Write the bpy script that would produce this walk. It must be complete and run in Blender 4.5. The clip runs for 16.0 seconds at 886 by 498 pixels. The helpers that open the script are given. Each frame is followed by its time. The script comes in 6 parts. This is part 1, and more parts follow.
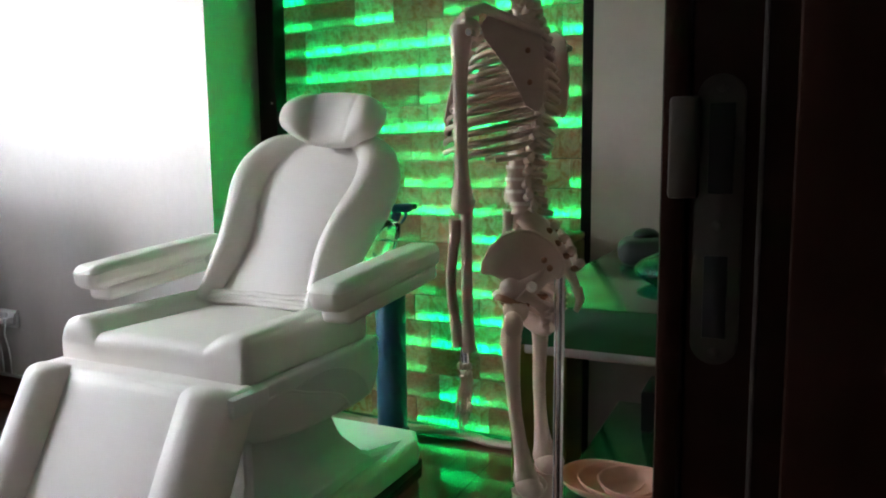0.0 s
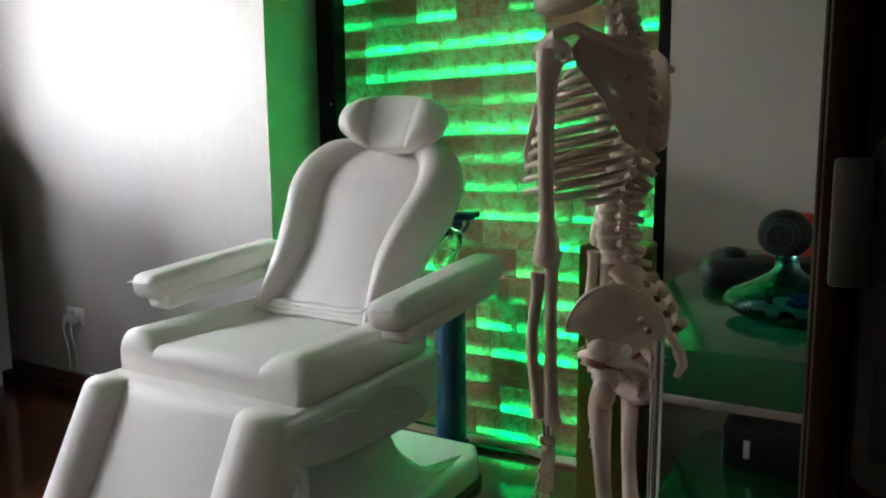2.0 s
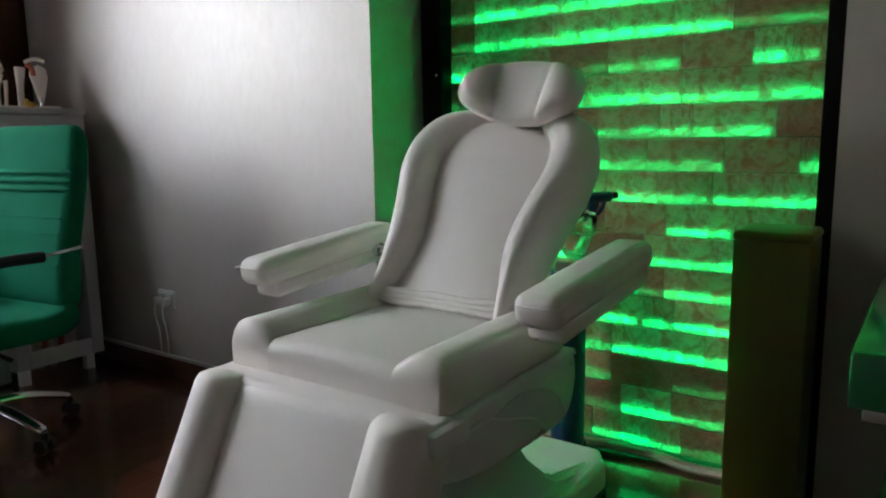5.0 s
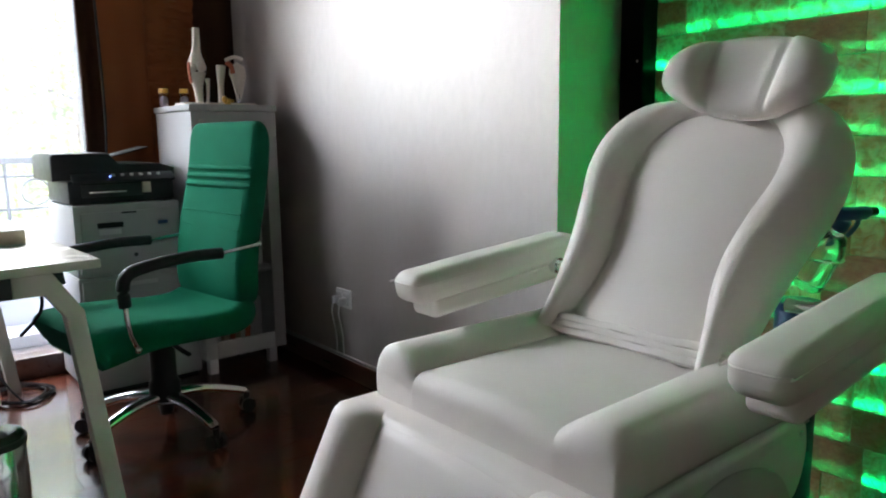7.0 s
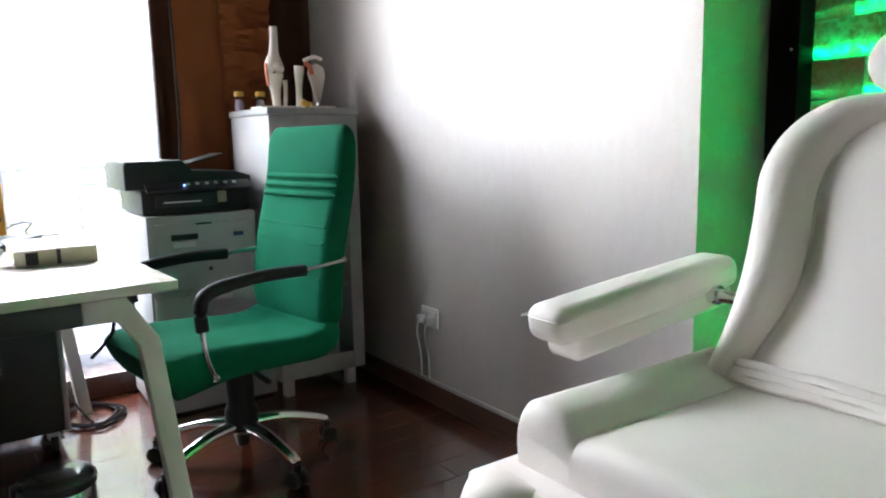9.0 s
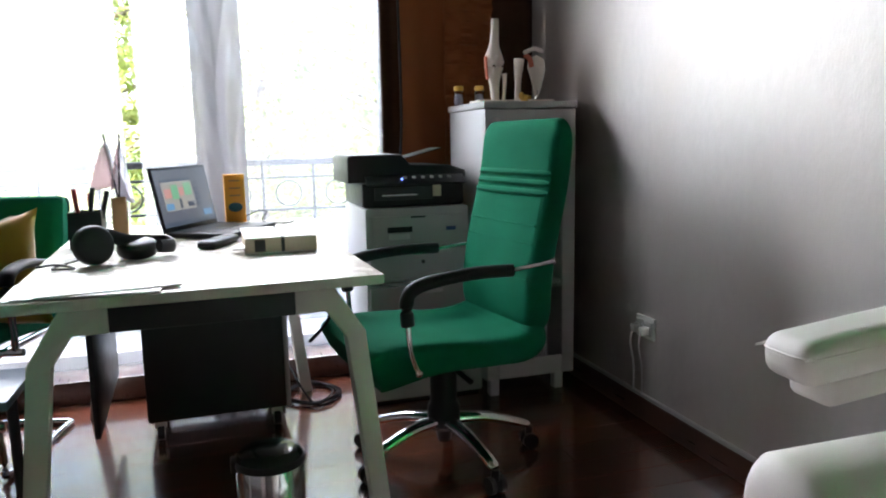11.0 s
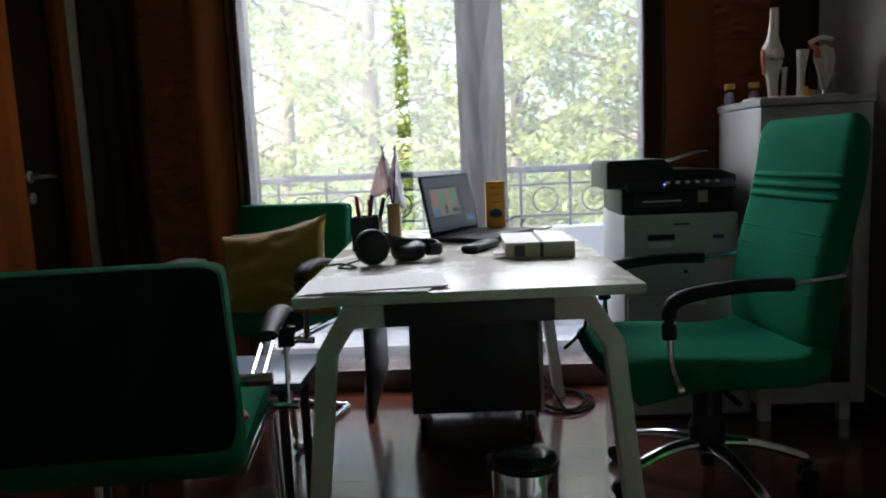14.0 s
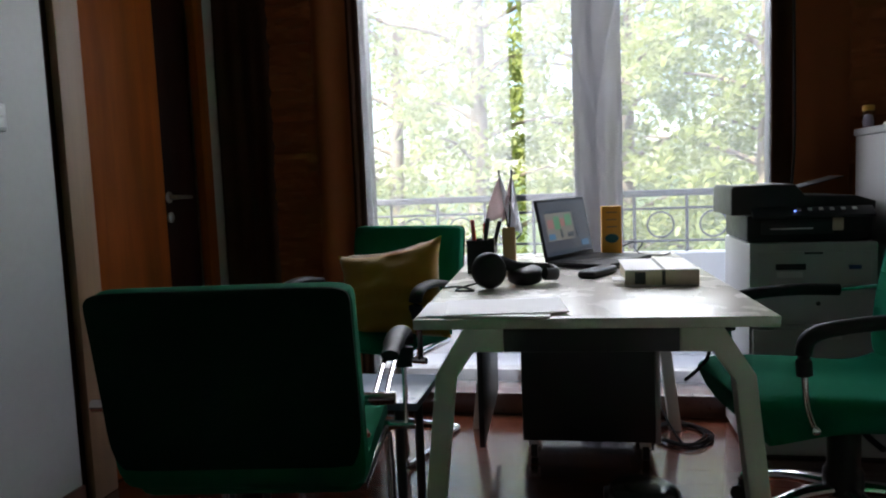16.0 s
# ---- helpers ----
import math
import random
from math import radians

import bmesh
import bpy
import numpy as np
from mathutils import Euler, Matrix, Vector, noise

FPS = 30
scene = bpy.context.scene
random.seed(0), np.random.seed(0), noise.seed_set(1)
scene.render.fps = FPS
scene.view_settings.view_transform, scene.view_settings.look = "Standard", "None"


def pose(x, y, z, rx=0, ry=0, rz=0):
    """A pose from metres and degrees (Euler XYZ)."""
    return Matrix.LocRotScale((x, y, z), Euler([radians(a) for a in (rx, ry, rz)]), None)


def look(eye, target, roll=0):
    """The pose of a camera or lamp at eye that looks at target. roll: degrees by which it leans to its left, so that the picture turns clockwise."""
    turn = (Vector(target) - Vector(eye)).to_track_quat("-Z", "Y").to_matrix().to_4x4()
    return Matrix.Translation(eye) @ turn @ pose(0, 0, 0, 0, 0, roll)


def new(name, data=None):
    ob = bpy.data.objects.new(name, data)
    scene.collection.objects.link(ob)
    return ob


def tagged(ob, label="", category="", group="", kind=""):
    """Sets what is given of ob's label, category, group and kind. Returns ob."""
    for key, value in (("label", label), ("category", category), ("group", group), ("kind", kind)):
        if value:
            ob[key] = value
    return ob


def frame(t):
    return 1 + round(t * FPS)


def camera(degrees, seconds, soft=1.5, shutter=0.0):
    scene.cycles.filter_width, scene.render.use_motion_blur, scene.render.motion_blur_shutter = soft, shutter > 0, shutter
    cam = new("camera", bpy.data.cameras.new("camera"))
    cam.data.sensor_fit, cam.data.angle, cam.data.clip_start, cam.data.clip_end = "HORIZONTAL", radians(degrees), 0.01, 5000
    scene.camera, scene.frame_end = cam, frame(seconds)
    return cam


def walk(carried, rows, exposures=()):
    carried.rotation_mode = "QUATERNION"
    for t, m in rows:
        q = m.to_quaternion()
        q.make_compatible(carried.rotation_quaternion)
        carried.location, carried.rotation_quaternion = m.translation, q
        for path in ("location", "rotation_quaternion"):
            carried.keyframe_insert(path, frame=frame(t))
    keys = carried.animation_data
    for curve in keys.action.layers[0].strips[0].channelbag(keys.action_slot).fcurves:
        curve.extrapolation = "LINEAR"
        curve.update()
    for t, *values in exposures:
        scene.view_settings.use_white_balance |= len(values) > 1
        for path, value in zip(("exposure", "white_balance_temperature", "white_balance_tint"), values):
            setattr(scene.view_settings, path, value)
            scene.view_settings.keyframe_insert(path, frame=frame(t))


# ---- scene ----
cam = camera(63.6, 16.0, soft=2.0)
PATH = [
    (0, (0.179, 0.007, 1.028), (-0.674, 1.801, 0.79), -0.6),
    (0.5, (0.196, 0.021, 1.04), (-0.722, 1.786, 0.837), -0.5),
    (1, (0.185, 0.032, 1.047), (-0.719, 1.802, 0.819), -0.5),
    (1.5, (0.143, 0.067, 1.067), (-0.781, 1.821, 0.808), -0.4),
    (2, (0.118, 0.087, 1.075), (-0.873, 1.804, 0.811), -0.6),
    (2.5, (0.103, 0.088, 1.073), (-0.978, 1.75, 0.811), -0.5),
    (3, (0.07, 0.095, 1.074), (-1.078, 1.712, 0.824), -1.0),
    (5.5, (-0.193, 0.233, 1.052), (-1.326, 1.847, 0.716), -0.9),
    (6, (-0.233, 0.325, 1.06), (-1.52, 1.819, 0.723), -0.7),
    (6.5, (-0.265, 0.404, 1.061), (-1.694, 1.766, 0.744), -0.3),
    (7, (-0.3, 0.419, 1.056), (-1.827, 1.671, 0.741), -0.8),
    (7.5, (-0.398, 0.44, 1.057), (-1.953, 1.661, 0.754), -0.9),
    (8, (-0.506, 0.455, 1.057), (-2.035, 1.71, 0.762), -0.7),
    (8.5, (-0.572, 0.456, 1.055), (-2.092, 1.722, 0.759), -0.7),
    (9, (-0.611, 0.472, 1.055), (-2.235, 1.6, 0.756), -1.2),
    (9.5, (-0.658, 0.532, 1.054), (-2.398, 1.473, 0.763), -0.6),
    (10, (-0.682, 0.555, 1.056), (-2.488, 1.362, 0.761), -0.6),
    (12.5, (-0.723, 0.527, 1.05), (-2.677, 0.84, 0.761), -1.5),
    (13, (-0.72, 0.532, 1.051), (-2.69, 0.738, 0.772), -1.5),
    (13.5, (-0.718, 0.535, 1.049), (-2.7, 0.555, 0.785), -1.6),
    (14, (-0.72, 0.527, 1.051), (-2.7, 0.428, 0.792), -2.6),
    (14.5, (-0.726, 0.516, 1.052), (-2.704, 0.343, 0.812), -3.2),
    (15, (-0.719, 0.507, 1.056), (-2.691, 0.251, 0.84), -3.1),
    (15.5, (-0.712, 0.49, 1.059), (-2.675, 0.16, 0.862), -2.8),
    (16, (-0.71, 0.484, 1.06), (-2.664, 0.104, 0.873), -2.3),
]
EXPOSURES = [(0, 3.4), (1.5, 3.25), (2.5, 3.0), (3.0, 2.9), (5.5, 2.5), (6.5, 2.62), (7.5, 3.2), (8.5, 3.4), (9.5, 3.6), (10.2, 3.7), (11.2, 2.6), (12.4, 1.9), (13.5, 1.55), (16, 1.6)]
walk(cam, [(t, look(eye, target, roll)) for t, eye, target, roll in PATH], EXPOSURES)

# ---- light ----
world = bpy.data.worlds.new("sky")
scene.world = world
world.use_nodes = True
_wn = world.node_tree
_sky = _wn.nodes.new("ShaderNodeTexSky")
_sky.sky_type, _sky.sun_disc = "NISHITA", False
_sky.sun_elevation, _sky.sun_rotation = radians(52), radians(149)
_wn.nodes["Background"].inputs["Strength"].default_value = 0.15
_wn.links.new(_sky.outputs["Color"], _wn.nodes["Background"].inputs["Color"])

sun = new("sun", bpy.data.lights.new("sun", "SUN"))
sun.data.energy, sun.data.angle, sun.data.color = 5.0, radians(0.6), (1.0, 0.95, 0.86)
sun.matrix_world = look((12, -22, 34), (-9, 1, 0))

# daylight of the open sky in front of the balcony door
skylight = new("skylight", bpy.data.lights.new("skylight", "AREA"))
skylight.data.shape, skylight.data.size, skylight.data.size_y = "RECTANGLE", 5.6, 1.3
skylight.data.energy, skylight.data.color = 82.0, (0.955, 0.965, 1.03)
skylight.matrix_world = look((-5.8, -0.35, 3.12), (-1.5, 0.9, 1.1))


# ---- materials ----
def mat(name, base, rough=0.5, metal=0.0, vary=0.12, scale=6.0, bump=0.0, bump_scale=60.0, stretch=(1, 1, 1), spread=0.0, rough_vary=0.08,
        coat=0.0, sheen=0.0, second=None, second_scale=1.5):
    """A principled surface with colour, gloss and relief varied at two scales."""
    m = bpy.data.materials.new(name)
    m.use_nodes = True
    t = m.node_tree
    bsdf = t.nodes["Principled BSDF"]
    co = t.nodes.new("ShaderNodeTexCoord")
    mp = t.nodes.new("ShaderNodeMapping")
    mp.inputs["Scale"].default_value = stretch
    t.links.new(co.outputs["Object"], mp.inputs["Vector"])

    def noise_node(sc, detail):
        n = t.nodes.new("ShaderNodeTexNoise")
        n.inputs["Scale"].default_value, n.inputs["Detail"].default_value = sc, detail
        t.links.new(mp.outputs["Vector"], n.inputs["Vector"])
        return n

    def mixed(fac, a, b, kind="MIX"):
        x = t.nodes.new("ShaderNodeMix")
        x.data_type, x.blend_type = "RGBA", kind
        for key, value in ((0, fac), (6, a), (7, b)):
            if hasattr(value, "links"):
                t.links.new(value, x.inputs[key])
            elif key:
                x.inputs[key].default_value = (*value[:3], 1)
            else:
                x.inputs[key].default_value = value
        return x.outputs[2]

    fine, broad = noise_node(scale, 5), noise_node(second_scale, 3)
    dark = [c * (1 - vary) for c in base]
    light = [min(1, c * (1 + vary)) for c in base]
    col = mixed(fine.outputs["Fac"], dark, light)
    other = second or [c * (1 - vary * 0.8) for c in base]
    ramp = t.nodes.new("ShaderNodeMapRange")
    ramp.inputs[1].default_value, ramp.inputs[2].default_value, ramp.inputs[4].default_value = 0.4, 0.7, 0.75
    t.links.new(broad.outputs["Fac"], ramp.inputs[0])
    col = mixed(ramp.outputs[0], col, other)
    if spread:
        info = t.nodes.new("ShaderNodeObjectInfo")
        hs = t.nodes.new("ShaderNodeHueSaturation")
        mr = t.nodes.new("ShaderNodeMapRange")
        mr.inputs[3].default_value, mr.inputs[4].default_value = 1 - spread, 1 + spread
        t.links.new(info.outputs["Random"], mr.inputs[0])
        t.links.new(mr.outputs[0], hs.inputs["Value"])
        t.links.new(col, hs.inputs["Color"])
        col = hs.outputs["Color"]
    t.links.new(col, bsdf.inputs["Base Color"])
    rr = t.nodes.new("ShaderNodeMapRange")
    rr.inputs[3].default_value, rr.inputs[4].default_value = max(0.02, rough - rough_vary), min(1, rough + rough_vary)
    t.links.new(fine.outputs["Fac"], rr.inputs[0])
    t.links.new(rr.outputs[0], bsdf.inputs["Roughness"])
    bsdf.inputs["Metallic"].default_value = metal
    bsdf.inputs["Coat Weight"].default_value = coat
    bsdf.inputs["Coat Roughness"].default_value = 0.12
    bsdf.inputs["Sheen Weight"].default_value = sheen
    if bump:
        bn, bp = noise_node(bump_scale, 4), t.nodes.new("ShaderNodeBump")
        bp.inputs["Strength"].default_value, bp.inputs["Distance"].default_value = bump, 0.004
        t.links.new(bn.outputs["Fac"], bp.inputs["Height"])
        t.links.new(bp.outputs["Normal"], bsdf.inputs["Normal"])
    return m


def glow(name, colour, strength):
    m = bpy.data.materials.new(name)
    m.use_nodes = True
    b = m.node_tree.nodes["Principled BSDF"]
    b.inputs["Base Color"].default_value = (0.02, 0.02, 0.02, 1)
    b.inputs["Emission Color"].default_value = (*colour, 1)
    b.inputs["Emission Strength"].default_value = strength
    return m


def clear(name, colour, rough=0.02, ior=1.45):
    m = bpy.data.materials.new(name)
    m.use_nodes = True
    b = m.node_tree.nodes["Principled BSDF"]
    b.inputs["Base Color"].default_value = (*colour, 1)
    b.inputs["Roughness"].default_value, b.inputs["IOR"].default_value = rough, ior
    b.inputs["Transmission Weight"].default_value = 1.0
    return m


def cloth(name, colour, see, through_share=0.5, scale=700.0):
    """Thin woven cloth: partly open, partly lit through, partly a plain surface."""
    m = bpy.data.materials.new(name)
    m.use_nodes = True
    t = m.node_tree
    for n in list(t.nodes):
        t.nodes.remove(n)
    out = t.nodes.new("ShaderNodeOutputMaterial")
    dif, tra, opn = (t.nodes.new("ShaderNodeBsdf" + k) for k in ("Diffuse", "Translucent", "Transparent"))
    dif.inputs["Color"].default_value = tra.inputs["Color"].default_value = (*colour, 1)
    a, b = t.nodes.new("ShaderNodeMixShader"), t.nodes.new("ShaderNodeMixShader")
    a.inputs[0].default_value = through_share
    t.links.new(dif.outputs[0], a.inputs[1])
    t.links.new(tra.outputs[0], a.inputs[2])
    nz, mr, co = t.nodes.new("ShaderNodeTexNoise"), t.nodes.new("ShaderNodeMapRange"), t.nodes.new("ShaderNodeTexCoord")
    mp = t.nodes.new("ShaderNodeMapping")
    mp.inputs["Scale"].default_value = (1, 1, 0.05)
    nz.inputs["Scale"].default_value = 30
    t.links.new(co.outputs["Object"], mp.inputs["Vector"])
    t.links.new(mp.outputs["Vector"], nz.inputs["Vector"])
    mr.inputs[3].default_value, mr.inputs[4].default_value = max(0, see - 0.02), min(1, see + 0.02)
    t.links.new(nz.outputs["Fac"], mr.inputs[0])
    t.links.new(mr.outputs[0], b.inputs[0])
    t.links.new(a.outputs[0], b.inputs[1])
    t.links.new(opn.outputs[0], b.inputs[2])
    t.links.new(b.outputs[0], out.inputs["Surface"])
    return m


SILVER = mat("silver_wallpaper", (0.58, 0.545, 0.52), 0.51, 0.70, 0.13, 34, 0.22, 110, (1, 1, 0.45), second=(0.55, 0.495, 0.45), second_scale=1.9)
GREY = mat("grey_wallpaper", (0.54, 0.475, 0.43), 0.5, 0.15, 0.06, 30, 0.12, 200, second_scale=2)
# GREY's wallpaper in darker tones that stand in for weak light
SOUTH = mat("shaded_grey_wallpaper", (0.38, 0.375, 0.365), 0.5, 0.15, 0.08, 30, 0.12, 200, second_scale=2)
# dark only so that the unseen corridor throws less light into the room
CORRIDOR = mat("bounce_cutting_paint", (0.20, 0.185, 0.17), 0.7, 0, 0.05, 12, 0.05, 150)
PAINT = mat("pale_paint", (0.48, 0.47, 0.45), 0.6, 0, 0.05, 12, 0.05, 150)
# hidden behind the bricks; dark so it reflects little of the strips' light
BACKING = mat("glow_damping_backing", (0.10, 0.10, 0.10), 0.8, 0, 0.1, 12)
# unseen ceiling, its colour darkened to keep bounced fill low
CEIL = mat("darkened_ceiling_paint", (0.28, 0.26, 0.23), 0.9, 0, 0.04, 8)
BLACKWOOD = mat("black_stained_wood", (0.010, 0.008, 0.008), 0.55, 0, 0.3, 20, 0.05, 90, (1, 1, 0.1))
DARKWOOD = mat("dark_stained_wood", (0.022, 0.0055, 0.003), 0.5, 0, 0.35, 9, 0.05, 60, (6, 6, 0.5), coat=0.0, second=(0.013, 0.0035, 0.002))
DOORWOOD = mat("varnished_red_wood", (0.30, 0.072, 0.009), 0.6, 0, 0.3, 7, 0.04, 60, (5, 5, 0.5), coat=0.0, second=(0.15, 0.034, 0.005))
CASING = mat("light_brown_casing", (0.27, 0.155, 0.085), 0.5, 0, 0.18, 8, 0.04, 60, (6, 6, 0.4))
FLOORWOOD = mat("red_brown_floor_boards", (0.105, 0.024, 0.010), 0.2, 0, 0.35, 14, 0.015, 90, (6, 0.6, 6), spread=0.16, coat=1.0, second=(0.075, 0.018, 0.008))
BASEB = mat("dark_skirting", (0.07, 0.024, 0.014), 0.3, 0, 0.3, 10, 0.03, 60, (0.5, 6, 6), coat=0.3)
SALT = mat("salt_brick", (0.48, 0.20, 0.12), 0.6, 0, 0.4, 22, 0.5, 60, spread=0.30, second=(0.30, 0.075, 0.035), second_scale=8)


def let_light_through(m):
    """Salt: pale parts glow with the light behind them, red veins and some whole bricks hardly do."""
    t = m.node_tree
    glowing, mixed = t.nodes.new("ShaderNodeBsdfTranslucent"), t.nodes.new("ShaderNodeMixShader")
    info, co, wave = t.nodes.new("ShaderNodeObjectInfo"), t.nodes.new("ShaderNodeTexCoord"), t.nodes.new("ShaderNodeTexNoise")
    shift, share, veins, both = t.nodes.new("ShaderNodeVectorMath"), t.nodes.new("ShaderNodeMapRange"), t.nodes.new("ShaderNodeMapRange"), t.nodes.new("ShaderNodeMath")
    shift.operation = "MULTIPLY_ADD"
    shift.inputs[1].default_value = (3.0, 1.0, 1.6)
    t.links.new(co.outputs["Object"], shift.inputs[0])
    t.links.new(info.outputs["Location"], shift.inputs[2])
    wave.inputs["Scale"].default_value, wave.inputs["Detail"].default_value, wave.inputs["Distortion"].default_value = 1.6, 5, 1.4
    t.links.new(shift.outputs[0], wave.inputs["Vector"])
    for node, values in ((share, (0.10, 0.55, 0.05, 0.46)), (veins, (0.36, 0.60, 0.12, 1.0))):
        for k, v in enumerate(values):
            node.inputs[k + 1].default_value = v
    t.links.new(info.outputs["Random"], share.inputs[0])
    t.links.new(wave.outputs["Fac"], veins.inputs[0])
    both.operation = "MULTIPLY"
    t.links.new(share.outputs[0], both.inputs[0])
    t.links.new(veins.outputs[0], both.inputs[1])
    glowing.inputs["Color"].default_value = (0.80, 0.88, 0.85, 1)
    t.links.new(both.outputs[0], mixed.inputs[0])
    t.links.new(t.nodes["Principled BSDF"].outputs[0], mixed.inputs[1])
    t.links.new(glowing.outputs[0], mixed.inputs[2])
    t.links.new(mixed.outputs[0], t.nodes["Material Output"].inputs["Surface"])


let_light_through(SALT)
SALTROCK = mat("raw_salt_edge", (0.55, 0.42, 0.34), 0.7, 0, 0.3, 20, 0.8, 30)
LED = glow("green_led", (0.0, 1.0, 0.17), 5.6)
VINYL = mat("white_vinyl", (0.77, 0.715, 0.675), 0.5, 0, 0.03, 9, 0.05, 320, rough_vary=0.06, second=(0.75, 0.715, 0.67), second_scale=4)
WPLASTIC = mat("white_plastic", (0.72, 0.72, 0.71), 0.35, 0, 0.03, 10, 0.02, 200)
GPLASTIC = mat("grey_white_plastic", (0.60, 0.60, 0.60), 0.45, 0, 0.04, 10, 0.03, 200)
CHROME = mat("chrome", (0.78, 0.78, 0.80), 0.14, 1, 0.04, 20, rough_vary=0.05)
STEEL = mat("brushed_steel", (0.50, 0.48, 0.46), 0.34, 1, 0.08, 40)
OLDSTEEL = mat("dull_strike_plate", (0.075, 0.064, 0.056), 0.5, 0.6, 0.2, 60)
SEAL = mat("greyish_rubber_seal", (0.10, 0.085, 0.08), 0.6, 0, 0.1, 30)
BLACK = mat("black_plastic", (0.016, 0.016, 0.018), 0.38, 0, 0.2, 30, 0.05, 400)
SOFTBLACK = mat("black_armrest", (0.022, 0.023, 0.026), 0.5, 0, 0.15, 30, 0.08, 500)
GREENCLOTH = mat("green_upholstery", (0.004, 0.135, 0.070), 0.9, 0, 0.12, 60, 0.35, 900, sheen=0.0, second=(0.003, 0.11, 0.056), second_scale=5)
LEGWHITE = mat("white_painted_steel", (0.66, 0.64, 0.58), 0.42, 0, 0.05, 12, 0.04, 250)
LAMINATE = mat("white_desk_laminate", (0.66, 0.62, 0.56), 0.27, 0, 0.03, 10, 0.02, 300)
ANTHRA = mat("anthracite_laminate", (0.020, 0.022, 0.027), 0.42, 0, 0.15, 20, 0.04, 300)
CABWHITE = mat("white_cabinet_paint", (0.40, 0.39, 0.385), 0.4, 0, 0.04, 9, 0.03, 250)
PRINTGREY = mat("pale_printer_plastic", (0.43, 0.43, 0.44), 0.45, 0, 0.03, 12, 0.03, 350)
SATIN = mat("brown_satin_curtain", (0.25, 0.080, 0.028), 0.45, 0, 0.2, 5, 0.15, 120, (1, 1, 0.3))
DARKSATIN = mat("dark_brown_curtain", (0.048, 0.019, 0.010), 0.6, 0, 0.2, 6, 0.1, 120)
SHEER = cloth("white_sheer", (0.84, 0.86, 0.90), 0.76, 0.75)
FINESHEER = cloth("fine_white_sheer", (0.82, 0.87, 0.95), 0.81, 0.7)
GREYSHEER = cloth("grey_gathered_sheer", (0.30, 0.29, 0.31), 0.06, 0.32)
WINFRAME = mat("dark_window_frame", (0.022, 0.018, 0.017), 0.4, 0, 0.2, 20)
GLASS = clear("window_glass", (1, 1, 1), 0.0, 1.05)
CLEARP = clear("clear_plastic", (0.92, 0.95, 0.96), 0.05)
TEAL = clear("teal_glass", (0.10, 0.60, 0.58), 0.03)
CABGLASS = clear("cabinet_glass", (0.95, 0.97, 0.97), 0.02)
LACQUER = mat("green_lacquer", (0.006, 0.075, 0.022), 0.16, 0, 0.08, 8, rough_vary=0.05, coat=0.5)
OLIVE = mat("olive_lacquer", (0.17, 0.155, 0.02), 0.4, 0, 0.1, 10, 0.05, 90)
BONE = mat("ivory_bone_plastic", (0.58, 0.44, 0.37), 0.42, 0, 0.12, 45, 0.12, 220, second=(0.50, 0.35, 0.27), second_scale=18)
DISC = mat("amber_disc_rubber", (0.28, 0.13, 0.07), 0.6, 0, 0.2, 40)
WHITEBONE = mat("white_bone_plastic", (0.76, 0.68, 0.60), 0.45, 0, 0.1, 40, 0.1, 200)
LIGAMENT = mat("red_ligament", (0.52, 0.13, 0.07), 0.6, 0, 0.2, 60)
YELLOWCLOTH = mat("mustard_velvet", (0.36, 0.215, 0.008), 0.8, 0, 0.2, 25, 0.3, 500, sheen=0.5)
CREAM = mat("cream_piping", (0.60, 0.55, 0.42), 0.8, 0, 0.1, 50, 0.2, 300)
PAPER = mat("white_paper", (0.86, 0.86, 0.87), 0.7, 0, 0.02, 20)
BOOKPAPER = mat("book_pages", (0.58, 0.50, 0.38), 0.8, 0, 0.15, 90, 0.2, 500, (0.2, 0.2, 6))
BOOKCOVER = mat("grey_white_book_cover", (0.72, 0.70, 0.70), 0.5, 0, 0.10, 14)
ORANGE = mat("orange_card", (0.78, 0.34, 0.03), 0.45, 0, 0.08, 20)
TEALINK = mat("dark_teal_print", (0.01, 0.10, 0.13), 0.5, 0, 0.1, 30)
BLUECOL = mat("dark_blue_metal", (0.018, 0.05, 0.12), 0.35, 0.2, 0.2, 12)
BLUEPLASTIC = mat("blue_trigger", (0.02, 0.06, 0.20), 0.4, 0, 0.1, 20)
PEACH = mat("peach_silicone", (0.72, 0.40, 0.30), 0.5, 0, 0.08, 20, 0.05, 200)
RED = mat("red_plastic", (0.55, 0.03, 0.03), 0.4, 0, 0.1, 20)
YELLOWCAP = mat("amber_cap", (0.65, 0.36, 0.06), 0.4, 0, 0.1, 30)
TABLETOP = mat("slate_blue_table_top", (0.14, 0.18, 0.25), 0.3, 0, 0.1, 12)
FLAGCLOTH = cloth("mauve_flag_cloth", (0.66, 0.56, 0.56), 0.0, 0.6)
WHITEFLAG = cloth("white_flag_cloth", (0.85, 0.85, 0.88), 0.0, 0.6)
WOODLIGHT = mat("light_wood_holder", (0.42, 0.25, 0.12), 0.5, 0, 0.2, 10, 0.03, 90, (6, 6, 0.5))
SCREEN = glow("laptop_screen", (0.36, 0.40, 0.52), 0.042)
SCREENPALE = glow("screen_page", (0.62, 0.60, 0.56), 0.075)
# the green upholstery darkened, shade put into its colour for the chair backs
SHADECLOTH = mat("shaded_green_cloth", (0.003, 0.022, 0.014), 0.9, 0, 0.12, 60, 0.3, 900)
SCREENDARK = glow("screen_dark_bar", (0.06, 0.08, 0.12), 0.14)
SCREENGREEN = glow("screen_green", (0.16, 0.42, 0.24), 0.14)
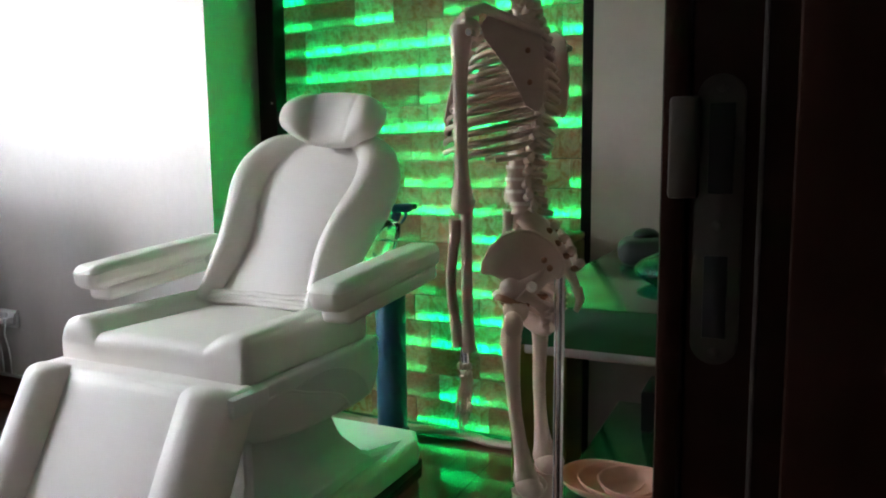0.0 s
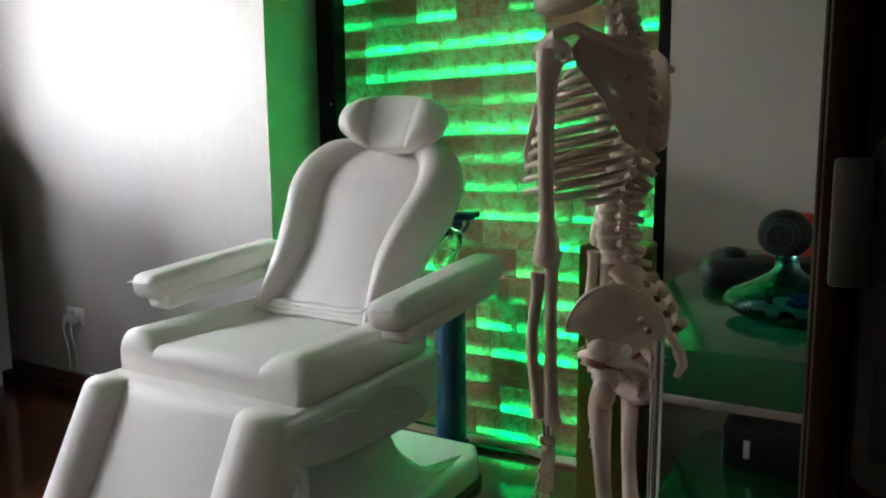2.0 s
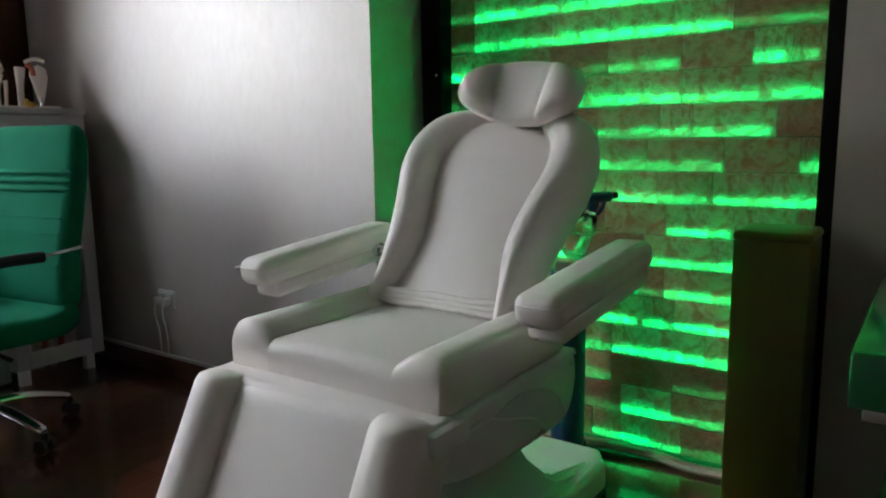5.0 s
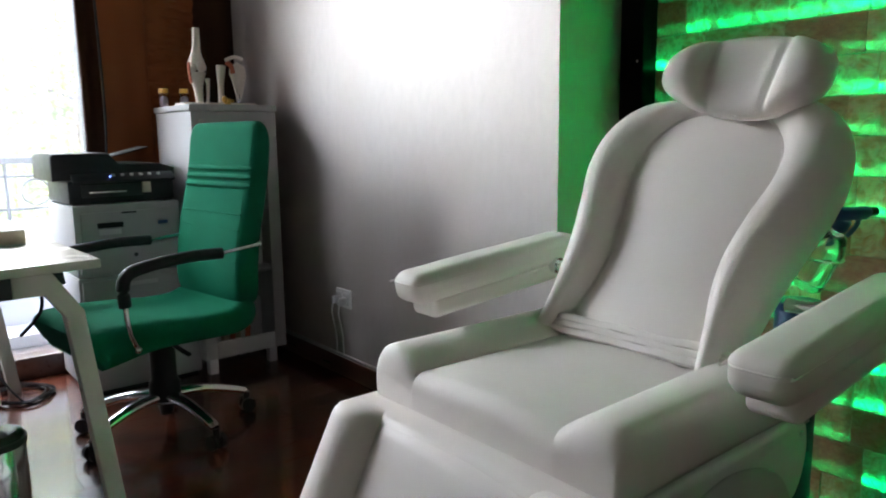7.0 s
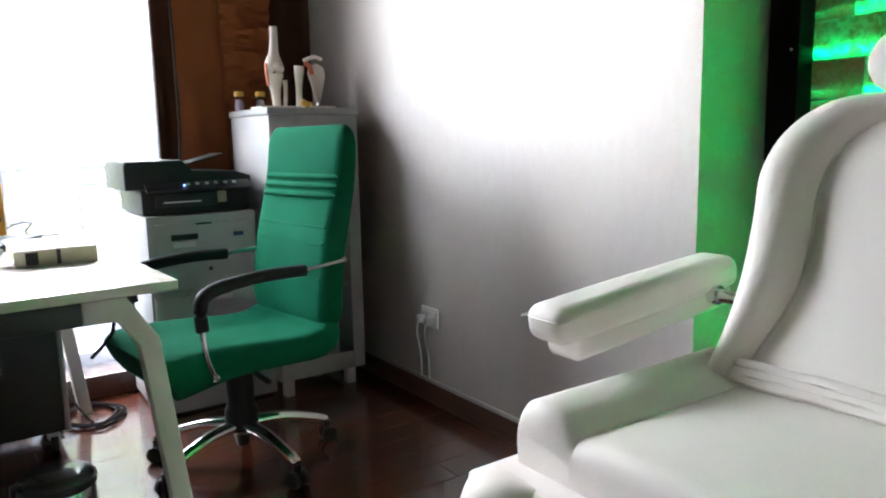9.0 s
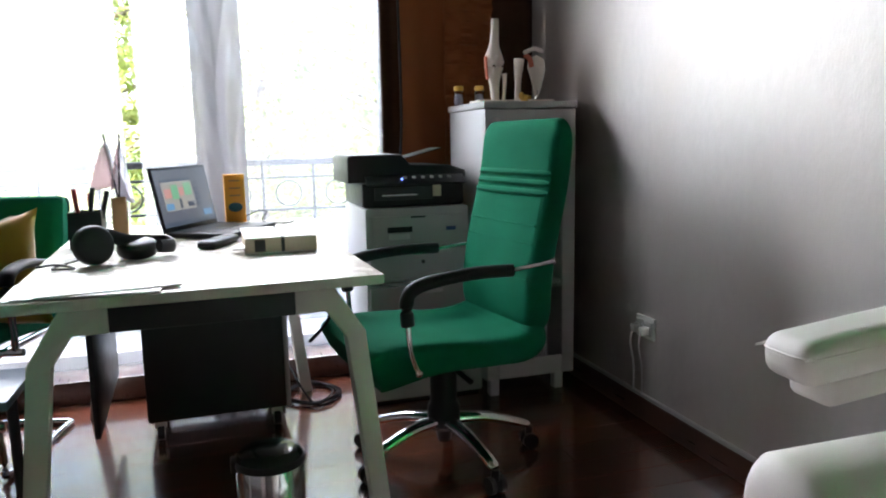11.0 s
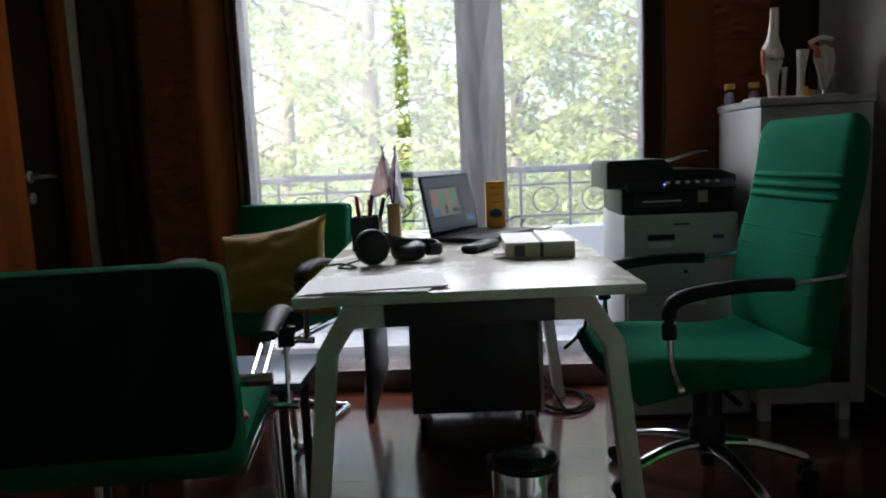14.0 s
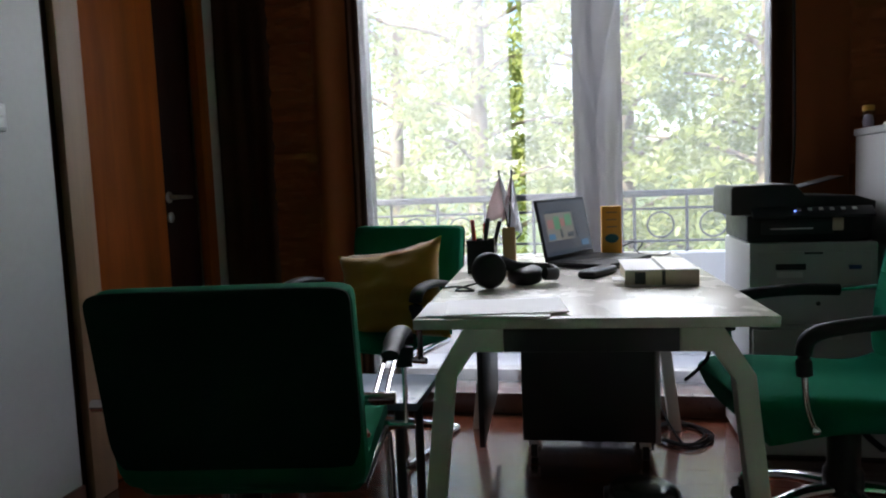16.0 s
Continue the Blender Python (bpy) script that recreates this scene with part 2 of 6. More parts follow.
SCREENRED = glow("screen_red", (0.55, 0.26, 0.24), 0.14)
SCREENBLUE = glow("screen_blue", (0.10, 0.28, 0.50), 0.14)
BLUELED = glow("blue_status_light", (0.15, 0.25, 1.0), 1.0)
CONCRETE = mat("white_balcony_wall", (0.66, 0.66, 0.68), 0.8, 0, 0.08, 5, 0.1, 60)
IRON = mat("grey_railing_iron", (0.07, 0.07, 0.075), 0.5, 0.4, 0.15, 20)
BARK = mat("tree_bark", (0.25, 0.20, 0.15), 0.9, 0, 0.35, 9, 0.5, 30, (3, 3, 0.5))
GRASS = mat("ground_grass", (0.10, 0.14, 0.04), 0.95, 0, 0.3, 2, 0.2, 20)
CABLE = mat("black_cable_rubber", (0.012, 0.012, 0.013), 0.9)
CABLE.node_tree.nodes["Principled BSDF"].inputs["Specular IOR Level"].default_value = 0.1
BINLID = mat("dark_glossy_lid", (0.03, 0.036, 0.034), 0.16, 0.3, 0.1, 20)
for _m in (BLACK, SOFTBLACK):
    _m.node_tree.nodes["Principled BSDF"].inputs["Specular IOR Level"].default_value = 0.25
for _m in (DOORWOOD, DARKWOOD, GREENCLOTH, DARKSATIN, SATIN, BLACKWOOD, SHADECLOTH):
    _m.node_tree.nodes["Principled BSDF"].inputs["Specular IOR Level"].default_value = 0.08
PURPLE = mat("purple_petals", (0.22, 0.08, 0.40), 0.7, 0, 0.2, 30)
LILAC = mat("pale_lilac_label", (0.52, 0.44, 0.56), 0.6, 0, 0.2, 60)
PALEPETAL = mat("pale_petals", (0.55, 0.62, 0.40), 0.7, 0, 0.2, 30)


def leaf_material(name, a, b):
    m = bpy.data.materials.new(name)
    m.use_nodes = True
    t = m.node_tree
    bsdf = t.nodes["Principled BSDF"]
    geo, mx = t.nodes.new("ShaderNodeNewGeometry"), t.nodes.new("ShaderNodeMix")
    mx.data_type = "RGBA"
    mx.inputs[6].default_value, mx.inputs[7].default_value = (*a, 1), (*b, 1)
    t.links.new(geo.outputs["Random Per Island"], mx.inputs[0])
    t.links.new(mx.outputs[2], bsdf.inputs["Base Color"])
    bsdf.inputs["Roughness"].default_value = 0.5
    out, add, tr = t.nodes["Material Output"], t.nodes.new("ShaderNodeMixShader"), t.nodes.new("ShaderNodeBsdfTranslucent")
    t.links.new(mx.outputs[2], tr.inputs["Color"])
    add.inputs[0].default_value = 0.6
    t.links.new(bsdf.outputs[0], add.inputs[1])
    t.links.new(tr.outputs[0], add.inputs[2])
    t.links.new(add.outputs[0], out.inputs["Surface"])
    return m


LEAF = leaf_material("summer_leaves", (0.28, 0.33, 0.09), (0.50, 0.53, 0.24))


# ---- building helpers ----
def thing(name, m, label, category, group="", kind=""):
    ob = new(name)
    ob.matrix_basis = m
    ob.empty_display_size = 0.1
    return tagged(ob, label, category, group, kind)


def part(name, bm, material, parent=None, label="", angle=40, kind=""):
    """Links a bmesh as one mesh object, under a thing or a part."""
    me = bpy.data.meshes.new(name)
    bmesh.ops.recalc_face_normals(bm, faces=bm.faces)
    bm.to_mesh(me)
    bm.free()
    for mt in material if isinstance(material, (list, tuple)) else (material,):
        me.materials.append(mt)
    me.shade_smooth()
    me.set_sharp_from_angle(angle=radians(angle))
    ob = new(name, me)
    ob.parent = parent
    if label:
        ob["label"] = label
    if kind:
        ob["kind"] = kind
    return ob


def solid(name, bm, material, label, category, m=None, kind="", group="", angle=40):
    """A thing that is one mesh."""
    ob = part(name, bm, material, None, "", angle)
    if m is not None:
        ob.matrix_basis = m
    return tagged(ob, label, category, group, kind)


def into(bm, tmp, m=None, index=0):
    """Adds the bmesh tmp to bm."""
    m = m or Matrix()
    vs = [bm.verts.new(m @ v.co) for v in tmp.verts]
    tmp.verts.index_update()
    for f in tmp.faces:
        nf = bm.faces.new([vs[v.index] for v in f.verts])
        nf.material_index = index
    tmp.free()
    return bm


def box(bm, c, s, bevel=0.0, m=None, index=0, seg=2):
    t = bmesh.new()
    bmesh.ops.create_cube(t, size=1, matrix=Matrix.Diagonal((*s, 1)))
    if bevel:
        bmesh.ops.bevel(t, geom=list(t.edges), offset=min(bevel, 0.49 * min(s)), segments=seg, profile=0.5, affect="EDGES")
    return into(bm, t, (m or Matrix()) @ Matrix.Translation(c), index)


def span(bm, a, b, bevel=0.0, m=None, index=0):
    """A box between two corners."""
    return box(bm, [(p + q) / 2 for p, q in zip(a, b)], [abs(q - p) for p, q in zip(a, b)], bevel, m, index)


def tube(bm, pts, r, seg=10, flat=1.0, index=0, up=(0, 0, 1), caps=True):
    """A sweep along points, with a radius for each; flat squeezes it along the second axis."""
    pts = [Vector(p) for p in pts]
    rs = list(r) if isinstance(r, (list, tuple)) else [r] * len(pts)
    rings, ref = [], Vector(up)
    run = (pts[-1] - pts[0]).normalized()
    if ref.z == 1 and abs(run.z) > 0.85:
        ref = Vector((1, 0, 0))
    for n, p in enumerate(pts):
        d = (pts[min(n + 1, len(pts) - 1)] - pts[max(n - 1, 0)]).normalized()
        side = d.cross(ref)
        if side.length < 1e-3:
            side = d.cross(Vector((1, 0, 0)) if abs(d.x) < 0.9 else Vector((0, 1, 0)))
        side.normalize()
        other = side.cross(d).normalized()
        rings.append([bm.verts.new(p + rs[n] * (math.cos(a) * side + flat * math.sin(a) * other)) for a in (2 * math.pi * k / seg for k in range(seg))])
    for a, b in zip(rings, rings[1:]):
        for k in range(seg):
            bm.faces.new((a[k], a[(k + 1) % seg], b[(k + 1) % seg], b[k])).material_index = index
    if caps:
        for ring in (rings[0][::-1], rings[-1]):
            bm.faces.new(ring).material_index = index
    return bm


def smooth_path(pts, steps=6):
    """A Catmull-Rom curve through points (with any number of values each)."""
    out, n = [], len(pts)
    for i in range(n - 1):
        p0, p1, p2, p3 = pts[max(i - 1, 0)], pts[i], pts[i + 1], pts[min(i + 2, n - 1)]
        for s in range(steps):
            t = s / steps
            out.append(tuple(0.5 * (2 * b + (c - a) * t + (2 * a - 5 * b + 4 * c - d) * t * t + (3 * b - a - 3 * c + d) * t ** 3)
                             for a, b, c, d in zip(p0, p1, p2, p3)))
    return out + [tuple(pts[-1])]


def ball(bm, c, radii, index=0, m=None, u=14, v=9):
    t = bmesh.new()
    bmesh.ops.create_uvsphere(t, u_segments=u, v_segments=v, radius=1)
    return into(bm, t, (m or Matrix()) @ Matrix.Translation(c) @ Matrix.Diagonal((*radii, 1)), index)


def lathe(bm, profile, seg=24, c=(0, 0, 0), index=0):
    """Turns (radius, height) pairs about the z axis at c."""
    rings = [[bm.verts.new((c[0] + r * math.cos(a), c[1] + r * math.sin(a), c[2] + z)) for a in (2 * math.pi * k / seg for k in range(seg))] for r, z in profile]
    for a, b in zip(rings, rings[1:]):
        for k in range(seg):
            bm.faces.new((a[k], a[(k + 1) % seg], b[(k + 1) % seg], b[k])).material_index = index
    for ring in (rings[0][::-1], rings[-1]):
        bm.faces.new(ring).material_index = index
    return bm


def cushion(bm, c, s, r=0.03, bulge=0.0, m=None, index=0, cuts=9, wrinkle=0.0, seed=0.0):
    """A padded block: a rounded box whose faces swell."""
    t = bmesh.new()
    bmesh.ops.create_cube(t, size=2)
    bmesh.ops.subdivide_edges(t, edges=list(t.edges), cuts=cuts, use_grid_fill=True)
    half = Vector(s) / 2
    r = min(r, 0.98 * min(half))
    span_n = cuts + 1
    ends = max(1, min(3, span_n // 3))

    def place(u, h):
        """Puts a share of the grid's lines into the rounding at both ends."""
        g = (u + 1) / 2 * span_n
        if g <= ends:
            return -h + r * g / ends
        if g >= span_n - ends:
            return h - r * (span_n - g) / ends
        return (h - r) * ((g - ends) / (span_n - 2 * ends) * 2 - 1)

    for v in t.verts:
        p = Vector([place(v.co[k], half[k]) for k in range(3)])
        n = Vector([p[k] / half[k] for k in range(3)])
        q = Vector([max(-(half[k] - r), min(half[k] - r, p[k])) for k in range(3)])
        d = p - q
        if d.length > 1e-6:
            # spread the rim's rings evenly over the rounding
            p = q + d.normalized() * r
        swell = [(1 - n[(k + 1) % 3] ** 2) * (1 - n[(k + 2) % 3] ** 2) for k in range(3)]
        p += Vector([bulge * n[k] ** 3 * swell[k] for k in range(3)])
        if wrinkle:
            p += wrinkle * noise.noise_vector(p * 9 + Vector((seed, 0, 0)))
        v.co = p
    return into(bm, t, (m or Matrix()) @ Matrix.Translation(c), index)


def slab(bm, outline, depth, m=None, index=0, bevel=0.0):
    """A flat outline (x, y) given thickness along z, from 0 to depth."""
    t = bmesh.new()
    f = t.faces.new([t.verts.new((x, y, 0)) for x, y in outline])
    got = bmesh.ops.extrude_face_region(t, geom=[f])
    bmesh.ops.translate(t, verts=[g for g in got["geom"] if isinstance(g, bmesh.types.BMVert)], vec=(0, 0, depth))
    if bevel:
        rim = [e for e in t.edges if abs(e.verts[0].co.z - e.verts[1].co.z) < 1e-6]
        bmesh.ops.bevel(t, geom=rim, offset=bevel, segments=3, profile=0.5, affect="EDGES")
    return into(bm, t, m, index)


def loft(bm, rings, closed=True):
    """Joins rings of points; closed rings, with both ends capped."""
    made = [[bm.verts.new(p) for p in ring] for ring in rings]
    n = len(made[0])
    for a, c in zip(made, made[1:]):
        for k in range(n if closed else n - 1):
            bm.faces.new((a[k], a[(k + 1) % n], c[(k + 1) % n], c[k]))
    if closed:
        bm.faces.new(made[0][::-1])
        bm.faces.new(made[-1])
    return bm


def bar(name, a, b, material, parent=None, bevel=0.004, label=""):
    return part(name, span(bmesh.new(), a, b, bevel), material, parent, label)


def wall(name, a, b, material, label):
    ob = part(name, span(bmesh.new(), a, b), material)
    return tagged(ob, label, "wall", kind="structure")


# ---- the room's shell ----
H = 2.65
WX, SY, RX, LY = -4.0, 2.024, 0.46, -1.2      # window wall, silver wall, east wall, south wall
EX = 1.9                                        # end of the corridor

tagged(part("ceiling", span(bmesh.new(), (WX - 0.3, LY - 0.3, H), (EX + 0.2, 2.7, H + 0.12)), CEIL), "ceiling out of view, darkened to limit bounced light", "ceiling", kind="structure")
wall("wall_north", (WX - 0.3, SY, 0), (-1.718, SY + 0.54, H), SILVER, "silver metallic wallpaper on a smooth wall")
wall("wall_niche_back", (-1.718, 2.42, 0), (-0.33, 2.56, H), BACKING, "hidden wall behind the lit salt bricks, darkened to damp their glow")
wall("wall_north_east", (-0.367, 2.25, 0), (RX + 0.15, 2.42, H), GREY, "plain warm grey wallpapered wall behind the green desk")
wall("wall_east", (RX, 0.66, 0), (RX + 0.15, 2.25, H), GREY, "plain warm grey wall")
wall("wall_door_stub", (0.118, 0.548, 0), (RX, 0.66, H), GREY, "short wall beside the entrance door frame")
wall("wall_door_south", (0.118, LY, 0), (0.30, -0.43, H), GREY, "plain wall beside the entrance")
wall("wall_door_head", (0.118, -0.43, 2.12), (0.30, 0.548, H), GREY, "plain wall above the entrance")
# corridor walls out of view, added to close the room and hold down fill
wall("wall_corridor_north", (0.30, 0.548, 0), (EX, 0.66, H), CORRIDOR, "unseen corridor wall, darkened to cut bounced light")
wall("wall_corridor_end", (EX, LY - 0.2, 0), (EX + 0.12, 0.66, H), CORRIDOR, "unseen corridor end wall, darkened to cut bounced light")
wall("wall_corridor_south", (0.30, LY - 0.2, 0), (EX, LY, H), CORRIDOR, "unseen corridor wall, darkened to cut bounced light")
wall("wall_south", (-2.776, LY - 0.2, 0), (0.30, LY, H), SOUTH, "silver grey wallpapered wall with a light switch, toned down for weak light")
wall("wall_south_west", (WX - 0.3, LY - 0.2, 0), (-3.80, LY, H), PAINT, "narrow pale wall beside the inner door")
wall("wall_south_head", (-3.80, LY - 0.2, 2.12), (-2.776, LY, H), PAINT, "plain wall above the inner door")
wall("wall_west_south", (WX - 0.3, LY, 0), (WX, -0.62, H), PAINT, "window wall behind the brown curtain")
wall("wall_west_north", (WX - 0.3, 1.42, 0), (WX, SY, H), PAINT, "window wall behind the brown curtain")
wall("wall_west_head", (WX - 0.3, -0.62, 2.45), (WX, 1.42, H), PAINT, "wall above the balcony window")
wall("wall_beyond_door", (-3.95, LY - 0.32, 0), (-2.70, LY - 0.2, H), PAINT, "plain wall closing the inner doorway")

# skirting
tagged(part("baseboard", span(bmesh.new(), (WX + 0.08, SY - 0.016, 0), (-1.718, SY, 0.085), 0.004), BASEB), "dark wooden skirting board along the silver wall", "skirting", kind="structure")
tagged(part("baseboard", span(bmesh.new(), (WX + 0.08, SY - 0.013, 0.085), (-1.718, SY, 0.10), 0.004), CABWHITE), "pale cable strip on top of the skirting", "skirting", kind="structure")
tagged(part("baseboard", span(bmesh.new(), (-2.776, LY, 0), (0.118, LY + 0.016, 0.085), 0.004), BASEB), "dark wooden skirting board", "skirting", kind="structure")

# entrance door frame with the strike plate, seen from the doorway
frame_thing = thing("door_1", pose(0, 0, 0), "dark stained wooden door frame with a dull strike plate", "door frame", kind="structure")
bm = bmesh.new()
span(bm, (0.102, 0.517, 0), (0.119, 0.547, 2.12), 0.004)
span(bm, (0.119, 0.527, 0), (0.32, 0.547, 2.12), 0.003)
span(bm, (0.185, 0.505, 0), (0.32, 0.5265, 2.12), 0.004)
part("jamb", bm, DARKWOOD, frame_thing)
bm = bmesh.new()
span(bm, (0.102, -0.429, 0), (0.32, -0.40, 2.12), 0.006)
part("jamb", bm, DARKWOOD, frame_thing)
part("head", span(bmesh.new(), (0.102, -0.40, 2.09), (0.32, 0.505, 2.119), 0.005), DARKWOOD, frame_thing)
part("casing", span(bmesh.new(), (0.098, 0.549, 0), (0.117, 0.61, 2.15), 0.005), DARKWOOD, frame_thing)
XZ = Matrix(((1, 0, 0, 0), (0, 0, 1, 0.5215), (0, 1, 0, 0), (0, 0, 0, 1)))
ends = [(0.1398 + 0.0155 * math.cos(math.pi * k / 12), 1.0697 + 0.0155 * math.sin(math.pi * k / 12)) for k in range(13)]
ends += [(0.1398 - 0.0155 * math.cos(math.pi * k / 12), 0.9031 - 0.0155 * math.sin(math.pi * k / 12)) for k in range(13)]
plate = part("strike_plate", slab(bmesh.new(), ends, 0.005, XZ, bevel=0.001), OLDSTEEL, frame_thing, "dull metal strike plate")
part("lip", span(bmesh.new(), (0.1075, 0.5130, 1.0025), (0.1275, 0.5212, 1.0710), 0.003), OLDSTEEL, plate)
for x0, x1, za, zb in ((0.1328, 0.1490, 1.0055, 1.0660), (0.1320, 0.1474, 0.9065, 0.9636)):
    part("slot", span(bmesh.new(), (x0, 0.5200, za), (x1, 0.5225, zb), 0.0008), BLACK, plate)
for z in (1.0765, 0.9845, 0.8960):
    part("screw", ball(bmesh.new(), (0.1398, 0.5212, z), (0.0036, 0.0014, 0.0036)), OLDSTEEL, plate)
part("seal", span(bmesh.new(), (0.1640, 0.5225, 0), (0.1672, 0.5268, 2.09), 0.001), SEAL, frame_thing, "thin pale rubber seal")

# inner door in the south wall
d = thing("door_2", pose(0, 0, 0), "closed varnished red-brown wooden door with a steel lever", "door", kind="structure")
part("casing", span(bmesh.new(), (-2.942, LY - 0.02, 0), (-2.820, LY + 0.016, 2.119), 0.006), CASING, d, "light brown wooden casing")
part("casing", span(bmesh.new(), (-3.796, LY - 0.03, 0), (-3.712, LY + 0.012, 2.119), 0.006), DOORWOOD, d)
part("jamb", span(bmesh.new(), (-2.8195, LY - 0.10, 0), (-2.778, LY - 0.012, 2.119), 0.003), DARKWOOD, d, "dark strip filling the gap beside the casing")
part("lintel", span(bmesh.new(), (-3.711, LY - 0.03, 2.04), (-2.943, LY + 0.012, 2.119), 0.006), CASING, d)
part("leaf", span(bmesh.new(), (-3.44, LY - 0.06, 0.006), (-2.9425, LY - 0.021, 2.038), 0.003), DOORWOOD, d)
# narrow part with the handle, set back and darker than the rest
leaf2 = part("leaf", span(bmesh.new(), (-3.7115, LY - 0.075, 0.006), (-3.442, LY - 0.035, 2.038), 0.003), DARKWOOD, d, "narrow darker part of the door")
bm = bmesh.new()
lathe(bm, [(0.024, 0), (0.024, 0.006), (0.011, 0.009), (0.010, 0.045)], 16)
bmesh.ops.rotate(bm, verts=bm.verts, matrix=Matrix.Rotation(radians(-90), 3, "X"))
bmesh.ops.translate(bm, verts=bm.verts, vec=(-3.485, LY - 0.035, 1.04))
tube(bm, [(-3.485, LY + 0.008, 1.04), (-3.52, LY + 0.012, 1.04), (-3.60, LY + 0.006, 1.038)], [0.009, 0.009, 0.007], 10)
part("door_handle", bm, STEEL, leaf2, "steel lever handle")
bm = bmesh.new()
lathe(bm, [(0.022, 0), (0.022, 0.007), (0.008, 0.01)], 16)
bmesh.ops.rotate(bm, verts=bm.verts, matrix=Matrix.Rotation(radians(-90), 3, "X"))
bmesh.ops.translate(bm, verts=bm.verts, vec=(-3.485, LY - 0.034, 0.955))
part("lock_rosette", bm, STEEL, leaf2)

# light switch and socket
sw = thing("light_switch", pose(-2.545, LY, 1.302, 0, 0, 180), "white double rocker light switch on the grey wall", "light switch")
part("plate", box(bmesh.new(), (0, -0.006, 0), (0.082, 0.012, 0.082), 0.004), GPLASTIC, sw)
for z in (-0.017, 0.017):
    part("rocker", box(bmesh.new(), (0, -0.014, z), (0.052, 0.008, 0.030), 0.003), WPLASTIC, sw)
so = thing("wall_socket", pose(-2.937, SY, 0.357), "white double wall socket with plugged-in white cables", "socket")
part("plate", box(bmesh.new(), (0, -0.006, 0), (0.115, 0.012, 0.082), 0.004), WPLASTIC, so)
for x in (-0.028, 0.028):
    s2 = part("outlet", box(bmesh.new(), (x, -0.014, 0), (0.046, 0.008, 0.055), 0.004), GPLASTIC, so)
    bm = bmesh.new()
    cushion(bm, (x, -0.032, -0.005), (0.026, 0.036, 0.032), 0.008, cuts=4)
    part("plug", bm, WPLASTIC, so)
    bm = bmesh.new()
    tube(bm, smooth_path([(x, -0.045, -0.012), (x - 0.002, -0.052, -0.06), (x - 0.012, -0.03, -0.15), (x - 0.02, -0.022, -0.25)], 5), 0.0035, 8)
    part("cable", bm, WPLASTIC, so)

# ---- balcony window ----
w = thing("window_1", pose(0, 0, 0), "tall dark-framed balcony window with a wooden threshold", "window", kind="structure")
for a, b in (((WX - 0.12, -0.62, 0.10), (WX - 0.04, -0.50, 2.45)), ((WX - 0.12, 1.29, 0.10), (WX - 0.04, 1.42, 2.45)),
             ((WX - 0.12, -0.50, 2.36), (WX - 0.04, 1.29, 2.45)), ((WX - 0.12, 0.50, 0.16), (WX - 0.04, 0.60, 2.36))):
    bar("window_frame", a, b, WINFRAME, w, 0.006)
bar("window_frame", (WX - 0.12, -0.50, 0.10), (WX - 0.04, 1.29, 0.16), CABWHITE, w, 0.006)
for y0, y1 in ((-0.50, 0.50), (0.60, 1.29)):
    pane = bar("pane", (WX - 0.085, y0, 0.16), (WX - 0.079, y1, 2.36), GLASS, w, 0)
    pane.visible_shadow = False
bar("threshold", (WX - 0.3, -0.62, 0), (WX + 0.14, 1.42, 0.098), BASEB, w, 0.008, "red-brown wooden threshold")


def drape(y0, y1, x, z0, z1, folds, depth, cols=80, rows=24, seed=0.0, hem=0.0, pinch=0.0, ruffle=0.0, ruffle_n=40):
    """A hanging cloth in the plane of the window, with thickness left to the cloth's material."""
    b = bmesh.new()
    grid = []
    for j in range(rows + 1):
        v = j / rows
        row = []
        for i in range(cols + 1):
            u = i / cols
            y = y0 + (y1 - y0) * u
            fold = math.sin(2 * math.pi * folds * u + seed + 0.7 * math.sin(3.1 * u * folds + seed)) + 0.35 * math.sin(2 * math.pi * folds * 2.3 * u + 2 * seed)
            xx = x + depth * fold * (0.75 + 0.25 * math.sin(3 * v + seed))
            zz = z0 + (z1 - z0) * v
            if ruffle:
                k = noise.noise(Vector((y * 6, zz * 34, seed)))
                xx += ruffle * (k + 0.6 * noise.noise(Vector((y * 16 + 5, zz * 60, seed))))
            if hem and j == 0:
                zz += hem * math.sin(2 * math.pi * folds * u + seed)
            row.append(b.verts.new((xx, y + pinch * noise.noise(Vector((u * 9, v * 2.5, seed))), zz)))
        grid.append(row)
    for j in range(rows):
        for i in range(cols):
            b.faces.new((grid[j][i], grid[j][i + 1], grid[j + 1][i + 1], grid[j + 1][i]))
    return b


def thicken(ob, t=0.004):
    s = ob.modifiers.new("thickness", "SOLIDIFY")
    s.thickness = t
    return ob


cur = thing("curtain", pose(0, 0, 0), "brown satin curtain with a ruched band, hanging beside the window", "curtain", "brown curtains")
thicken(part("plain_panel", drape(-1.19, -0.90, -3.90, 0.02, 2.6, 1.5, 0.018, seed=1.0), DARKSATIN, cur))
thicken(part("ruched_panel", drape(-0.915, -0.685, -3.872, 0.02, 2.6, 1.0, 0.010, 40, 220, seed=2.0, ruffle=0.022), SATIN, cur, "ruched brown satin band"))
thicken(part("smooth_panel", drape(-0.70, -0.53, -3.88, 0.02, 2.6, 0.5, 0.03, seed=0.2), SATIN, cur))
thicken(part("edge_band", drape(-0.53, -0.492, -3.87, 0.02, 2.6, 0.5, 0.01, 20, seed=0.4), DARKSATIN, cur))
cur2 = thing("curtain", pose(0, 0, 0), "brown satin curtain with a ruched band behind the cabinet", "curtain", "brown curtains")
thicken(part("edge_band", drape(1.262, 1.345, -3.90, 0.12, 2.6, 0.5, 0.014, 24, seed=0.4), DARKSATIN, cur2))
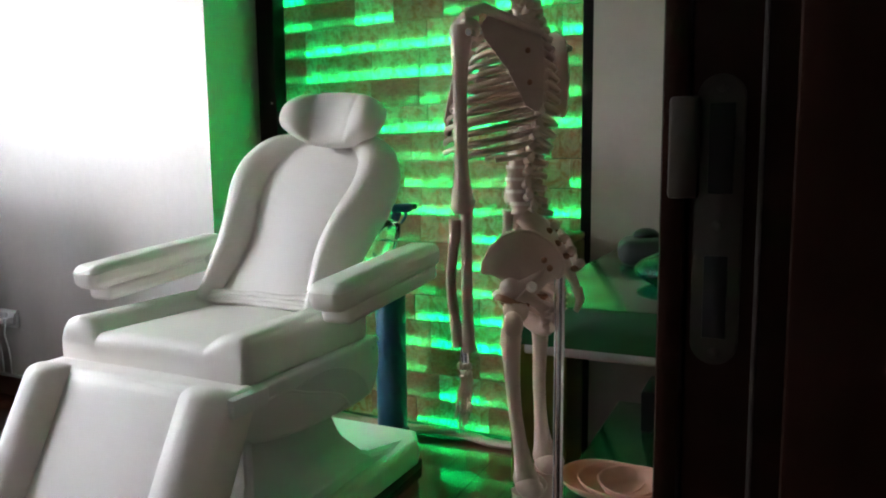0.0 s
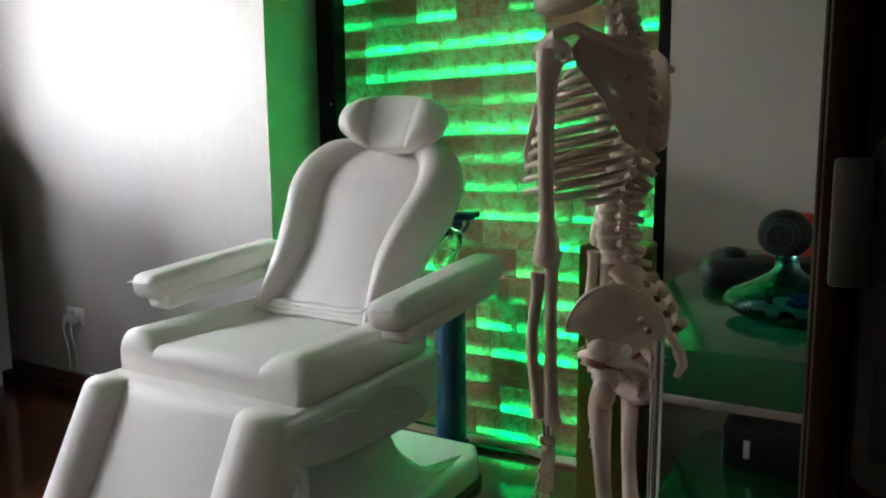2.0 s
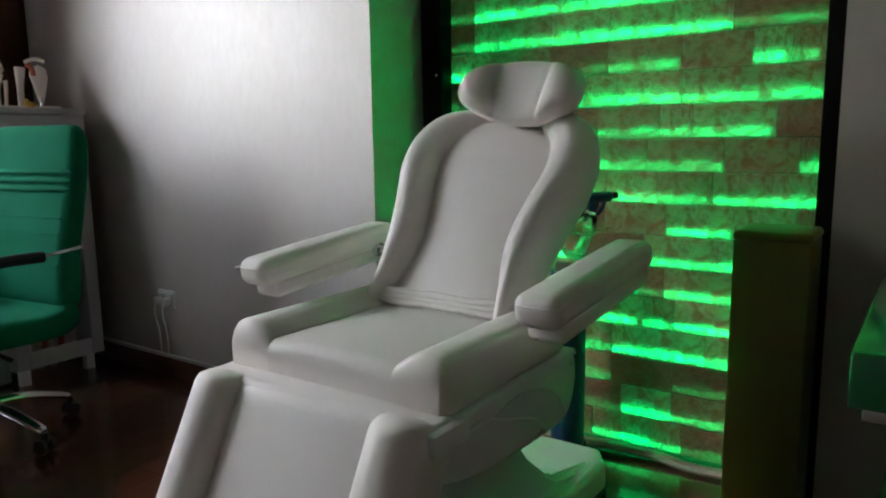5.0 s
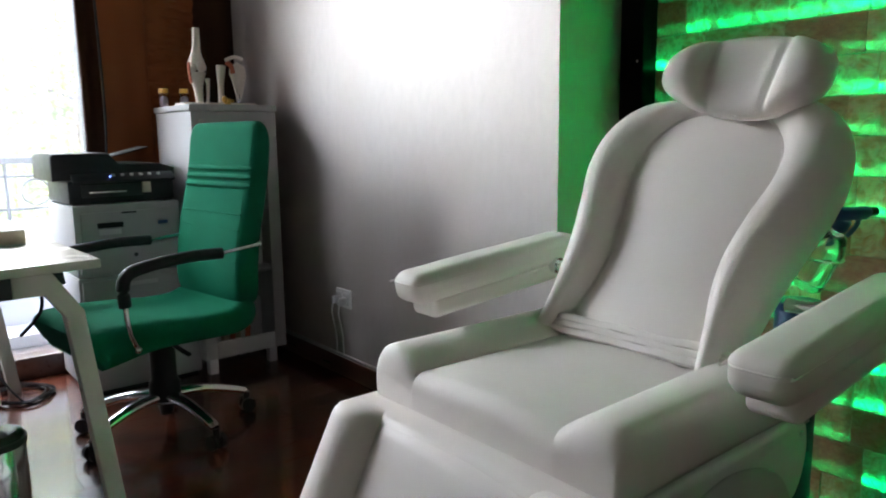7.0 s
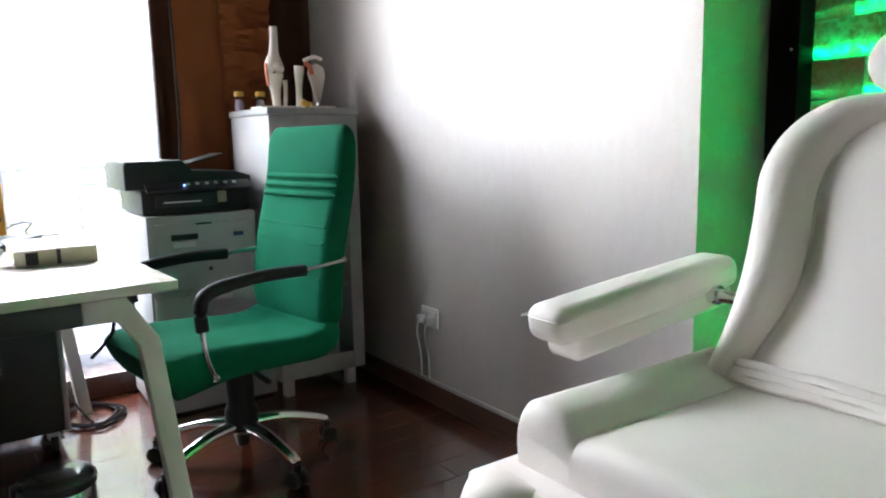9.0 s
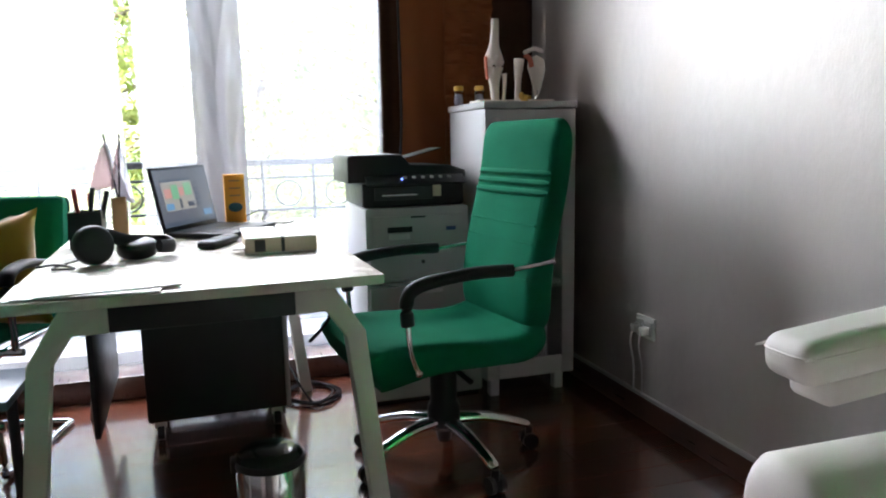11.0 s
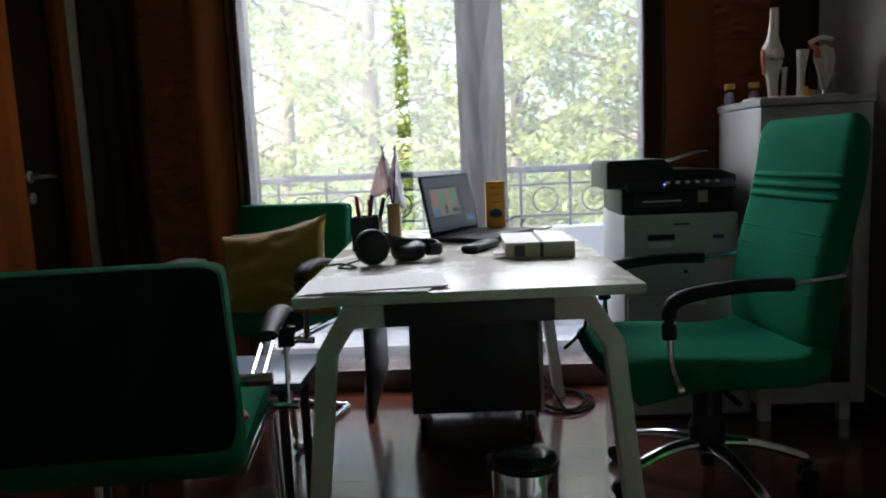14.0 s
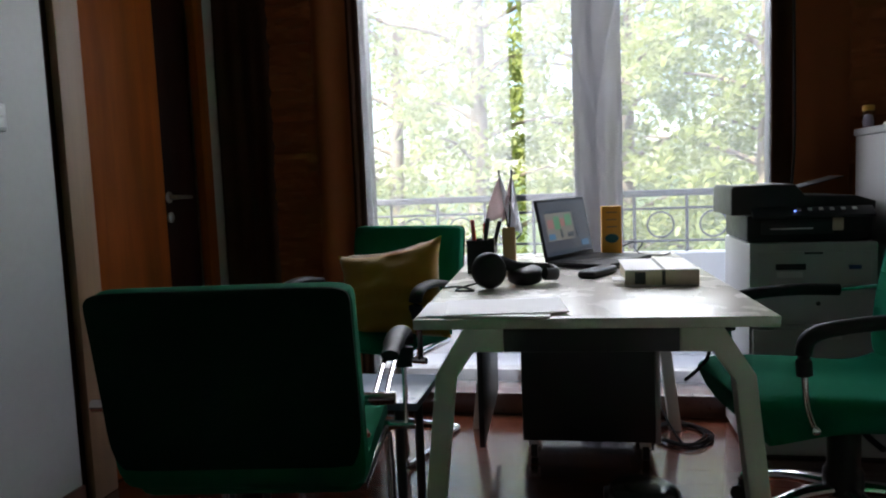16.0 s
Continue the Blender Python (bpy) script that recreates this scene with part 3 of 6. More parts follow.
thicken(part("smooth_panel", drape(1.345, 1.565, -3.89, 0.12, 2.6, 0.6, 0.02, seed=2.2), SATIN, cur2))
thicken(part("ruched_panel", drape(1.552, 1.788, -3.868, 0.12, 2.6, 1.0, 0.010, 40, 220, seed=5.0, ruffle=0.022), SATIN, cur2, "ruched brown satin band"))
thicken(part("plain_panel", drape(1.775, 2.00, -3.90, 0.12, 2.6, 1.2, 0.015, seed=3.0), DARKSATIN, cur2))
bm = bmesh.new()
tube(bm, smooth_path([(-3.862, 1.335, 2.3), (-3.855, 1.338, 1.7), (-3.852, 1.342, 1.2), (-3.85, 1.33, 0.9), (-3.86, 1.345, 0.4)], 5), 0.006, 8)
part("cord", bm, BLACK, cur2, "thin dark cord")

for y0, y1, sd, fo, weave in ((-0.50, 0.185, 0.6, 9, SHEER), (0.245, 0.50, 2.1, 4, SHEER), (0.655, 0.75, 0.3, 3, SHEER), (0.752, 1.275, 1.4, 9, FINESHEER)):
    solid("sheer_curtain", drape(y0, y1, -3.945, 0.075, 2.6, fo, 0.004, 150, 14, sd, 0.006, 0.003), weave, "thin white see-through curtain hanging in front of the window", "sheer curtain", group="sheer curtains")


def swagged(y0, y1, x, z0, z1, cols=44, rows=150):
    """A bundle of sheer cloth whose folds hang in nested V shapes."""
    grid = []
    for j in range(rows + 1):
        z = z0 + (z1 - z0) * j / rows
        row = []
        for i in range(cols + 1):
            u = i / cols
            mid = abs(u - 0.42 - 0.06 * math.sin(2.1 * z))
            wave = z * 2.3 - 1.9 * mid + 0.25 * noise.noise(Vector((u * 2, z * 1.5, 1.0)))
            vee = abs(2 * (wave % 1) - 1) ** 1.6
            pipe = math.sin(2 * math.pi * (2.6 * u + 0.25 * noise.noise(Vector((u * 3, z * 1.2, 4.0)))))
            low = max(0.0, min(1.0, (1.35 - z) / 0.5))
            row.append((x + 0.030 * (1 - (2 * u - 1) ** 2) + (1 - 0.8 * low) * 0.024 * vee + (0.35 + 0.65 * low) * 0.016 * pipe, y0 + (y1 - y0) * u, z))
        grid.append(row)
    return loft(bmesh.new(), grid, closed=False)


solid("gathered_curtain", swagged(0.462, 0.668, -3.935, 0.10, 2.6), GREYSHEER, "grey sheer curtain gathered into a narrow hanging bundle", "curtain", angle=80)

# ---- outside ----
tagged(part("ground", span(bmesh.new(), (-1500, -1500, -3.6), (1500, 1500, -3.5)), GRASS), "sunlit grass ground below the balcony", "ground", kind="structure")
tagged(part("balcony_floor", span(bmesh.new(), (-5.25, -2.5, -0.15), (WX - 0.3, 3.2, 0.0)), CONCRETE), "pale balcony floor", "floor", kind="structure")
tagged(part("balcony_wall", span(bmesh.new(), (-5.12, -2.5, 0.0), (-4.98, 3.2, 0.60), 0.01), CONCRETE), "low white balcony parapet", "wall", kind="structure")
r = thing("balcony_railing", pose(-5.05, 0, 0), "grey iron balcony railing with scroll circles on a white parapet", "railing")
part("top_rail", span(bmesh.new(), (-0.03, -2.5, 0.925), (0.03, 3.2, 0.965), 0.012), IRON, r)
for z in (0.855, 0.665):
    part("rail", tube(bmesh.new(), [(0, -2.5, z), (0, 3.2, z)], 0.008, 8), IRON, r)
for k in range(20):
    y = -2.45 + k * 0.295
    part("post", tube(bmesh.new(), [(0, y, 0.6), (0, y, 0.93)], 0.010, 8), IRON, r)
    ring = [(0, y + 0.147 + 0.075 * math.cos(a), 0.76 + 0.075 * math.sin(a)) for a in (2 * math.pi * q / 18 for q in range(19))]
    part("scroll", tube(bmesh.new(), ring, 0.006, 6, up=(1, 0, 0), caps=False), IRON, r)


def tree(x, y, height, spread, seed, leaves):
    rnd = random.Random(seed)
    tr = thing("tree", pose(x, y, -3.5), "broad-leaved tree in sunlit summer leaf", "tree", "trees beyond the balcony")
    trunk = bmesh.new()
    lean = (rnd.uniform(-0.3, 0.3), rnd.uniform(-0.3, 0.3))
    top = height * 0.75
    tube(trunk, smooth_path([(0, 0, 0), (lean[0] * 0.3, lean[1] * 0.3, top * 0.35), (lean[0], lean[1], top * 0.7), (lean[0] * 1.3, lean[1] * 1.3, top)], 4),
         [0.17 * (1 - 0.75 * k / 12) * height / 7 for k in range(13)], 9)
    tips = []
    for k in range(16):
        z = height * (0.28 + 0.5 * k / 16)
        a = k * 2.4 + rnd.uniform(-0.4, 0.4)
        ln = spread * (0.65 + 0.35 * rnd.random()) * (1.1 - 0.4 * k / 16)
        p0 = Vector((lean[0] * z / top, lean[1] * z / top, z))
        p1 = p0 + Vector((math.cos(a) * ln * 0.5, math.sin(a) * ln * 0.5, ln * 0.22))
        p2 = p0 + Vector((math.cos(a) * ln, math.sin(a) * ln, ln * 0.30))
        tube(trunk, smooth_path([p0, p1, p2], 3), [0.055 - 0.007 * q for q in range(7)], 6)
        tips += [p1, p2, p0.lerp(p2, 0.75), p2 + Vector((rnd.uniform(-0.4, 0.4), rnd.uniform(-0.4, 0.4), 0.3))]
    part("trunk", trunk, BARK, tr)
    vs, fs = [], []
    # leaves gather in uneven sprays round the twigs, with sky between them
    sprays = []
    for p in tips:
        for k in range(rnd.choice((1, 2, 3))):
            sprays.append((p + Vector((rnd.gauss(0, 0.45), rnd.gauss(0, 0.45), rnd.gauss(0, 0.36))), rnd.uniform(0.10, 0.27)))
    for n in range(leaves):
        c, w = rnd.choice(sprays)
        c = c + Vector((rnd.gauss(0, w), rnd.gauss(0, w), rnd.gauss(0, w * 0.6)))
        d = Vector((rnd.uniform(-1, 1), rnd.uniform(-1, 1), rnd.uniform(-0.8, 0.5))).normalized()
        s = d.cross(Vector((rnd.uniform(-1, 1), rnd.uniform(-1, 1), 1))).normalized()
        q = rnd.uniform(0.045, 0.10)
        b = len(vs)
        vs += [c - d * q, c + s * q * 0.5, c + d * q * 1.1, c - s * q * 0.5]
        fs.append((b, b + 1, b + 2, b + 3))
    me = bpy.data.meshes.new("crown")
    me.from_pydata([tuple(v) for v in vs], [], fs)
    me.materials.append(LEAF)
    crown = new("crown", me)
    crown.parent = tr
    return tr


for n, (x, y, h, s, lv) in enumerate(((-10.5, 2.8, 7.2, 2.0, 9000), (-12.0, -1.15, 8.6, 2.0, 7000), (-13.5, 1.2, 8.0, 2.2, 9000), (-14.5, -3.2, 8.0, 2.6, 6000),
                                      (-14.0, 4.2, 8.5, 2.6, 7000), (-17.0, 0.5, 9.4, 3.0, 6000), (-17.0, -5.5, 8.8, 3.2, 7000), (-19.0, 7.5, 9.0, 3.2, 7000))):
    tree(x, y, h * 1.28, s, 11 + n, int(lv * 1.0))


# ---- salt brick niche ----
sf = thing("salt_wall_frame", pose(0, 0, 0), "black wooden frame round the backlit salt bricks", "frame")
part("post", span(bmesh.new(), (-1.717, 2.305, 0), (-1.632, 2.419, H), 0.004), BLACKWOOD, sf)
part("post", span(bmesh.new(), (-0.413, 2.295, 0), (-0.368, 2.419, H), 0.004), BLACKWOOD, sf)
for z in (0.62, 1.27, 1.95):
    part("screw", ball(bmesh.new(), (-1.652, 2.304, z), (0.004, 0.003, 0.004)), STEEL, sf)

ROW, SALT_Y = 0.1005, 2.366
saltwall = thing("salt_wall", pose(0, 0, 0), "wall of rough red-brown salt bricks lit green from behind", "salt wall")
_r = random.Random(21)
_bricks = []
for k in range(8):
    # a slab whose back is open to the light strips behind it
    b = bmesh.new()
    rows = []
    nx, nz = 12, 7
    for j in range(nz + 1):
        row = []
        for i in range(nx + 1):
            u, v = i / nx - 0.5, j / nz - 0.5
            rim = max(0, abs(u) - 0.485) / 0.015 * 0.10 + max(0, abs(v) - 0.46) / 0.04 * 0.16
            chip = 0.55 * max(0.0, noise.noise(Vector((u * 9, v * 5, k * 4.3))) - 0.22) * max(0.0, -v + 0.1)
            row.append((u, -0.5 + rim + chip + 0.10 * noise.noise(Vector((u * 5, v * 4, k * 7.1))), v))
        rows.append(row)
    loft(b, rows, closed=False)
    border = [rows[0][i] for i in range(nx + 1)] + [rows[j][nx] for j in range(1, nz + 1)] + [rows[nz][i] for i in range(nx - 1, -1, -1)] + [rows[j][0] for j in range(nz - 1, 0, -1)]
    ring = [b.verts.new(p) for p in border]
    deep = [b.verts.new((p[0], 0.5, p[2])) for p in border]
    for i in range(len(border)):
        q = (i + 1) % len(border)
        b.faces.new((ring[i], ring[q], deep[q], deep[i]))
    bmesh.ops.remove_doubles(b, verts=b.verts, dist=1e-5)
    me = bpy.data.meshes.new("brick")
    b.to_mesh(me)
    b.free()
    me.shade_smooth()
    me.set_sharp_from_angle(angle=radians(50))
    me.materials.append(SALT)
    _bricks.append(me)
z0 = 1.25 - 12 * ROW + 0.003
for row in range(25):
    zb = z0 + row * ROW          # the light strip's course
    x = -1.629
    first, runs = True, []
    while x < -0.418:
        ln = _r.choice((0.07, 0.10, 0.13)) if first and row % 2 else _r.choice((0.10, 0.165, 0.20, 0.20, 0.20, 0.23))
        first = False
        if -0.416 - x - ln < 0.05:
            ln = -0.416 - x
        o = new("brick", _r.choice(_bricks))
        o.parent = saltwall
        dep = 0.010
        o.location = (x + ln / 2, SALT_Y + dep / 2 + _r.uniform(-0.0025, 0.0015), zb + ROW / 2 - 0.012)
        o.scale = (ln - 0.0022, dep, ROW - 0.0024)
        o.rotation_euler = (0, _r.uniform(-0.006, 0.006), 0)
        runs.append((x, x + ln, _r.uniform(0.0035, 0.0085) if _r.random() > 0.12 else 0))
        x += ln
    b = bmesh.new()
    for xa, xb, tall in runs:
        cut = xa + 0.004
        while tall and cut < xb - 0.02:
            # diodes in short groups along the strip
            go = min(xb - 0.003, cut + _r.uniform(0.03, 0.09))
            span(b, (cut, SALT_Y + 0.0068, zb + 0.003), (go, SALT_Y + 0.0098, zb + 0.003 + tall * _r.uniform(0.7, 1.2)))
            cut = go + _r.uniform(0.001, 0.008)
    if len(b.verts):
        part("led_strip", b, LED, saltwall, "glowing green light strip")
b = bmesh.new()
tube(b, smooth_path([(-1.62 + 0.11 * k, 2.35 + 0.008 * math.sin(k * 2.1), 0.018 + 0.006 * math.sin(k * 1.3)) for k in range(12)], 3), 0.022, 8, 0.7)
part("raw_edge", b, SALTROCK, saltwall, "pale rough salt edge at the floor")

# ---- treatment chair ----
tc = thing("treatment_chair", pose(-1.125, 0, 0), "white vinyl reclining treatment chair with armrests on a pedestal", "treatment chair")


ROLL = ((0.0, 0.0), (0.03, 0.16), (0.08, 0.40), (0.16, 0.66), (0.27, 0.87), (0.40, 0.98), (0.52, 1.0), (0.64, 0.96), (0.76, 0.83), (0.86, 0.62), (0.94, 0.34), (0.985, 0.06), (1.0, -0.25))


FLATROLL = ((0.0, 0.0), (0.05, 0.16), (0.15, 0.44), (0.28, 0.74), (0.42, 0.93), (0.56, 1.0), (0.70, 1.0), (0.82, 0.94), (0.91, 0.78), (0.965, 0.48), (0.99, 0.15), (1.0, -0.25))


def stations(y0, y1, end, n=22):
    """Places along a pad and the share of its full height there: rounded over at both ends."""
    out = []
    for k in range(7):
        d = end * (1 - math.cos(math.pi / 2 * k / 7))
        out.append((y0 + d, math.sin(math.pi / 2 * k / 7)))
    for k in range(n + 1):
        out.append((y0 + end + (y1 - y0 - 2 * end) * k / n, 1.0))
    return out + [(y0 + y1 - y, f) for y, f in reversed(out[:7])]


def upholstered(m, parent, half, crease, pad_z, roll_z, under, y0, y1, end=0.04, bulge=0.006, taper=0.0, pucker=0.0, roll=ROLL, blunt=0.35):
    """A pad between two rolled sides, sewn in one block: x across, y along, z up."""
    for side in (0, -1, 1):
        rings = []
        for k, (y, f) in enumerate(stations(y0, y1, end)):
            c = crease - taper * (y - y0) / (y1 - y0)
            g = blunt + (1 - blunt) * f
            hw = half * (0.965 + 0.035 * f)
            low = under + 0.004
            if side == 0:
                ring = []
                for i in range(15):
                    u = i / 7 - 1
                    z = pad_z - 0.004 + bulge * (1 - u * u) ** 0.7 + 0.0015 * noise.noise(Vector((u * 2, y * 7, 3.0)))
                    ring.append((c * u, y, low + (z - low) * g))
                ring += [(c, y, low), (-c, y, low)]
            else:
                ring = []
                for r, h in roll:
                    z = pad_z - 0.004 + (roll_z - pad_z + 0.004) * h
                    x = c + (hw - c) * r
                    pk = pucker * (1 - f) * math.sin(x * 260)
                    ring.append((side * x, y + pk, low + (z - low) * g))
                ring += [(side * hw * 1.002, y, under + (pad_z - under) * 0.45), (side * hw * 0.996, y, under + 0.010), (side * hw * 0.975, y, under), (side * c, y, under)]
            rings.append([m @ Vector(p) for p in ring])
        part("pad" if side == 0 else "bolster", loft(bmesh.new(), rings), VINYL, parent, angle=62)


# seat block
seat = part("seat_base", cushion(bmesh.new(), (0, 1.40, 0.567), (0.545, 0.46, 0.03), 0.012, 0.0, cuts=6), VINYL, tc)
upholstered(Matrix(), seat, 0.288, 0.168, 0.636, 0.664, 0.553, 1.155, 1.66, 0.030, 0.008, 0.014, 0.0016, FLATROLL, 0.52)
b = bmesh.new()
for q in range(3):
    tube(b, smooth_path([(-0.240 + 0.054 * k, 1.546 + 0.011 * q + 0.004 * math.sin(k * 1.7 + q), 0.646 + 0.010 * q + 0.002 * math.sin(k * 2.3 + 2 * q)) for k in range(10)], 4), [0.004] * 3 + [0.0125] * 31 + [0.004] * 3, 10, 0.75)
part("folded_cover", b, VINYL, tc, "folded cream cover edge")

# backrest: built flat (x across, y up the back, z out of it) and leaned back
BACK = Matrix.Translation((-0.008, 1.578, 0.640)) @ Matrix.Rotation(radians(90 - 36.5), 4, "X")
inner = smooth_path([(0.168, -0.04), (0.152, 0.05), (0.136, 0.12), (0.130, 0.19), (0.143, 0.28), (0.164, 0.375), (0.161, 0.455), (0.128, 0.518), (0.078, 0.553), (0.004, 0.562)], 6)
outer = smooth_path([(0.218, -0.06), (0.216, 0.05), (0.224, 0.13), (0.238, 0.21), (0.260, 0.30), (0.286, 0.395), (0.280, 0.485), (0.234, 0.552), (0.150, 0.586), (0.010, 0.594)], 6)
back = part("backrest", slab(bmesh.new(), [(x * 0.88, y * 0.975) for x, y in outer] + [(-x * 0.88, y * 0.975) for x, y in reversed(outer)], 0.075, BACK @ Matrix.Translation((0, 0, -0.105)), bevel=0.02), VINYL, tc)
rings = []
for x, y in inner:
    rings.append([BACK @ Vector((x * u * 1.004, y - 0.012 * (1 - u * u) * max(0, y - 0.5) / 0.06, 0.006 + 0.016 * (1 - u * u) ** 0.6 * min(1, max(0.12, (0.575 - y) / 0.14)))) for u in (i / 10 - 1 for i in range(21))]
                 + [BACK @ Vector((x, y, -0.06)), BACK @ Vector((-x, y, -0.06))])
part("centre_panel", loft(bmesh.new(), rings), VINYL, back, angle=62)
for s in (-1, 1):
    rings = []
    for k, ((xi, yi), (xo, yo)) in enumerate(zip(inner, outer)):
        v = k / (len(inner) - 1)
        tall = (0.050 + 0.016 * math.sin(math.pi * min(1, v * 1.25))) * (1 if v < 0.80 else 1 - 0.75 * ((v - 0.80) / 0.20) ** 1.5)
        ring = [(s * (xi + (xo - xi) * r), yi + (yo - yi) * r, 0.004 + tall * h) for r, h in ROLL]
        ring += [(s * xo * 0.985, yo - 0.002, -0.034), (s * xo * 0.955, yo - 0.008, -0.062), (s * xo * 0.905, yo - 0.018, -0.086), (s * xo * 0.85, yo - 0.030, -0.098), (s * xi, yi, -0.09)]
        rings.append([BACK @ Vector(p) for p in ring])
    part("bolster", loft(bmesh.new(), rings), VINYL, back, angle=62)
    part("piping", tube(bmesh.new(), [BACK @ Vector((s * x, y, 0.007)) for x, y in inner[2:]], 0.0030, 6), VINYL, back)

# headrest: a pillow with two wings folded forward
HEAD = Matrix.Translation((0.060, 1.862, 1.168)) @ Matrix.Rotation(radians(3), 4, "Y") @ Matrix.Rotation(radians(90 - 16), 4, "X")


def pillow(front):
    rows = []
    for j in range(25):
        v = j / 12 - 1
        row = []
        for i in range(45):
            u = i / 22 - 1
            au = abs(u)
            wide = 0.176 * (1 - 0.10 * abs(v) ** 2.4)
            tall = 0.083 * (1 - 0.42 * au ** 2.2) + (0.008 * (1 - au ** 3) if v > 0 else 0)
            puff = max(0.0, (1 - au ** 5) * (1 - abs(v) ** 4)) ** 0.42
            bend = 0.46 + 0.05 * v
            wing = 1 / (1 + math.exp(-(au - bend) / 0.075))
            fold = 0.014 * math.exp(-((au - bend + 0.04) / 0.055) ** 2)
            z = (0.034 + 0.026 * wing - fold + 0.010 * wing * math.cos(2.2 * v)) * puff if front else -0.055 * puff
            z += 0.024 * wing * au
            z -= 0.012 * (v + 1) if not front else 0
            row.append(HEAD @ Vector((wide * u, tall * v - 0.010 * (1 - u * u) * (v < 0) * -v, z - 0.012 * (v + 1) * (1 if front else 0))))
        rows.append(row)
    return rows


b = bmesh.new()
for front in (True, False):
    loft(b, pillow(front), closed=False)
bmesh.ops.remove_doubles(b, verts=b.verts, dist=0.0012)
head = part("headrest", b, VINYL, tc, angle=75)
rim = [p + (HEAD.to_3x3() @ Vector((0, 0.002, 0.001))) for p in pillow(True)[0][3:42]]
part("seam", tube(bmesh.new(), rim, 0.0022, 6), VINYL, head)
part("pull_tab", box(bmesh.new(), (0, 0, 0), (0.006, 0.014, 0.003), 0.001, HEAD @ Matrix.Translation((0.0, -0.084, 0.012))), VINYL, head)
for s in (-1, 1):
    part("headrest_post", tube(bmesh.new(), [(s * 0.05 + 0.045, 1.935, 1.02), (s * 0.05 + 0.045, 1.915, 1.15)], 0.008, 10), CHROME, head, "chrome post")

# armrests
for s, x in ((-1, -0.388), (1, 0.388)):
    ARM = Matrix.Translation((x, 1.565, 0.752)) @ Matrix.Rotation(radians(5), 4, "X")
    b = bmesh.new()
    cushion(b, (0, 0, 0), (0.100, 0.52, 0.068), 0.026, 0.003, ARM, cuts=16, wrinkle=0.0012, seed=s)
    arm = part("armrest", b, VINYL, tc, angle=65)
    b = bmesh.new()
    cushion(b, (0, 0.012, -0.047), (0.084, 0.46, 0.050), 0.016, 0.0, ARM, cuts=8)
    part("under_pad", b, VINYL, arm)
    b = bmesh.new()
    loop = [(0.0505, 0.235), (0.0505, -0.225), (0.044, -0.251), (0.030, -0.261), (0.0, -0.2625), (-0.030, -0.261), (-0.044, -0.251), (-0.0505, -0.225), (-0.0505, 0.235)]
    tube(b, [ARM @ Vector((x2 * 0.992, y2 * 0.998, 0.013)) for x2, y2 in smooth_path(loop, 4)], 0.0016, 6)
    part("seam", b, VINYL, arm)
    b = bmesh.new()
    tube(b, [(x, 1.735, 0.735), (x - s * 0.16, 1.735, 0.735)], 0.014, 14)
    tube(b, [(x - s * 0.03, 1.735, 0.735), (x - s * 0.06, 1.735, 0.735)], 0.020, 14)
    part("arm_bracket", b, CHROME, arm, "chrome swivel bracket")

# leg rest
LEG = Matrix.Translation((0, 1.095, 0.550)) @ Matrix.Rotation(radians(63), 4, "X")
leg = part("leg_rest", cushion(bmesh.new(), (0, -0.25, -0.075), (0.56, 0.47, 0.05), 0.02, 0.0, LEG, cuts=6), VINYL, tc)
upholstered(LEG, leg, 0.305, 0.172, 0.010, 0.050, -0.085, -0.53, 0.025, 0.04, 0.008, -0.006, 0.0012)
for s in (-1, 1):
    part("hinge", span(bmesh.new(), (s * 0.285 - 0.035, 1.085, 0.512), (s * 0.285 + 0.035, 1.20, 0.556), 0.010), WPLASTIC, tc, "white hinge block")
part("hinge_cover", cushion(bmesh.new(), (0, 1.135, 0.545), (0.61, 0.085, 0.036), 0.016, 0.002, cuts=8, wrinkle=0.002), VINYL, tc, "white vinyl strip over the hinge")

# housing and pedestal
side = smooth_path([(1.115, 0.548), (1.66, 0.549), (1.698, 0.535), (1.706, 0.47), (1.672, 0.405), (1.60, 0.388), (1.42, 0.392), (1.24, 0.412), (1.135, 0.445), (1.112, 0.50)], 4)
b = bmesh.new()
slab(b, [(y, z) for y, z in side], 0.59, Matrix(((0, 0, 1, -0.295), (1, 0, 0, 0), (0, 1, 0, 0), (0, 0, 0, 1))), bevel=0.012)
housing = part("housing", b, WPLASTIC, tc)
for s in (-1, 1):
    arch = smooth_path([(1.315, 0.505), (1.39, 0.520), (1.46, 0.518), (1.545, 0.495), (1.605, 0.455), (1.640, 0.405)], 6)
    b = bmesh.new()
    slab(b, arch + [(1.60, 0.398), (1.48, 0.398), (1.535, 0.41), (1.50, 0.440), (1.42, 0.470), (1.36, 0.488)], 0.004, Matrix(((0, 0, 1, s * 0.2955 - (0.004 if s < 0 else 0)), (1, 0, 0, 0), (0, 1, 0, 0), (0, 0, 0, 1))))
    part("side_trim", b, GPLASTIC, housing, "raised grey arched side trim")
    for pth, rad in ((arch, 0.0028), (smooth_path([(1.215, 0.512), (1.29, 0.512), (1.36, 0.488), (1.42, 0.470), (1.50, 0.440), (1.545, 0.400)], 6), 0.0045)):
        part("groove", tube(bmesh.new(), [(s * 0.297, y, z) for y, z in pth], rad, 6), GPLASTIC if rad < 0.003 else WPLASTIC, housing)
    part("bolt", ball(bmesh.new(), (s * 0.296, 1.672, 0.522), (0.003, 0.006, 0.006), u=10, v=8), GPLASTIC, housing)
b = bmesh.new()
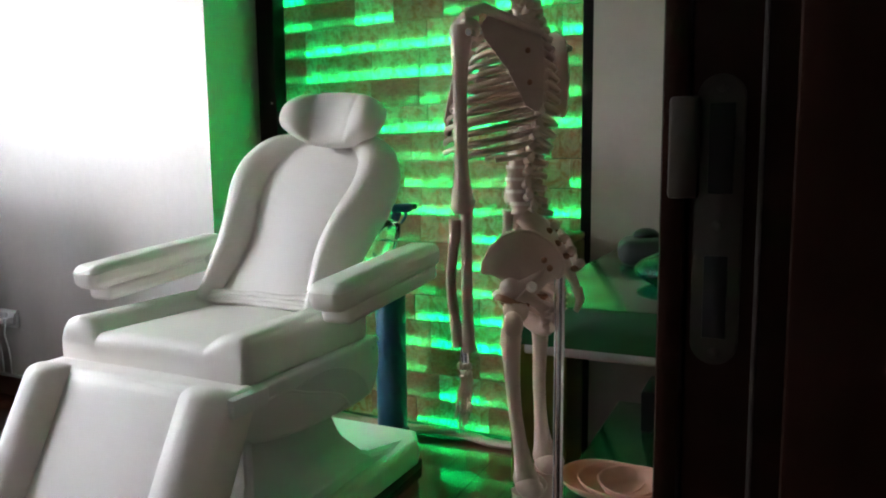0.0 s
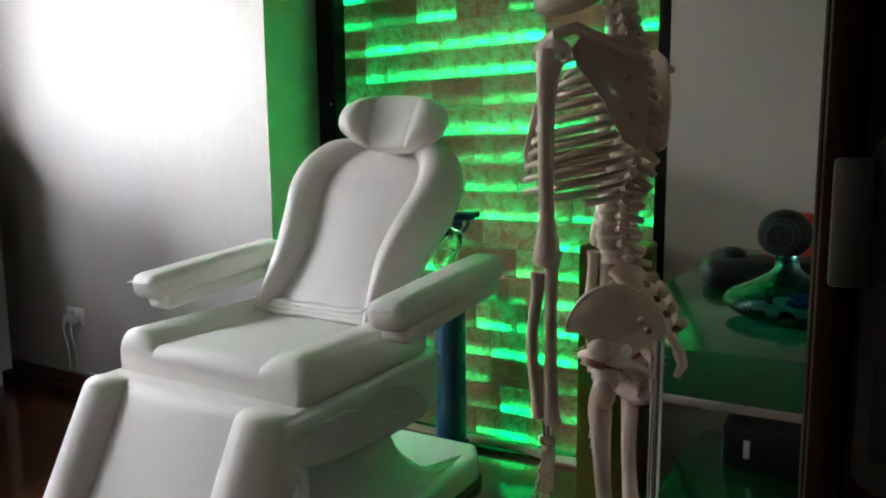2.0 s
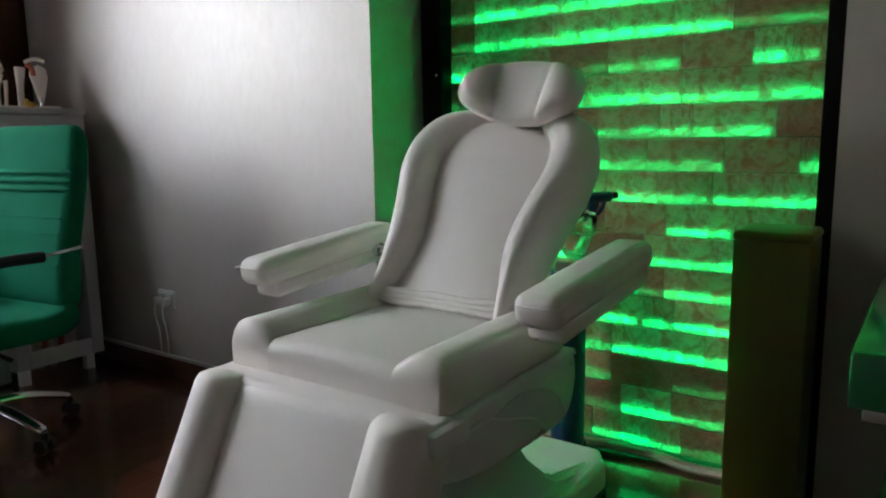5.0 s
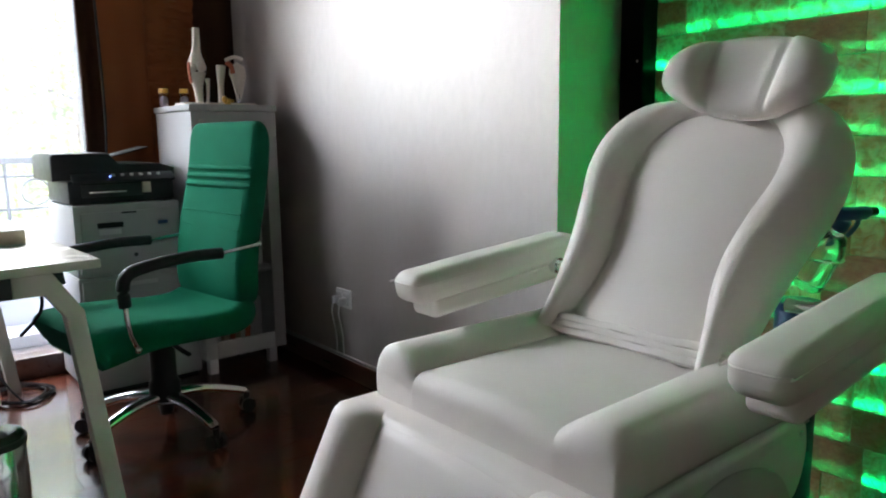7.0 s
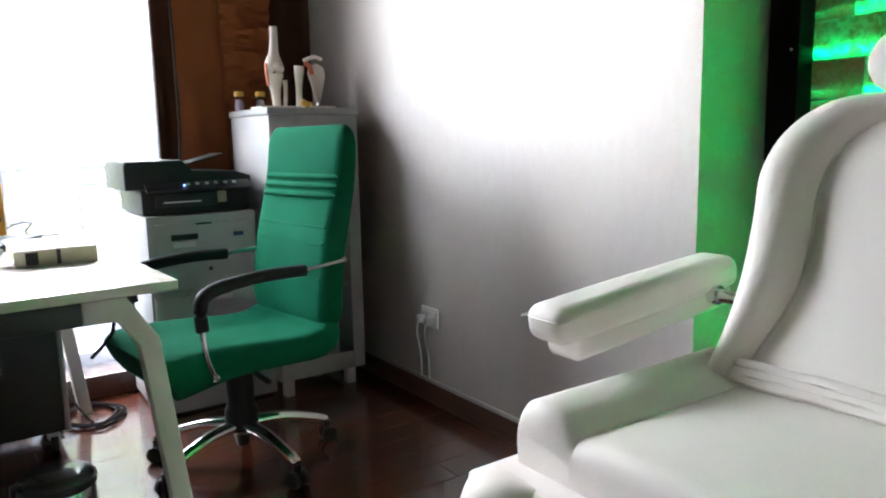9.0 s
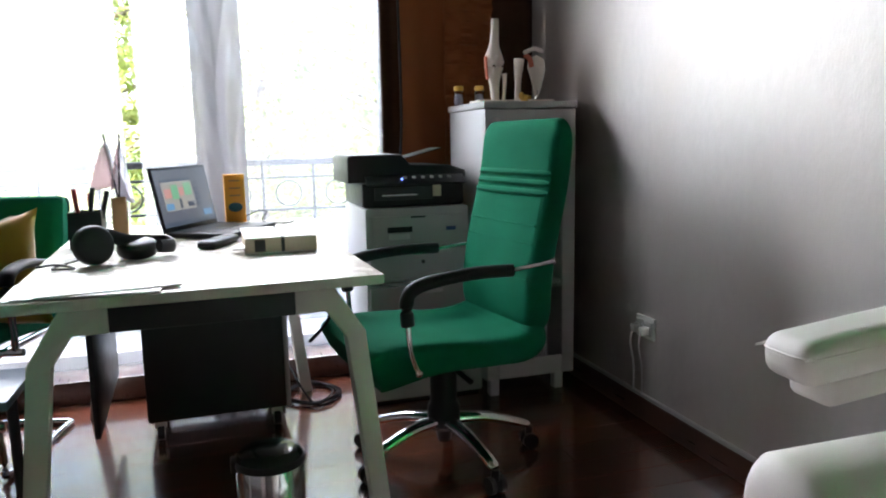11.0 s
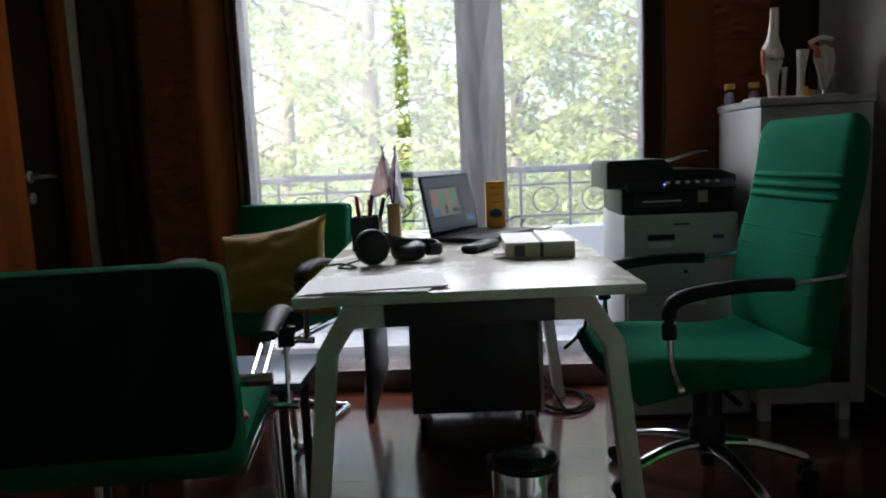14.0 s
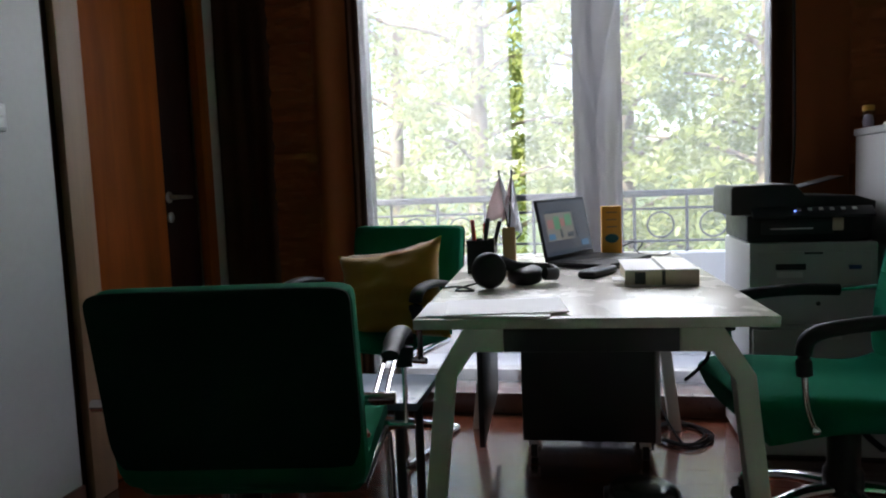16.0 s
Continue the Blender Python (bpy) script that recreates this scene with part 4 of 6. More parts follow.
prof = [(0.40, 0.16, 1.30, 1.62), (0.24, 0.17, 1.29, 1.70), (0.15, 0.19, 1.24, 1.80), (0.115, 0.225, 1.16, 2.05)]
rings = []
for zz, hx, y0, y1 in prof:
    rings.append([b.verts.new(p) for p in ((-hx, y0, zz), (hx, y0, zz), (hx, y1, zz), (-hx, y1, zz))])
for a, c in zip(rings, rings[1:]):
    for k in range(4):
        b.faces.new((a[k], a[(k + 1) % 4], c[(k + 1) % 4], c[k]))
b.faces.new(rings[0])
b.faces.new(rings[-1])
bmesh.ops.bevel(b, geom=list(b.edges), offset=0.015, segments=3, affect="EDGES")
part("pedestal", b, WPLASTIC, tc)
b = bmesh.new()
slab(b, [(-0.26, 1.05), (0.26, 1.05), (0.29, 1.2), (0.24, 1.5), (0.25, 2.02), (0.20, 2.10), (-0.20, 2.10), (-0.25, 2.02), (-0.24, 1.5), (-0.29, 1.2)], 0.09, Matrix.Translation((0, 0, 0.032)), bevel=0.02)
part("base", b, WPLASTIC, tc)
b = bmesh.new()
slab(b, [(-0.25, 1.07), (0.25, 1.07), (0.23, 2.08), (-0.23, 2.08)], 0.032)
part("plinth", b, BLACK, tc)

# dark blue column and a spray bottle behind the chair
col = thing("column_stand", pose(-1.095, 2.235, 0), "dark blue round metal stand behind the treatment chair", "stand")
part("foot", lathe(bmesh.new(), [(0.062, 0), (0.062, 0.05), (0.058, 0.055)], 24), DARKWOOD, col)
part("tube", lathe(bmesh.new(), [(0.055, 0.055), (0.055, 0.62), (0.052, 0.625)], 24), BLUECOL, col)
part("rim", lathe(bmesh.new(), [(0.060, 0.61), (0.060, 0.628), (0.02, 0.630)], 24), BLUECOL, col)
part("bottle_holder", tube(bmesh.new(), smooth_path([(0.17, 1.80, 0.80), (0.20, 1.87, 0.80), (0.235, 1.925, 0.80), (0.255, 1.90, 0.80), (0.245, 1.865, 0.80), (0.215, 1.875, 0.80)], 4), 0.004, 8), CHROME, tc, "chrome bottle ring")
sp = thing("spray_bottle", Matrix.Translation((-0.945, 1.925, 0.740)) @ Vector((0.098, -0.046, 0.18)).to_track_quat("Z", "Y").to_matrix().to_4x4(), "clear spray bottle with a dark blue trigger held behind the chair", "spray bottle")
part("bottle", lathe(bmesh.new(), [(0.030, 0), (0.032, 0.006), (0.032, 0.10), (0.024, 0.125), (0.012, 0.135), (0.012, 0.15)], 20), CLEARP, sp)
b = bmesh.new()
lathe(b, [(0.014, 0.145), (0.014, 0.165), (0.010, 0.17)], 14)
cushion(b, (0.012, 0, 0.182), (0.075, 0.02, 0.026), 0.008, cuts=4)
tube(b, smooth_path([(0.03, 0, 0.175), (0.036, 0, 0.15), (0.028, 0, 0.125)], 4), 0.005, 8)
part("trigger", b, BLUEPLASTIC, sp)
part("nozzle", tube(bmesh.new(), [(0.048, 0, 0.185), (0.062, 0, 0.185)], 0.009, 10), BLACK, sp)

# ---- green lacquered desk with its shelf ----
gd = thing("green_desk", pose(0, 0, 0), "glossy green lacquered desk with a lower shelf against the wall", "desk")
part("worktop", span(bmesh.new(), (-0.215, 1.10, 0.730), (RX - 0.005, 2.248, 0.80), 0.004), LACQUER, gd)
part("edge_rail", span(bmesh.new(), (-0.20, 1.115, 0.712), (RX - 0.075, 1.135, 0.7295), 0.003), STEEL, gd, "pale metal rail under the top")
part("leg_panel", span(bmesh.new(), (RX - 0.07, 1.15, 0), (RX - 0.012, 2.2, 0.730), 0.004), LACQUER, gd)
part("lower_shelf", span(bmesh.new(), (-0.19, 1.20, 0.36), (RX - 0.071, 1.86, 0.40), 0.004), LACQUER, gd)
part("shelf_leg", span(bmesh.new(), (-0.17, 1.40, 0), (-0.13, 1.84, 0.36), 0.004), LACQUER, gd)
ol = thing("olive_cabinet", pose(0, 0, 0), "narrow olive green lacquered cabinet beside the salt wall", "cabinet")
part("body", span(bmesh.new(), (-0.565, 2.055, 0.02), (-0.385, 2.245, 0.785), 0.006), OLIVE, ol)
part("top", cushion(bmesh.new(), (-0.475, 2.15, 0.797), (0.184, 0.195, 0.026), 0.012, 0.002, cuts=5), OLIVE, ol)
part("plinth", span(bmesh.new(), (-0.55, 2.075, 0.0), (-0.40, 2.24, 0.02)), BLACK, ol)

va = thing("vase", pose(0.030, 1.36, 0.80), "flat round teal glass vase holding dried petals", "vase")
prof = smooth_path([(0.034, 0.0), (0.066, 0.005), (0.090, 0.020), (0.096, 0.032), (0.084, 0.047), (0.050, 0.063), (0.026, 0.078), (0.017, 0.092), (0.019, 0.104)], 4)
innerp = [(max(0.004, r - 0.004), z + (0.004 if k == 0 else 0)) for k, (r, z) in enumerate(prof)]
b = bmesh.new()
lathe(b, prof + innerp[::-1], 40)
part("glass_body", b, TEAL, va)
b = bmesh.new()
_p = random.Random(4)
for k in range(14):
    a, rr = _p.uniform(0, 6.28), _p.uniform(0, 0.07)
    ball(b, (rr * math.cos(a), rr * math.sin(a), 0.018 + 0.008 * _p.random()), (0.015, 0.012, 0.008), u=8, v=5)
part("pale_petals", b, PALEPETAL, va)
b = bmesh.new()
for k in range(8):
    a, rr = _p.uniform(-1.2, 0.8), _p.uniform(0.02, 0.06)
    ball(b, (rr * math.cos(a), rr * math.sin(a), 0.030 + 0.008 * _p.random()), (0.018, 0.012, 0.007), u=8, v=5)
part("purple_petals", b, PURPLE, va)
tn = thing("black_device", pose(-0.035, 1.66, 0.80, 0, 0, 12), "flat black plastic device lying on the green desk", "device")
part("body", cushion(bmesh.new(), (0, 0, 0.028), (0.24, 0.16, 0.056), 0.026, 0.003, cuts=8), SOFTBLACK, tn)
part("knob", ball(bmesh.new(), (-0.06, 0.02, 0.060), (0.03, 0.03, 0.018)), BLACK, tn)
wk = thing("webcam", pose(0.005, 1.60, 0.80), "round black webcam on a small foot", "camera")
b = bmesh.new()
lathe(b, [(0.045, 0), (0.045, 0.012), (0.016, 0.018), (0.014, 0.07)], 24)
part("foot", b, BLACK, wk)
ball(b := bmesh.new(), (0, 0, 0.115), (0.050, 0.050, 0.048), u=24, v=14)
part("ball_body", b, BLACK, wk)
b = bmesh.new()
t2 = bmesh.new()
lathe(t2, [(0.044, 0), (0.044, 0.006), (0.030, 0.010), (0.028, 0.004), (0.012, 0.004)], 24)
into(b, t2, Matrix.Translation((-0.004, -0.046, 0.115)) @ Matrix.Rotation(radians(90), 4, "X") @ Matrix.Scale(0.8, 4))
part("lens_ring", b, ANTHRA, wk)
rb = thing("red_box", pose(0.005, 1.80, 0.80, 0, 0, 8), "small red plastic case standing on the green desk", "case")
part("body", cushion(bmesh.new(), (0, 0, 0.070), (0.105, 0.07, 0.14), 0.018, 0.002, cuts=5), RED, rb)
part("band", box(bmesh.new(), (0, -0.001, 0.10), (0.107, 0.070, 0.022), 0.009), BLUEPLASTIC, rb)
wb = thing("bottle", pose(0.105, 1.68, 0.80), "clear plastic bottle with a pink cap", "bottle")
part("body", lathe(bmesh.new(), [(0.034, 0), (0.036, 0.006), (0.036, 0.13), (0.016, 0.17), (0.014, 0.19)], 24), CLEARP, wb)
part("cap", lathe(bmesh.new(), [(0.018, 0.186), (0.018, 0.212), (0.015, 0.215)], 18), PEACH, wb)
bk = thing("black_box", pose(-0.0, 1.72, 0.40), "black box on the lower green shelf", "box")
part("body", box(bmesh.new(), (0, 0, 0.05), (0.20, 0.14, 0.10), 0.008), BLACK, bk)
part("label", box(bmesh.new(), (-0.05, -0.0715, 0.05), (0.012, 0.002, 0.04)), PAPER, bk)
for k in range(3):
    pb = solid("bowl", lathe(bmesh.new(), smooth_path([(0.03, 0.0), (0.05, 0.004), (0.074 - 0.006 * k, 0.020), (0.080 - 0.006 * k, 0.030), (0.075 - 0.006 * k, 0.029), (0.048, 0.009), (0.01, 0.007)], 3), 32),
               PEACH, "peach coloured soft plastic bowl stacked with others", "bowl", pose(-0.11 + 0.035 * k, 1.31 - 0.02 * k, 0.40 + 0.002 + 0.011 * k, 0, 0, 0), group="stacked peach bowls")


# ---- skeleton model: one mesh ----
def skeleton_model():
    b = bmesh.new()
    B, D, M, W = 0, 1, 2, 3
    spine = smooth_path([(-0.046, 0.895), (-0.038, 0.925), (-0.018, 0.955), (0.004, 0.975), (0.013, 1.00), (0.010, 1.035), (0.000, 1.075), (-0.004, 1.11), (0.002, 1.15), (0.014, 1.185), (0.020, 1.215)], 12)

    def at_z(z):
        return min(spine, key=lambda p: abs(p[1] - z))[0]

    # vertebrae with their spines and side processes
    zs, z = [], 0.978
    for k in range(24):
        zs.append(z)
        z += 0.0132 - 0.00022 * k
    for k, z in enumerate(zs):
        f, size = at_z(z), 0.0155 - 0.00033 * k
        t = bmesh.new()
        lathe(t, [(size * 0.98, -0.0046), (size * 0.86, 0), (size * 0.98, 0.0046)], 12)
        into(b, t, Matrix.Translation((f + size * 0.5, 0, z)) @ Matrix.Diagonal((0.85, 1.05, 1, 1)), B)
        tube(b, [(f + size * 0.5, 0, z + 0.0045), (f + size * 0.5, 0, z + 0.0085)], size * 0.9, 12, index=W)
        drop = 0.012 if 5 < k < 17 else 0.004
        tube(b, [(f - 0.004, 0, z), (f - 0.016, 0, z - drop * 0.6), (f - 0.026 + 0.0004 * k, 0, z - drop)], [0.0042, 0.0036, 0.0028], 8, 1.6, B, up=(0, 1, 0))
        for s in (-1, 1):
            tube(b, [(f - 0.003, s * 0.006, z), (f - 0.009, s * 0.018, z + 0.002), (f - 0.012, s * 0.024, z + 0.003)], [0.0045, 0.0036, 0.0042], 8, index=B)
            ball(b, (f - 0.007, s * 0.009, z + 0.006), (0.004, 0.004, 0.006), B, u=8, v=6)
    # sacrum and tail bone
    tube(b, [(0.010, 0, 0.972), (-0.006, 0, 0.957), (-0.024, 0, 0.935), (-0.038, 0, 0.912), (-0.046, 0, 0.897)], [0.028, 0.028, 0.022, 0.013, 0.008], 14, 0.42, B, up=(1, 0, 0.7))
    tube(b, [(-0.046, 0, 0.897), (-0.050, 0, 0.884), (-0.045, 0, 0.872)], [0.006, 0.005, 0.003], 8, index=B)
    for k in range(4):
        for s in (-1, 1):
            ball(b, (-0.018 - 0.009 * k, s * (0.013 - 0.0014 * k), 0.957 - 0.013 * k), (0.0045, 0.0035, 0.0035), D, u=8, v=6)
            ball(b, (-0.022 - 0.009 * k, s * 0.003, 0.962 - 0.013 * k), (0.005, 0.004, 0.005), B, u=8, v=6)
    # ribs
    for k in range(12):
        zt = zs[max(4, 15 - k)] + 0.004
        wide = 0.034 + 0.036 * math.sin(math.pi * min(1, (k + 1.2) / 9.5) * 0.62) - (0.006 * max(0, k - 8))
        deep = 0.052 + 0.048 * math.sin(math.pi * min(1, (k + 1.0) / 9.0) * 0.58)
        fall = 0.016 + 0.0010 * k
        end = 1.0 if k < 7 else (0.92, 0.88, 0.82, 0.66, 0.34)[k - 7]
        f0 = at_z(zt)
        for s in (-1, 1):
            pts = []
            for q in range(15):
                a = math.pi * q / 14 * end
                x = f0 - 0.006 + deep * 0.5 * (1 - math.cos(a)) - 0.010 * math.sin(a * 0.5) * (1 - q / 14)
                y = s * (0.012 + (wide - 0.006) * math.sin(min(a, math.pi)) ** 0.8 if a < math.pi else 0.008)
                pts.append((x, y, zt + 0.004 - fall * (q / 14) ** 0.9 * 1.25 * end ** 1.5))
            tube(b, pts, [0.0024] * 3 + [0.0026] * 12, 8, 1.2, B, up=(0, 0, 1))
    # breast bone and collar bones
    tube(b, [(0.075, 0, 1.150), (0.092, 0, 1.118), (0.102, 0, 1.075), (0.100, 0, 1.055)], [0.012, 0.009, 0.010, 0.004], 10, 0.4, B, up=(1, 0, 0))
    for s in (-1, 1):
        tube(b, smooth_path([(0.074, s * 0.010, 1.156), (0.082, s * 0.035, 1.163), (0.062, s * 0.062, 1.172), (0.046, s * 0.084, 1.174)], 4), 0.0048, 8, index=B)
        # shoulder blade: a thin plate with its ridge
        plate = [(0.006, 1.168), (0.030, 1.172), (0.040, 1.160), (0.034, 1.146), (0.012, 1.118), (-0.006, 1.084), (-0.018, 1.076), (-0.024, 1.084), (-0.026, 1.12), (-0.020, 1.160), (-0.008, 1.170)]
        m = Matrix.Translation((0.0, s * 0.066, 0)) @ Matrix(((0.92, 0, -0.3 * s, 0), (s * 0.36, 0, 0.9, 0), (0, 1, 0, 0), (0, 0, 0, 1)))
        slab(b, plate, 0.0035, m, B, 0.001)
        tube(b, [(-0.022, s * 0.064, 1.150), (0.004, s * 0.078, 1.164), (0.030, s * 0.088, 1.176), (0.048, s * 0.090, 1.172)], [0.004, 0.0055, 0.006, 0.007], 8, 0.8, B)
        for q, zz in ((-0.010, 1.135), (-0.012, 1.105)):
            ball(b, (q, s * 0.070, zz), (0.003, 0.003, 0.003), D, u=8, v=6)
        tube(b, [(0.036, s * 0.078, 1.156), (0.046, s * 0.092, 1.155)], 0.005, 10, index=M)
        tube(b, [(0.040, s * 0.084, 1.152), (0.040, s * 0.105, 1.152)], 0.0035, 8, index=M)
        # upper arm
        sh = [(0.050, s * 0.094, 1.158, 0.0125), (0.051, s * 0.096, 1.142, 0.0105), (0.052, s * 0.097, 1.11, 0.0078), (0.052, s * 0.097, 1.06, 0.0070), (0.051, s * 0.096, 1.02, 0.0072), (0.051, s * 0.095, 0.998, 0.011), (0.051, s * 0.095, 0.984, 0.0125), (0.051, s * 0.095, 0.978, 0.009)]
        sh = smooth_path(sh, 4)
        tube(b, [p[:3] for p in sh], [p[3] for p in sh], 12, index=B)
        ball(b, (0.046, s * 0.087, 1.157), (0.012, 0.012, 0.012), B)
        tube(b, [(0.051, s * 0.086, 0.985), (0.051, s * 0.104, 0.985)], 0.006, 10, index=B)
        # fore arm
        for off, lo, hi, r in ((0.006, 0.842, 0.972, 0.0052), (-0.006, 0.838, 0.992, 0.0056)):
            fa = smooth_path([(0.052 + off, s * 0.095, hi, r * 1.6), (0.053 + off * 1.1, s * 0.096, hi - 0.02, r * 1.1), (0.055 + off * 1.5, s * 0.097, (lo + hi) / 2, r), (0.052 + off * 1.1, s * 0.096, lo + 0.02, r * 1.15), (0.050 + off, s * 0.095, lo, r * 1.5)], 4)
            tube(b, [p[:3] for p in fa], [p[3] for p in fa], 10, index=B)
        tube(b, [(0.050, s * 0.095, 0.845), (0.049, s * 0.095, 0.818)], 0.0045, 8, index=M)
        # wrist and fingers
        for q in range(7):
            ball(b, (0.045 + 0.003 * (q % 4), s * 0.095 + 0.002 * (q % 2), 0.822 - 0.007 * (q // 4)), (0.004, 0.004, 0.0045), B, u=8, v=6)
        for q in range(5):
            x0, y0 = 0.046 + 0.0012 * q, 0.095 + 0.0036 * (q - 2)
            spread = (q - 2) * 0.0018
            ln = (0.044, 0.057, 0.062, 0.058, 0.048)[q]
            pz = 0.813
            for seg_len in (0.42, 0.28, 0.18, 0.12):
                nz = pz - ln * seg_len
                f1, f2 = (0.813 - pz) / ln, (0.813 - nz) / ln
                tube(b, [(x0 + spread * f1 + 0.006 * f1, s * (y0 - 0.006 * f1), pz), (x0 + spread * (f1 + f2) / 2 + 0.006 * f1, s * (y0 - 0.006 * f2), (pz + nz) / 2), (x0 + spread * f2 + 0.006 * f2, s * (y0 - 0.006 * f2), nz + 0.0008)], [0.0021, 0.0014, 0.0019], 7, index=B)
                pz = nz
    upper = len(b.verts)
    # pelvis
    for s in (-1, 1):
        fan = smooth_path([(0.056, 0.912), (0.054, 0.924), (0.040, 0.944), (0.018, 0.957), (-0.008, 0.957), (-0.028, 0.946), (-0.040, 0.928), (-0.038, 0.914), (-0.022, 0.904), (-0.008, 0.892), (0.012, 0.886), (0.026, 0.896), (0.036, 0.909), (0.056, 0.912)], 5)[:-1]
        fan = [(0.001 + (x - 0.005) * 0.86, z) for x, z in fan]
        for face in (-1, 1):
            blade = []
            for q in range(7):
                r = math.sin(math.pi / 2 * (q + 0.001) / 6)
                blade.append([(0.006 + (x - 0.006) * r, s * (0.036 + 0.24 * ((x - 0.006) * r + 0.04) + face * (0.0012 + 0.0026 * (1 - r ** 6)) + 0.16 * (z - 0.92) * r - 3.0 * ((x - 0.006) * r) ** 2), 0.922 + (z - 0.922) * r) for x, z in fan])
            rows = [[b.verts.new(p) for p in ring] for ring in blade]
            for u, w in zip(rows, rows[1:]):
                for k in range(len(fan)):
                    b.faces.new((u[k], u[(k + 1) % len(fan)], w[(k + 1) % len(fan)], w[k])).material_index = B
        rim = [(x, s * (0.036 + 0.24 * (x + 0.034) + 0.16 * (z - 0.92) - 3.0 * (x - 0.006) ** 2), z) for x, z in fan[:38]]
        tube(b, rim, 0.0022, 7, index=B)
        tube(b, smooth_path([(-0.030, s * 0.034, 0.930), (-0.004, s * 0.042, 0.906), (0.012, s * 0.046, 0.897)], 4), [0.003, 0.0035, 0.004, 0.005, 0.006, 0.007, 0.008, 0.009, 0.010], 12, index=B)
        ball(b, (0.014, s * 0.046, 0.898), (0.0125, 0.010, 0.0125), B)
        tube(b, smooth_path([(0.014, s * 0.046, 0.896), (0.034, s * 0.030, 0.886), (0.042, s * 0.006, 0.880)], 4), 0.0068, 10, index=B)
        tube(b, smooth_path([(0.004, s * 0.046, 0.894), (-0.012, s * 0.038, 0.876), (-0.006, s * 0.028, 0.856), (0.016, s * 0.018, 0.862), (0.040, s * 0.006, 0.878)], 5), [0.011] * 8 + [0.009] * 8 + [0.0065] * 5, 10, index=B)
        for q, zz in ((-0.022, 0.930), (-0.028, 0.922)):
            ball(b, (q, s * 0.048, zz), (0.0035, 0.004, 0.0035), D, u=8, v=6)
        t = bmesh.new()
        lathe(t, [(0.008, 0), (0.008, 0.004), (0.004, 0.0045), (0.004, 0.002), (0.001, 0.002)], 16)
        into(b, t, Matrix.Translation((-0.010, s * 0.050, 0.902)) @ Matrix.Scale(0.7, 4) @ Matrix.Rotation(radians(-90 * s), 4, "X"), W)
        # thigh bone
        tube(b, [(0.018, s * 0.050, 0.886), (0.020, s * 0.054, 0.880)], 0.0125, 16, index=D)
        ball(b, (0.020, s * 0.056, 0.876), (0.014, 0.013, 0.014), B)
        th = smooth_path([(0.020, s * 0.058, 0.874, 0.010), (0.022, s * 0.070, 0.862, 0.011), (0.022, s * 0.072, 0.845, 0.013), (0.021, s * 0.070, 0.82, 0.0105), (0.020, s * 0.062, 0.775, 0.0088), (0.016, s * 0.054, 0.735, 0.0092), (0.012, s * 0.050, 0.708, 0.013), (0.010, s * 0.049, 0.692, 0.017), (0.010, s * 0.049, 0.680, 0.012)], 4)
        tube(b, [p[:3] for p in th], [p[3] * 0.84 for p in th], 14, index=B)
        ball(b, (0.018, s * 0.078, 0.864), (0.011, 0.010, 0.014), B)
        for q in (-0.009, 0.009):
            ball(b, (0.004, s * 0.049 + q, 0.686), (0.016, 0.0095, 0.012), B)
        # shin, calf bone and foot
        sb = smooth_path([(0.010, s * 0.049, 0.676, 0.017), (0.012, s * 0.049, 0.655, 0.012), (0.010, s * 0.049, 0.57, 0.0085), (0.008, s * 0.049, 0.50, 0.008), (0.008, s * 0.049, 0.474, 0.011)], 4)
        tube(b, [p[:3] for p in sb], [p[3] for p in sb], 12, index=B)
        tube(b, [(-0.004, s * 0.064, 0.664), (-0.003, s * 0.064, 0.57), (0.002, s * 0.060, 0.476)], [0.006, 0.004, 0.006], 8, index=B)
        tube(b, smooth_path([(-0.026, s * 0.050, 0.456), (-0.004, s * 0.050, 0.464), (0.030, s * 0.052, 0.460), (0.060, s * 0.056, 0.450)], 4), [0.012, 0.012, 0.013, 0.012, 0.012, 0.011, 0.011, 0.01, 0.01, 0.009, 0.009, 0.008, 0.008], 10, index=B)
        for q in range(5):
            tube(b, [(0.055, s * (0.046 + 0.006 * q), 0.452), (0.10 - 0.006 * q, s * (0.044 + 0.009 * q), 0.446)], [0.0045, 0.0035], 7, index=B)
    tube(b, [(0.042, -0.008, 0.880), (0.042, 0.008, 0.880)], 0.009, 10, index=D)
    # skull
    ball(b, (0.024, 0, 1.292), (0.062, 0.047, 0.050), B, u=24, v=16)
    ball(b, (0.060, 0, 1.262), (0.030, 0.036, 0.036), B, u=18, v=12)
    ball(b, (-0.010, 0, 1.262), (0.034, 0.036, 0.030), B, u=18, v=12)
    tube(b, smooth_path([(0.034, 0.038, 1.262), (0.036, 0.037, 1.232), (0.066, 0.026, 1.216), (0.088, 0.0, 1.213), (0.066, -0.026, 1.216), (0.036, -0.037, 1.232), (0.034, -0.038, 1.262)], 5), 0.0085, 10, 1.2, B)
    tube(b, [(0.080, -0.012, 1.235), (0.084, 0.012, 1.235)], 0.012, 10, index=B)
    for s in (-1, 1):
        ball(b, (0.082, s * 0.018, 1.272), (0.010, 0.011, 0.010), D, u=10, v=8)
    # stand
    tube(b, [(-0.028, 0.0, 0.925), (-0.024, 0.0, 0.02)], 0.0058, 12, index=M)
    tube(b, [(-0.028, 0.0, 0.93), (-0.027, 0, 0.87)], 0.0066, 12, index=M)
    lathe(b, [(0.13, 0), (0.13, 0.012), (0.03, 0.02), (0.012, 0.035)], 32, (-0.024, 0, 0), M)
    for n, v in enumerate(b.verts):
        v.co.y *= 0.80
